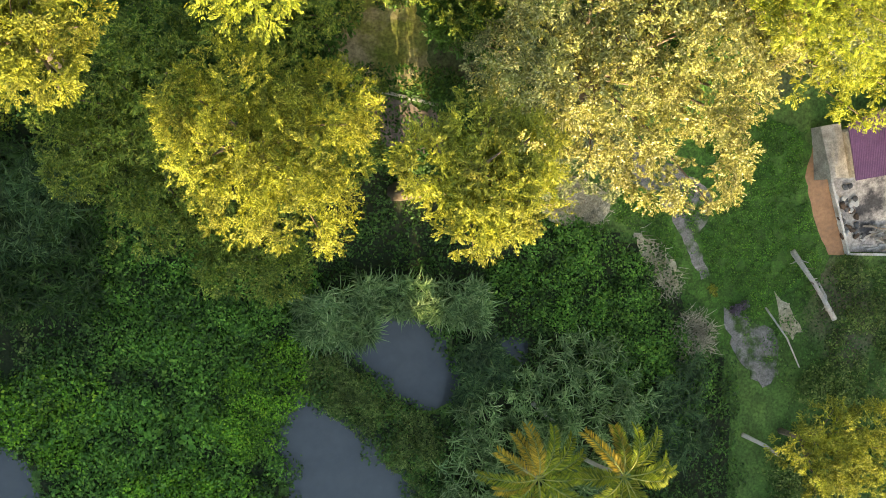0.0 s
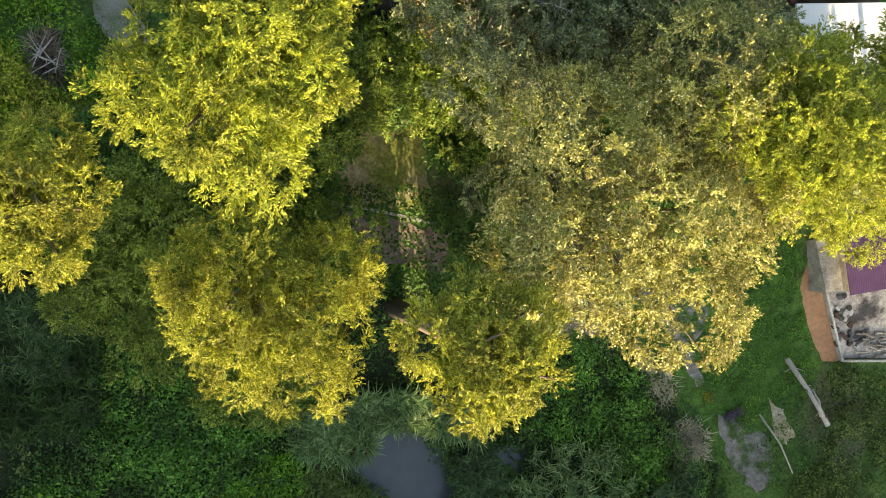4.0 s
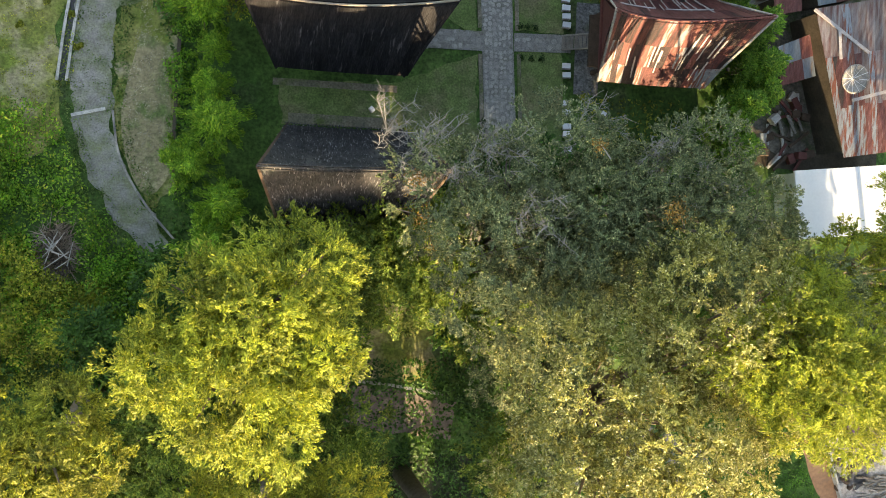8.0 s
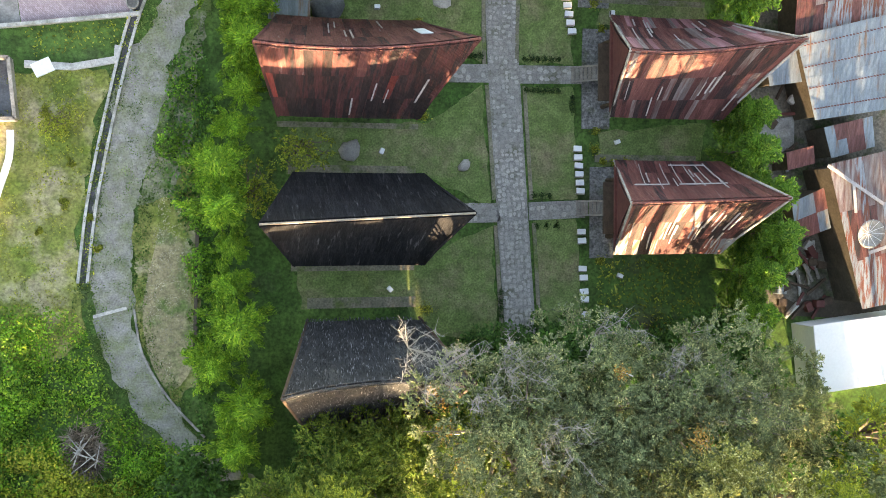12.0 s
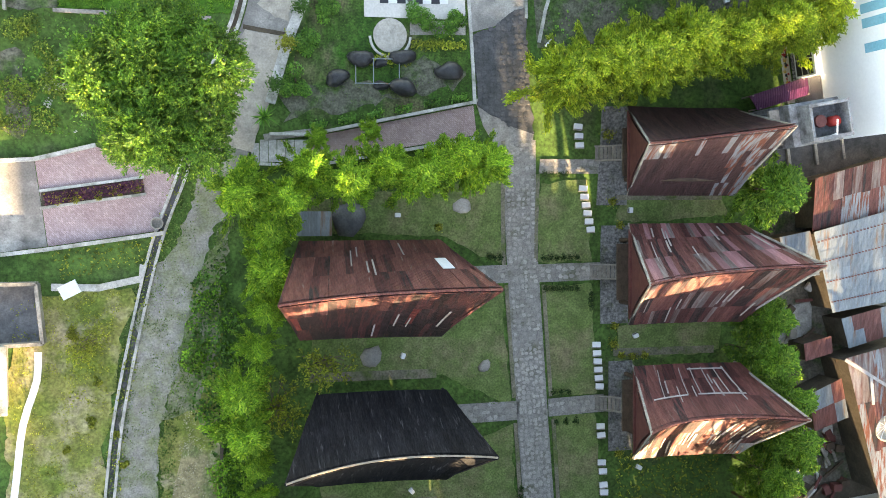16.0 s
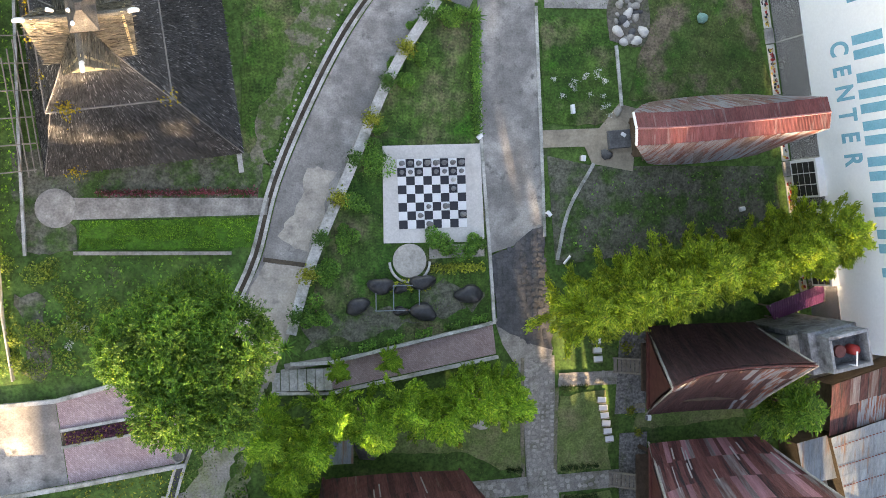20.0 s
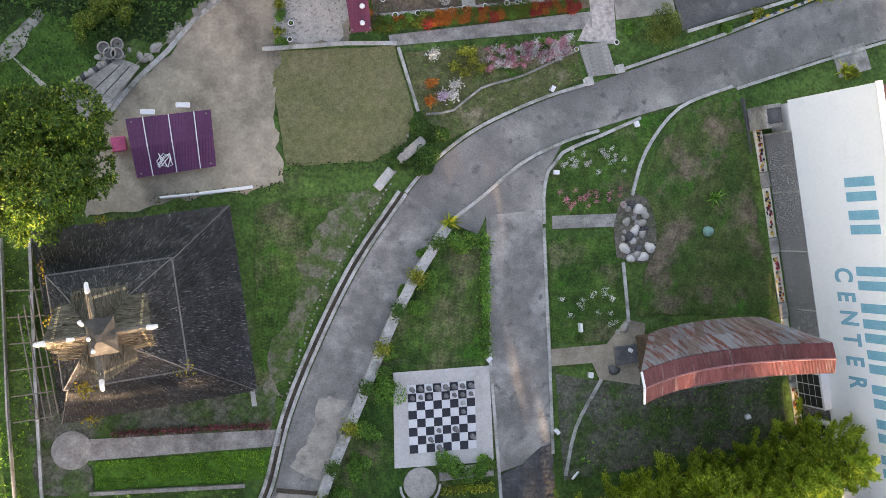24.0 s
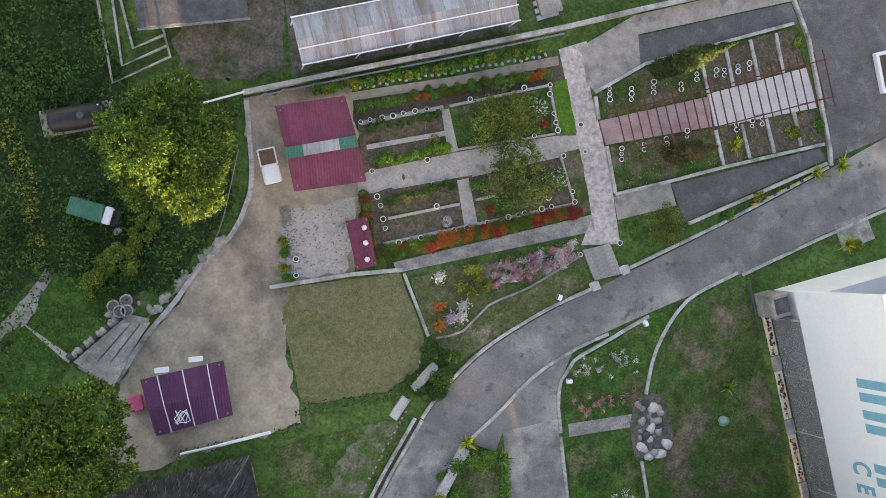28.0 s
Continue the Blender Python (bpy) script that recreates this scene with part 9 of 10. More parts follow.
feather = feathery(41, 2.5, 9.0, L_feather)
feather2 = feathery(42, 2.7, 8.0, L_feather)
feather3 = feathery(43, 3.1, 8.6, L_feather_y, 80, 250)
feather4 = feathery(44, 2.5, 8.6, leafmat("deep feathery needles", (.07, .20, .02), (.17, .35, .034), (.32, .44, .05), .35))
rr = random.Random(5)
pine = tree_meshes(32, 5.9, 12, L_starry, 1700, 130, .18, .4, .88, slim=.4, open_=.7)
plant_tree("garden_tree", "dense dark green feathery tree beside lane", pine, -7.7, 59.5, .95, 0, sz=1.28)
for k in range(13):
    plant_tree("feathery_tree", "slender bright green feathery tree in hedge row", feather if k % 2 else feather2, -2.3 + rr.uniform(-1.3, 1.3), 20.5 + 2.75 * k, rr.uniform(.62, 1.08), rr.uniform(0, 360), "feathery hedge trees")
for x, y in ((1.5, 55.0), (4.0, 54.2), (6.5, 55.2), (8.6, 54.4), (11.4, 55.8), (13.6, 55.4), (0, 53.0), (2.4, 57.4), (6.2, 57.9)):
    small = y > 57
    plant_tree("feathery_tree", "bright green feathery tree above brick ramp", rr.choice((feather, feather2, feather3)), x, y, .42 if small else rr.uniform(.8, .95), rr.uniform(0, 360), "feathery hedge trees", sz=.42 if small else 1.32)
for k in range(14):
    plant_tree("feathery_tree", "bright yellow-green feathery tree in straight row", feather3, 19.3 + 1.45 * k, 62.2 + .31 * k + rr.uniform(-.7, .7), rr.uniform(.85, 1.2), rr.uniform(0, 360), "feathery hedge trees", sz=rr.uniform(1.05, 1.28))
for x, y in ((36.2, 44.0), (35.8, 41.2), (37.2, 37.9), (37.4, 35.0), (36.4, 32.0), (36.4, 29.0), (38.4, 33.2)):
    plant_tree("feathery_tree", "bright green feathery tree behind houses", rr.choice((feather4, feather4)), x, y, rr.uniform(.95, 1.15), rr.uniform(0, 360), "feathery hedge trees")
plant_tree("feathery_tree", "bright green feathery tree above brick ramp", feather2, 10.0, 55.2, .85, 40, "feathery hedge trees", sz=1.15)
plant_tree("feathery_tree", "wide bright green feathery tree behind houses", feather4, 36.1, 53.7, 1.4, 70, "feathery hedge trees", sz=1.05)
for x, y, q in ((12.5, 56.3, .62), (14.5, 55.9, .66)):
    plant_tree("feathery_tree", "bright green feathery tree above brick ramp", feather, x, y, q, 200, "feathery hedge trees")
mid_c = tree_meshes(23, 7.5, 17, L_olive, 380, 130, .23, .46, .8, open_=.6)
for k, (x, y, q) in enumerate([(21.0, 20.5, .85), (36.5, 15.5, .8), (37.5, 21.0, .7), (56.0, 13.0, .9), (24.6, 6.8, .7), (21.6, 11.4, .7)]):
    plant_tree("broadleaf_tree", "dull grey-green tree in the belt", mid_c, x, y, q, 80 * k, "tree belt", sz=1.5 if k == 1 else None)
plant_tree("broadleaf_tree", "yellow-green tree at the lane's end", mid_b, -19.5, 8.0, .85, 10, "tree belt", sz=1.2)
plant_tree("broadleaf_tree", "yellow-green tree at the lane's end", mid_b, -27.0, 13.0, .95, 70, "tree belt", sz=1.2)
plant_tree("broadleaf_tree", "bright green tree beside white roof", mid_a, 44.6, 19.2, .95, 130, "tree belt", sz=1.28)
# added inside another crown; its high foliage blocks sun from the brick court
tall = tree_meshes(25, 7.2, 15, L_moss, 420, 150, .2, .46, .55, slim=.4, open_=.75)
for x, y, q, z in ((-19.6, 8.6, .8, 1.1),):
    plant_tree("broadleaf_tree", "tall moss-green tree with high crown", tall, x, y, q, 35, "tree belt", sz=z)
# hidden below the belt; many added to keep low sun off lawn and path
under = tree_meshes(71, 3.2, 7.0, L_green, 130, 60, .32, .5, .9)
for k, (x, y) in enumerate([(-4.5, 17.5), (6.0, 19.0), (6.0, 14.0), (4.6, 18.2), (12.5, 21.5), (21.5, 22.0), (24.5, 25.0), (31.0, 25.0), (18.0, 25.2), (19.4, 24.2), (20.8, 25.6), (22.4, 24.6), (23.8, 26.0), (26.8, 25.6), (33.8, 26.2), (34.5, 19.0), (36.5, 24.5), (33.0, 13.0), (20.0, 14.0), (27.0, 15.0), (5.0, 9.5), (-6.5, 9.5), (38.0, 17.0), (45.0, 17.0), (-9.0, 13.5), (17.0, 15.0)]):
    plant_tree("understorey_tree", "dark green bushy tree in the shade of taller trees", under, x, y, .8 + .05 * (k % 6), 47 * k, "understorey trees")
# unseen bushes that close the gaps below those crowns against the sun
for sd, poly, n in ((301, [(15.6, 24.0), (27.4, 24.6), (27.4, 27.0), (15.6, 26.4)], 60), (302, [(3.6, 16.8), (12.6, 17.2), (12.6, 19.4), (3.6, 19.2)], 44), (303, [(30.2, 24.8), (36, 25), (36, 27), (30.2, 27)], 26)):
    solid("undergrowth", bushes(sd, poly, n, (.9, 1.8), .28, L_tangle, 1.6, 1.1), None, "dark bushes in the shade of big trees", "undergrowth", kind="stuff")
thin = tree_meshes(61, 2.2, 4.5, L_bright, 60, 22, .24, .35, .7)
plant_tree("small_tree", "small thin tree with sparse yellow leaves", thin, 2.8, 40.8, .9, 0, "thin trees")
plant_tree("small_tree", "small thin tree with sparse yellow leaves", thin, -.2, 38.0, .9, 90, "thin trees")
plant_tree("small_tree", "small bright yellow bush tree in meadow", thin, -13.9, 42.5, .6, 40, "thin trees")


# palm
def frond(rng, az, L, lift, w, leaf):
    """One feather palm leaf as leaflets along an arching rib."""
    g, c, a, u, ln = G(), [], [], [], []
    d = np.array((math.cos(az), math.sin(az), 0))
    s = np.array((-d[1], d[0], 0))
    pts = [d * L * t * (1 - .12 * t) + np.array((0, 0, lift * L * (t - 1.15 * t * t))) for t in np.linspace(0, 1, 9)]
    g.tube(pts, .05, .015, 5)
    for t in np.linspace(.08, 1, 90):
        p = d * L * t * (1 - .12 * t) + np.array((0, 0, lift * L * (t - 1.15 * t * t)))
        for k in (-1, 1):
            e = unit(s * k + d * .8 + np.array((0, 0, -.35 + .5 * (t < .5))) + rng.normal(0, .16, 3))
            l = w * (1.05 - .65 * abs(t - .45))
            c.append(p + e * l * .5), a.append(e), u.append((0, 0, 1)), ln.append(l)
    return g, fold(np.array(c), unit(np.array(u, float) + rng.normal(0, .15, (len(c), 3))), np.array(a), np.array(ln), np.full(len(c), .075), "leaflets", leaf)


def palm(x, y, h, n, L, seed, lean=(.6, .4), old=()):
    rng = np.random.default_rng(seed)
    t = thing("palm_tree", "tall palm with yellow-green drooping fronds", "palm", x, y, H(x, y), 0, "palms")
    part("trunk", G().tube([(0, 0, -.3), (lean[0] * .4, lean[1] * .3, h * .5), (lean[0], lean[1], h)], .2, .14, 9), M_palebark, t, "pale ringed trunk", True)
    for k in range(n):
        g, me = frond(rng, 6.283 * k / n + rng.normal(0, .2), L * rng.uniform(.8, 1.1), rng.uniform(.5, 1.5), .8, L_palm_old if k in old else L_palm)
        me.transform(Matrix.Translation((lean[0], lean[1], h)))
        f = part("frond", me, None, t)
        me2 = g.mesh("rib")
        me2.transform(Matrix.Translation((lean[0], lean[1], h)))
        part("rib", me2, M_rib, f)


M_rib = mat("green palm rib", (.30, .34, .06), (.40, .40, .10), 2.0, .6, .1, 9.0)
palm(29.6, -18.6, 8.4, 16, 4.6, 1, (.9, .2), (5, 6))
palm(24.8, -19.4, 7.0, 14, 4.6, 2, (-.6, .6), (4, 5, 6, 8, 11))

# ---- low growth ----
HEAP = [(-14.2, 21.4), (-10.4, 21.4), (-10.4, 17.4), (-14.0, 17.4)]
east = [(44.5, -26), (44, -11), (40, -6), (36, -1), (31, .5), (26, 1), (25, 4), (24, 12)]
west = [(-24, -28)] + east + [(-24, 12)]
# near-black sheet: the shade between undergrowth leaves, put into the ground colour
M_undershade = mat("dark leaf litter", (.018, .032, .010), (.035, .045, .018), .6, .95, .6, 6.0, grain=.5)
shade_area = np.array([(-24, -26), (44, -26), (43, -11), (39.4, -6.4), (35.6, -1.6), (31, .2), (26, .6), (22, 3.6), (8, 4.0), (-8, 6.0), (-24, 8)], float)
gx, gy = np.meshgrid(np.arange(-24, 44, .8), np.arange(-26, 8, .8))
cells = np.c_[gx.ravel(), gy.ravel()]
keep = inside(cells, shade_area)
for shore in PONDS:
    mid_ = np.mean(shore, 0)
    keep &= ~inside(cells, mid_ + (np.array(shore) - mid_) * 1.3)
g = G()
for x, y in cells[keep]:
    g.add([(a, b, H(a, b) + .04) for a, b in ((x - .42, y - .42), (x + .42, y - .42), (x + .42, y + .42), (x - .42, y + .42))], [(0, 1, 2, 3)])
solid("leaf_litter", g, M_undershade, "dark leaf litter below undergrowth", "soil", kind="stuff")
solid("undergrowth", carpet(3, west, 24, .28, .9, 1.2, L_tangle, hole=PONDS, bare=-.45), None, "dark tangled undergrowth around ponds", "undergrowth", kind="stuff")
solid("undergrowth", bushes(81, west, 620, (.5, 1.6), .27, L_tangle, .9, .6, PONDS), None, "dark green bushes around ponds", "undergrowth", kind="stuff")
solid("undergrowth", bushes(82, [(-9, 3), (8, -4), (6, -8), (0, -12), (-9, -12)], 210, (.5, 1.3), .26, L_shrub, .8, .7), None, "deep green leafy tangle below trees", "undergrowth", kind="stuff")
solid("undergrowth", bushes(83, [(-.4, -18), (-.2, -13.5), (2.6, -10.8), (6.6, -9.4), (7.0, -13.6), (5.0, -14.6), (4.2, -18.2)], 50, (.6, 1.4), .19, L_vivid, 1.0, .9, PONDS, .7), None, "vivid broad-leaved shrubs at pond edge", "undergrowth", kind="stuff")
solid("undergrowth", bushes(84, [(-17, -11.5), (-9, -11.8), (-7.4, -18.4), (-4, -28), (6, -28), (4.6, -22), (-1, -19), (-9, -18.8), (-11.4, -18.6), (-16, -16.4)], 190, (.5, 1.4), .26, L_vivid, .9, .8, PONDS, .7), None, "vivid shrubs with yellow flowers by pond", "undergrowth", kind="stuff")
solid("undergrowth", bushes(85, [(6.6, -9.8), (12.3, -12.6), (15.8, -15.2), (18.2, -15.4), (18.4, -22.5), (16.6, -22.6), (12.2, -16.8), (7.4, -13.8)], 110, (.4, 1.1), .2, L_dull, 1.0, 1.0, PONDS, .4), None, "dull olive shrubs between ponds", "undergrowth", kind="stuff")
solid("undergrowth", bushes(86, [(21, -4), (26, 1), (31, .2), (36, -3), (38, -8), (41, -13), (38, -18), (33, -12), (26, -7.6)], 150, (.5, 1.4), .25, L_shrub, 1.0, .8), None, "dense green shrubs beside track", "undergrowth", kind="stuff")
solid("undergrowth", bushes(184, [(-15.4, -12.4), (-8.4, -11.1), (.6, -6.6), (5.5, -10.1), (5.0, -16.8), (5.8, -19.9), (4, -26), (-12, -26), (-11.4, -21), (-12.2, -18.2), (-15.3, -16.4)], 320, (.5, 1.3), .27, L_shrub, .9, .8, PONDS, .65), None, "dense green leafy shrubs along pond bank", "undergrowth", kind="stuff")
L_deepweed = leafmat("deep green weeds", (.04, .15, .015), (.11, .28, .03), (.20, .34, .045))
solid("undergrowth", carpet(187, [(31, 3.4), (33.4, 3.4), (36.2, 1.6), (38.4, -1.9), (37.2, -2.4), (35.6, -.6), (33.6, .2), (31.6, 1.0)], 90, .17, .4, 1.2, L_deepweed, bare=-.7), None, "short green weeds between heap and track", "undergrowth", kind="stuff")
solid("weeds", carpet(188, [(30.4, 5.2), (34.8, 3.4), (37.7, -.1), (41.0, -4.6), (46.4, -11.6), (49.6, -13.2), (44.4, -7.2), (42.0, -4.4), (40.3, -2.2), (39.0, 0), (40.1, 2.9), (38.4, 4.6), (35.9, 5.6)], 60, .14, .15, 1.1, L_deepweed, bare=.0), None, "sparse grass creeping over gravel track", "weeds", kind="stuff")
solid("taro_leaves", carpet(87, [(-5.4, -13.8), (-.8, -13.8), (-.8, -18.6), (-5.2, -18.6)], 16, .5, 1.3, 1.2, L_shrub, slim=.6, flat=.4), None, "large heart-shaped green leaves at pond edge", "taro", kind="stuff")
solid("ivy_strip", carpet(88, [(-16.4, 1.6), (-15.2, 1.6), (-14.2, -5.6), (-13.2, -8.5), (-12.2, -13), (-13.2, -13), (-14.2, -8.5), (-15.2, -5.6)], 34, .26, 1.9, 1.8, L_dull), None, "ivy-covered sloping bank strip", "ivy", kind="stuff")
solid("undergrowth", carpet(4, [(-22, 11), (-5, 12), (-5, 19), (-9.5, 21.5), (-13, 30), (-22, 30)], 42, .22, 2.0, 2.0, leafmat("lane side shrub leaves", (.09, .24, .02), (.24, .44, .035), (.50, .50, .05)), flat=.6, hole=[HEAP]), None, "bright green bushes beside lane", "undergrowth", kind="stuff")
solid("undergrowth", carpet(6, [(-6.6, 47), (-4.2, 50), (-3.2, 44), (-3.0, 22), (-4.6, 20), (-4.6, 33), (-6.8, 38)], 24, .3, 1.0, 1.4, L_green), None, "low dark bushes under hedge row", "undergrowth", kind="stuff")
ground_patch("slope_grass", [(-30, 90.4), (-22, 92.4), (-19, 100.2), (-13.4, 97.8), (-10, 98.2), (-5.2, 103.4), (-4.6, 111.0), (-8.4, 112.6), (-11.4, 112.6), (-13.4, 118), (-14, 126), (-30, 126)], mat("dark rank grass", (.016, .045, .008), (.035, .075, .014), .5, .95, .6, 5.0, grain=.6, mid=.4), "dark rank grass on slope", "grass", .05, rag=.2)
solid("undergrowth", carpet(7, [(-30, 90), (-22, 92), (-19, 100), (-13.4, 97.4), (-10, 97.8), (-4.6, 103.4), (-3.8, 111.6), (-8, 113), (-11, 113), (-13, 118), (-14, 126), (-30, 126)], 26, .26, .8, 1.8, L_tangle, bare=-.5), None, "dark weeds on slope below yard", "undergrowth", kind="stuff")
solid("undergrowth", carpet(17, [(-21.2, 112), (-19.6, 112), (-18.6, 107), (-18.4, 100.8), (-19.4, 100.8), (-20.2, 107)], 30, .24, 1.0, 1.0, L_gold), None, "yellow-green weeds on slope", "undergrowth", kind="stuff")
solid("undergrowth", carpet(8, [(-20, 58), (-16, 66), (-5, 65.6), (-6, 57.5), (-13, 57.2)], 8, .24, .5, 1.3, L_shrub), None, "weeds and flowers beside tree", "undergrowth", kind="stuff")
solid("undergrowth", carpet(9, [(42.0, -4.5), (40.5, -2.3), (39.4, 0), (40.1, 1.1), (40.7, 3.3), (40.0, 6.0), (37, 7.5), (37, 11), (46.6, 9), (47.4, 6), (49.4, 2), (51.6, -1.6), (49, -4), (45, -7.6)], 80, .17, .4, 1.4, L_deepweed, bare=-.75), None, "short green weeds between tracks", "undergrowth", kind="stuff")
solid("undergrowth", carpet(10, [(46, -9), (50.5, -2), (62, -2), (62, -26), (46, -26), (49, -14)], 16, .26, .8, 1.8, L_tangle), None, "dark shrubs beside walled yard", "undergrowth", kind="stuff")
# yellow weeds, made yellower to stand in for sun on the meadow
solid("weeds", carpet(11, [(-19, 46), (-11.4, 46.6), (-13.2, 33), (-13, 27), (-19, 27)], 44, .12, .22, 1.0, L_gold, bare=.0, hole=[[(-16.8, 42.5), (-16.9, 40.3), (-17.9, 37.1), (-18.4, 33.3), (-19.1, 27), (-20, 27), (-19.2, 33.3), (-18.7, 37.1), (-17.7, 40.3), (-17.6, 42.5)]]), None, "thin yellow-green weeds in meadow", "weeds", kind="stuff")
solid("weeds", carpet(12, [(-15.5, 47.4), (-9.9, 48.6), (-9.6, 50.2), (-16.2, 49.4)], 18, .2, .35, .9, L_gold), None, "yellow flowering weeds along court wall", "weeds", kind="stuff")
# denser yellow where a sunlit strip crosses the weeds; the sun is painted
solid("weeds", carpet(13, [(-15.6, 38.5), (-12.6, 38.5), (-11.6, 46.2), (-15.0, 46.0)], 26, .18, .4, .9, L_gold, bare=.1), None, "yellow-green weeds in meadow", "weeds", kind="stuff")
solid("weeds", carpet(14, [(19.2, 65.0), (37.8, 66.8), (37.4, 71.6), (23, 71.8)], 5, .22, .25, 1.4, L_shrub), None, "thin weeds behind carved house", "weeds", kind="stuff")
solid("weeds", carpet(16, [(-6.0, 56.4), (-6.9, 56.2), (-7.8, 54.4), (-9.6, 49.8), (-11.1, 43.8), (-12.4, 37.3), (-13.1, 31.0), (-11.8, 31.2), (-11.2, 37.3), (-10.0, 43.9), (-8.4, 50.0), (-6.8, 54.6)], 24, .18, .35, 1.1, L_bright), None, "weeds growing along drain", "weeds", kind="stuff")
lane_l = [(-5.6, 57.0), (-6.9, 51.5), (-9.6, 46.8), (-11.0, 40.5), (-12.0, 34.0), (-11.6, 28.5), (-10.4, 24.5), (-7.5, 20.5)]
lane_r = [(-4.2, 20.2), (-7.6, 25.6), (-8.8, 29.4), (-8.5, 35.5), (-7.2, 40.5), (-5.8, 46.5), (-4.0, 51.0), (-2.4, 56.0)]
solid("weeds", carpet(211, lane_l + lane_r, 60, .13, .12, 1.3, L_grass, bare=.12), None, "thin grass creeping over gravel lane", "weeds", kind="stuff")
solid("weeds", carpet(212, [(x - 1.0, y) for x, y in lane_l] + [(x + .5, y) for x, y in lane_l[::-1]], 70, .14, .2, .9, L_dull, bare=-.1), None, "ragged grass along lane edge", "weeds", kind="stuff")
solid("weeds", carpet(213, [(x - .6, y) for x, y in lane_r] + [(x + .7, y) for x, y in lane_r[::-1]], 70, .14, .2, .9, L_grass, bare=-.1), None, "ragged grass along lane edge", "weeds", kind="stuff")
solid("dry_grass", carpet(214, [(-7.2, 38), (-4.8, 37), (-4.7, 25.8), (-6.4, 23.6), (-7.8, 25.6), (-8.4, 29.6)], 70, .15, .2, .9, L_straw, slim=.2, bare=-.05), None, "dry straw-coloured grass tufts", "grass", kind="stuff")
solid("weeds", carpet(15, [(26, 26.5), (35, 27), (35, 33.0), (26.2, 32.8)], 14, .24, .6, 1.2, L_gold), None, "weeds and flowers below house", "weeds", kind="stuff")
rng = np.random.default_rng(19)
def tufts(n, poly, seed):
    r = np.random.default_rng(seed)
    P = np.array(poly, float)
    q = r.uniform(P.min(0), P.max(0), (n, 2))
    q = q[inside(q, P)]
    for ho in PONDS:
        q = q[~inside(q, np.array(ho))]
    return q


for k, (n, poly, per, L, mt, top) in enumerate([(46, [(6.0, -6.0), (12.2, -4.9), (12.2, -9.4), (6.5, -9.4)], 34, 1.9, L_reed, (.6, 2.0)), (64, [(10.6, -3.9), (20.9, -4.7), (21.4, -8.2), (17.7, -7.4), (11.5, -6.7)], 30, 1.7, L_reed, (.8, 2.2)),
        (190, [(18.5, -14.8), (23.9, -11.5), (26.6, -8.3), (32.4, -8.7), (36.3, -14.3), (34, -20), (24.3, -24), (17.1, -23)], 22, 1.35, L_reed, (.5, 1.9)), (70, [(19.4, -9), (22, -9), (24, -12), (19, -15)], 22, 1.3, L_cane, (.4, 1.4)),
        (210, [(-20, 6), (-8.6, 4), (-8.6, -7), (-20, -9)], 22, 1.6, L_dark, (.6, 2.6)), (80, [(-17, 3.4), (-9.4, 3.4), (-11, -3), (-17, -3)], 22, 1.6, L_cane, (1.4, 2.8)), (60, [(36, -12), (40, -10), (41, -18), (36, -22)], 20, 1.3, L_cane, (.5, 1.6))]):
    solid("reeds", blades(40 + k, tufts(n * 4, poly, 50 + k)[:n * 2], per, L * .72, .085, mt, spread=.16, tilt=1.15, lift=top), None, "tufts of long grey-green cane leaves by pond", "reeds", kind="stuff")
solid("dry_stalks", blades(60, tufts(260, [(25.4, 4.3), (29.8, 3.3), (30.8, 2.4), (30.4, .9), (26.2, .9)], 60), 10, .5, .05, L_straw, tilt=1.4, lift=(.2, .5)), None, "heap of dry pale stalks", "stalks", kind="stuff")
solid("dry_stalks", blades(61, tufts(150, [(33.9, 0), (35.7, -.9), (37.4, -2.8), (38.8, -4.8), (37.0, -5.2), (35.4, -2.6)], 61), 10, .9, .05, L_straw, tilt=1.2), None, "pale dry reeds beside track", "stalks", kind="stuff")
solid("dry_stalks", blades(62, tufts(120, [(38.4, -7), (41, -7), (41.4, -10), (39, -10.4)], 62), 10, 1.1, .05, L_straw, tilt=1.2), None, "pale dry reeds beside track", "stalks", kind="stuff")
solid("dry_stalks", blades(63, tufts(170, [(-13.4, 20.6), (-12.4, 20.8), (-11.3, 18.4), (-12.5, 18.0)], 63), 12, 1.3, .07, leafmat("dead brown twigs", (.17, .13, .10), (.36, .29, .23)), tilt=1.3), None, "heap of dry brushwood beside lane", "brushwood", kind="stuff")
for k in range(14):
    r = random.Random(70 + k)
    solid("dead_branch", G().tube([(-12.3 + r.uniform(-1, 1), 19.4 + r.uniform(-1.2, 1.2), H(-12, 19) + .9), (-12.3 + r.uniform(-1.2, 1.2), 19.4 + r.uniform(-1.6, 1.6), H(-12, 19) + 1.3)], .05, .02, 5), M_palebark, "bare grey branch on brush heap", "branch", group="brush heap")
for name, a, b, r in (("fallen_log", (48.2, -1.0), (52.8, -6.8), .2), ("bamboo_log", (46.3, -6.0), (49.8, -11.2), .1), ("fallen_log", (44.6, -17.0), (48.2, -18.9), .2), ("fallen_log", (25.6, -14.2), (28.4, -17.0), .2), ("bamboo_log", (37.0, -22.5), (39.6, -25.0), .12), ("fallen_log", (51.0, -3.6), (52.2, -6.2), .14)):
    m = ((a[0] + b[0]) / 2 + .3, (a[1] + b[1]) / 2)
    solid(name, G().tube([(*a, H(*a) + .5), (*m, H(*m) + .7), (*b, H(*b) + .5)], r, r * .6, 8), M_palebark, "bare pale fallen trunk in undergrowth", "log", smooth=True)
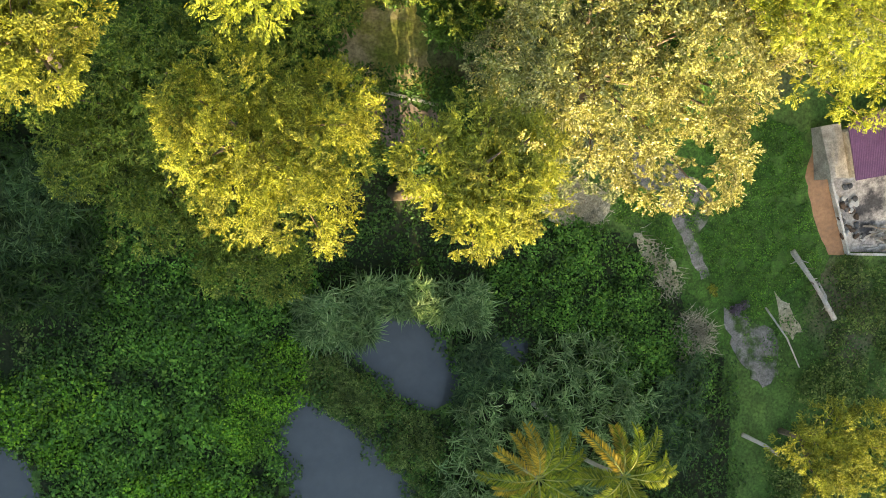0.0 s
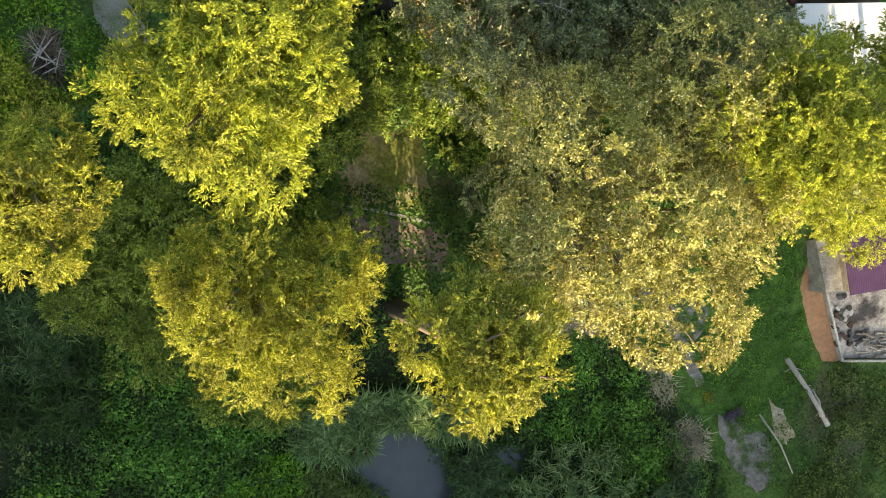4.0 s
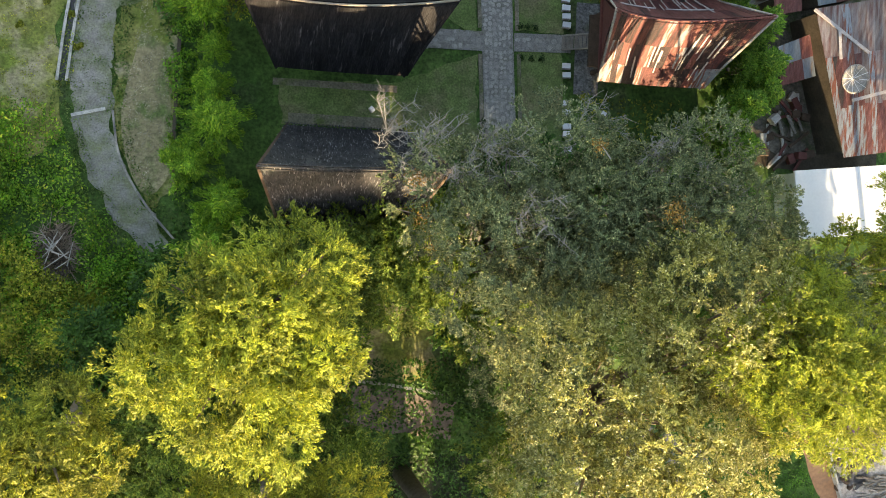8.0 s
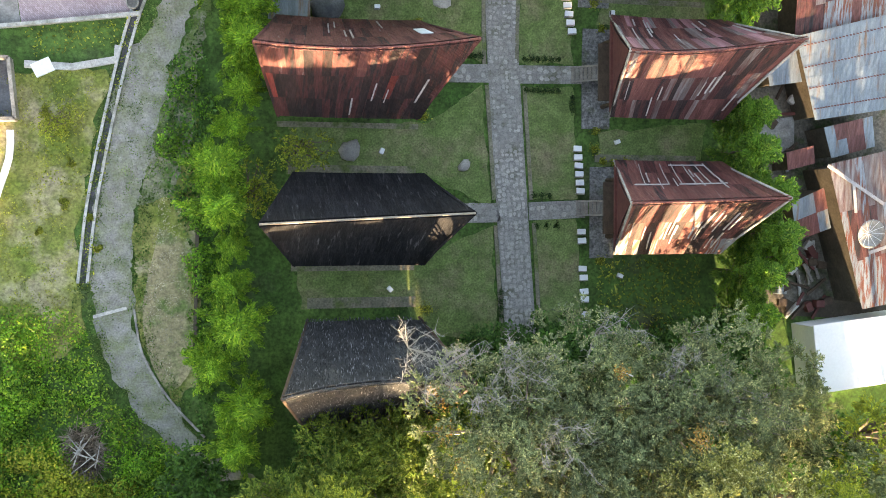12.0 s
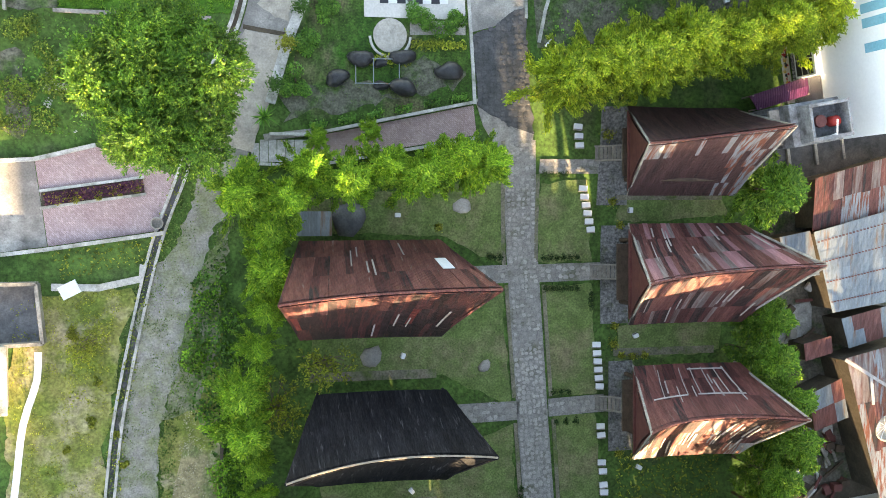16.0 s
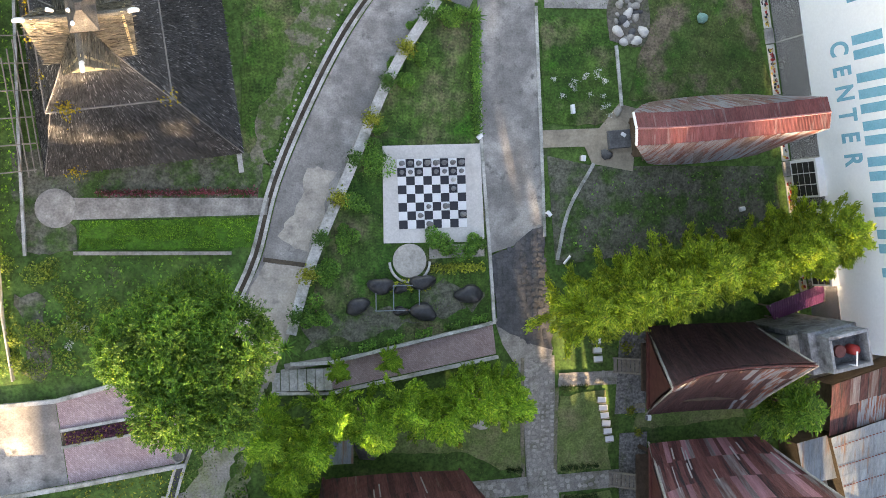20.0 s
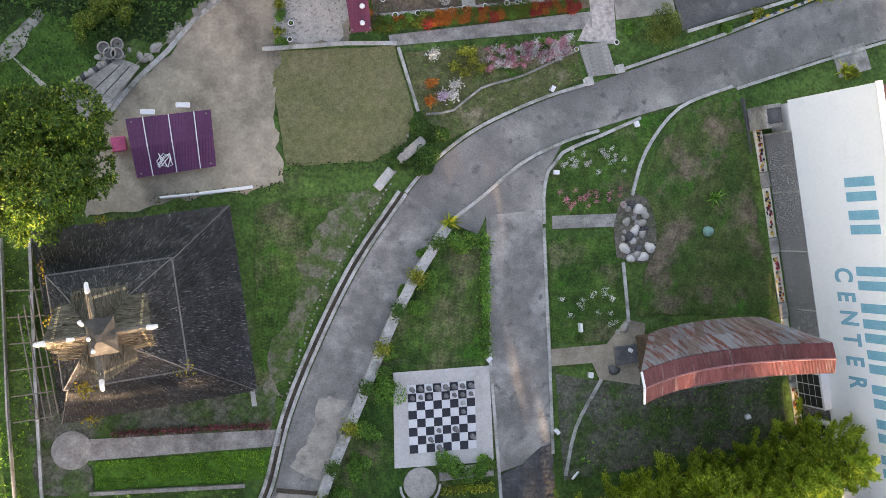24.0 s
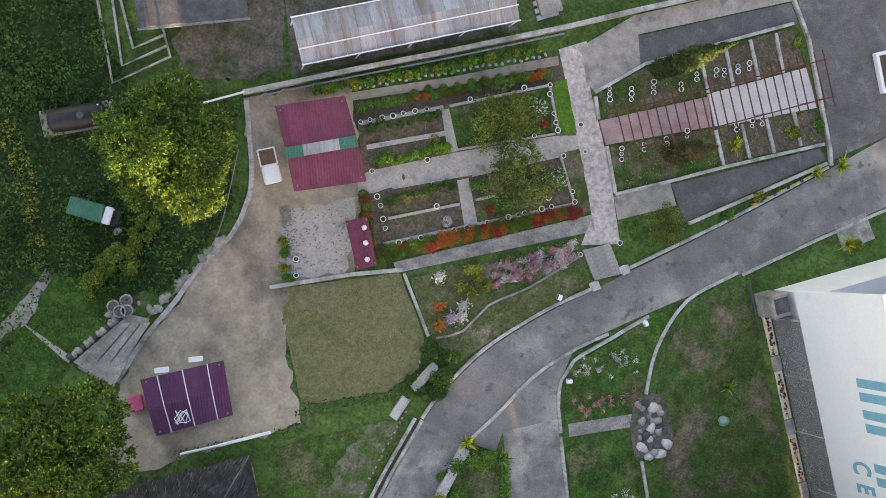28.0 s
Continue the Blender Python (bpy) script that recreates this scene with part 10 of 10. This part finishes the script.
# bare pale limbs that stand out of the big trees
M_limb = mat("silver-grey dead wood", (.24, .23, .215), (.33, .315, .295), 3.0, .9, .5, 10.0)
for k, (x, y, z) in enumerate([(8.5, 28.0, 18), (10.4, 26.6, 18), (14.4, 27.4, 19), (13.2, 25.4, 19), (26.3, 27.4, 18), (27.9, 25.0, 19), (24.6, 26.0, 19), (16.8, 22.9, 21), (30.2, 23.4, 18), (20.8, 28.6, 18)]):
    r = random.Random(90 + k)
    t = thing("bare_limb", "bare silver-grey limb rising from tree crown", "branch", x, y, z - 3.0, 0, "bare limbs")
    root = Vector((0, 0, -2.0))
    for j in range(9):
        e = Vector((r.uniform(-2.2, 2.2), r.uniform(-1.8, 2.2), r.uniform(1.6, 3.4)))
        m = root.lerp(e, .55) + Vector((r.uniform(-.5, .5), r.uniform(-.5, .5), .3))
        b = part("limb", G().tube([root, m, e], .035, .012, 5), M_limb, t)
        tw = G()
        for i in range(16):
            q = root.lerp(m, r.uniform(.5, 1)) if i % 3 == 0 else m.lerp(e, r.uniform(.05, 1))
            q1 = q + Vector((r.uniform(-.5, .5), r.uniform(-.5, .5), r.uniform(.05, .4)))
            tw.tube([q, q1, q1 + Vector((r.uniform(-.5, .5), r.uniform(-.5, .5), r.uniform(.1, .4)))], .016, .006, 4)
        tagged(part("twig_spray", tw, M_limb, b), kind="stuff")

L_dead = leafmat("dead golden leaves", (.24, .13, .03), (.55, .34, .09), (.75, .55, .20), .4)
for k, (x, y, z, r_, n, lab) in enumerate([(23.8, 23.4, 22.0, .7, 260, "orange plant growing on tree limb"), (10.2, 25.0, 14.6, .9, 260, "dead golden leaves at branch ends"), (10.6, 22.8, 14.2, .9, 240, "dead golden leaves at branch ends"), (11.4, 21.0, 15.0, .8, 220, "dead golden leaves at branch ends"), (19.6, 27.2, 20.5, .5, 120, "dead golden leaves at branch ends")]):
    q = np.random.default_rng(640 + k)
    c = q.normal(0, r_ * .5, (n, 3))
    t = thing("dead_branch", lab, "branch", x, y, z, 0, "dead leafy branches")
    part("dead_leaves", leaves(q, c, unit(c), .17, "dead_leaves", L_dead), None, t)
    part("limb", G().tube([(1.6, -.6, -2.2), (.6, -.2, -.7), (0, 0, .2)], .05, .02, 5), M_palebark, t)
solid("undergrowth", bushes(89, [(53, -1.5), (62, -1.5), (62, -26), (47, -26), (50, -14), (52, -8)], 90, (.7, 1.8), .24, L_dull, 1.0, .8), None, "olive shrubs beside walled yard", "undergrowth", kind="stuff")
solid("undergrowth", bushes(90, [(-14, 124), (-28, 124), (-28, 97), (-20, 100.5), (-14.4, 98.2), (-10.2, 99), (-12.4, 104.4), (-13.8, 113)], 60, (.5, 1.4), .24, L_tangle, .8, .8), None, "dark bushes on slope", "undergrowth", kind="stuff")
t = thing("dead_tree", "fallen dead tree with broken brown branches", "tree", 50.4, -3.9, H(50.4, -3.9) + .4)
part("trunk", G().tube([(-2.2, 2.9, .2), (0, .3, .4), (1.2, -1.2, .3), (2.5, -3.0, .1)], .12, .26, 8), M_palebark, t, "bare pale trunk", True)
for k in range(12):
    r = random.Random(300 + k)
    q = Vector((-2.2, 2.9, .2)).lerp(Vector((2.4, -2.8, .2)), r.uniform(.1, .95))
    e = q + Vector((r.uniform(-1.1, .9), r.uniform(-.6, 1.0), r.uniform(.2, .8)))
    part("branch", G().tube([q, q.lerp(e, .6) + Vector((0, 0, .15)), e], .07, .02, 5), M_palebark if k % 2 else M_bark, t)
# tufts in the lawns
for k, (poly, mt) in enumerate([([(-.3, 60.0), (14.0, 60.4), (13.6, 65.6), (6.0, 66.0), (5.8, 73.8), (13.1, 74), (13.1, 83.2), (10.2, 84.0), (6.4, 77.4), (3.4, 71.0)], L_grass), ([(18.3, 84.2), (24.0, 84.2), (26.2, 89.8), (33.8, 94.8), (22.6, 90.8), (18.2, 88.0)], L_grass), ([(18.3, 75.2), (23.4, 75.2), (24.2, 81.5), (18.2, 83.2)], L_grass),
        ([(25.6, 85.8), (27.0, 89.8), (34.0, 94.5), (35.8, 84.0), (37.6, 76.6), (25.2, 77.2)], L_grass), ([(-3.8, 86.0), (6.0, 87.0), (0, 76.6), (-2.0, 71.6), (-4.0, 72.6)], L_grass), ([(-20, 57.5), (-16, 66), (-4.4, 65.6), (-5.4, 57.5)], L_vivid), ([(-16, 70.2), (-3, 70.2), (-4, 86), (-16, 85)], L_grass),
        ([(-2.8, 97.3), (6.7, 97.7), (8.0, 92.7), (4.8, 89.1), (-1.5, 88.8)], L_dull), ([(7.4, 97.2), (20.8, 98.6), (21.4, 95.4), (12.4, 91.6), (8.4, 92.8)], L_vivid), ([(2, 39.4), (17, 37), (16.8, 46.3), (12, 43.4), (2, 43)], L_grass), ([(2.5, 29), (18, 26), (17.6, 35.6), (11.8, 33), (2.5, 32.6)], L_grass), ([(1, 50.5), (16.8, 48), (16.8, 54.5), (1, 53)], L_grass),
        ([(-13.2, 30), (-7.5, 30), (-4.4, 47), (-4.4, 58), (-7.5, 58), (-10, 47)], L_grass), ([(-12.6, 22), (-4.6, 22), (-8.2, 30), (-7.4, 40), (-4.6, 50), (-8.6, 52), (-12, 40)], L_dull)]):
    solid("grass_tufts", carpet(120 + k, poly, 26, .13, .16, .8, mt, slim=.35, bare=.12, flat=.5), None, "loose tufts of taller grass in lawn", "grass", kind="stuff")
solid("undergrowth", bushes(95, [(-22, 11), (-5, 12), (-5, 18), (-9.5, 21), (-13, 29), (-22, 29)], 110, (.6, 1.5), .2, L_vivid, .9, .8, [HEAP]), None, "bright green bushes beside lane", "undergrowth", kind="stuff")
solid("undergrowth", bushes(96, [(-20, 21), (-9, 17), (-8, 6), (-20, 4)], 60, (.5, 1.2), .2, L_bright, .9, .9, [HEAP]), None, "yellow flowering bushes beside lane", "undergrowth", kind="stuff")
solid("undergrowth", bushes(97, [(-6.6, 46), (-4.4, 50), (-3.4, 44), (-3.2, 24), (-4.8, 22), (-5.0, 33), (-6.8, 38)], 60, (.4, 1.0), .2, L_vivid, .9, .8), None, "green bushes along hedge row", "undergrowth", kind="stuff")
for k, (x, y, r) in enumerate([(-13.5, 100.8, 1.0), (-15.3, 99.1, 1.0), (-12.3, 101.8, .9), (-10.7, 102.8, .6), (-12.6, 99.9, .9), (-14.4, 100.0, .8), (-11.6, 103.0, .6)]):
    bush("golden_shrub", "feathery golden-green shrub on slope", x, y, r, L_moss, 2700 + k, .22, 700, "golden shrubs", 1.3)
solid("grass_strip", carpet(140, [(-15.0, 68.3), (-3.0, 68.4), (-3.8, 66.3), (-15.2, 66.4)], 200, .15, .22, 1.0, L_vivid, slim=.35), None, "thick bright green strip of tall grass", "grass", kind="stuff")
solid("grass_tufts", carpet(141, [(-19.5, 66), (-18, 85), (-30, 85), (-30, 60), (-20, 60)], 20, .2, .4, 1.4, L_vivid, bare=-.2), None, "bright weeds beyond boundary wall", "grass", kind="stuff")
solid("boundary_fence", strip([(-20.7, 84), (-20.6, 72), (-20.1, 62), (-19.6, 57.5)], .1, -.1, .9, curved=False), M_kerb, "thin pale boundary fence wall", "fence", kind="structure")
solid("undergrowth", bushes(98, [(-20, 58), (-13.5, 58), (-13, 62), (-14.5, 65.6), (-20, 65.6)], 34, (.3, .8), .16, L_moss, .9, .8), None, "yellow-green bushes and weeds by court", "undergrowth", kind="stuff")
solid("undergrowth", bushes(99, [(-17, 57.6), (-13.6, 57.8), (-13.4, 63), (-16.6, 63.4)], 12, (.12, .28), .1, L_petal, .9, .7), None, "pale flowers in weeds by court", "flowers", kind="stuff")
ground_patch("worn_earth", [(-18.9, 57.8), (-17.6, 57.8), (-17.2, 60.4), (-18.0, 63.8), (-19.0, 63.6)], M_greysoil, "thin trodden grass by court", "ground", .06, rag=.5)
for k, (x, y, r) in enumerate([(-13.9, 42.8, .8), (-14.8, 43.4, .55), (-13.6, 37.2, .35), (-15.4, 35.2, .3), (-13.2, 40.0, .3), (-11.4, 34.0, .35), (-11.9, 36.2, .3)]):
    bush("yellow_bush", "bright yellow-green bush in thin meadow", x, y, r, L_gold, 3100 + k, .15, 320, "meadow bushes")
bush("purple_shrub", "round greyish purple shrub beside track", 43.8, -5.9, .75, leafmat("purple grey leaves", (.12, .09, .15), (.24, .19, .28), (.16, .2, .10)), 3200, .16, 600)
bush("yellow_bush", "bright yellow-green bush beside track", 41.4, -4.6, .5, L_gold, 3201, .15, 320, "track bushes")
solid("weeds", carpet(190, [(-4, 17), (-1.5, 18), (-4.5, 21.5), (-7.4, 26.6), (-8.2, 31), (-7.6, 37), (-5.4, 46), (-7.4, 46), (-9.0, 36), (-9.2, 29), (-6.6, 22)], 110, .13, .14, .9, L_dull, slim=.35, bare=-.02, flat=.5), None, "grass creeping over lane edge", "weeds", kind="stuff")
solid("weeds", carpet(191, [(-13.4, 29), (-12.4, 24), (-9, 20), (-8.6, 22), (-10.8, 26), (-11.4, 31), (-11.2, 36), (-10.2, 42), (-8.4, 47), (-9.8, 47), (-11.2, 42), (-12.2, 36)], 110, .13, .14, .9, L_grass, slim=.35, bare=-.02, flat=.5), None, "grass creeping over lane edge", "weeds", kind="stuff")
solid("undergrowth", bushes(196, [(-20, 19), (-14.6, 20), (-9.6, 16.4), (-7.4, 12.4), (-9, 10.6), (-20, 11)], 60, (.7, 1.6), .2, L_bright, 1.7, .9, [HEAP]), None, "tall yellow-green sunlit bushes beside lane", "undergrowth", kind="stuff")
solid("weeds", carpet(197, [(37.0, 4.2), (38.6, 4.0), (39.2, 3.0), (38.5, .6), (37.7, 1.0), (37.0, 2.6)], 120, .16, .25, 1.2, L_deepweed, bare=-.5), None, "green weeds between wheel tracks", "weeds", kind="stuff")
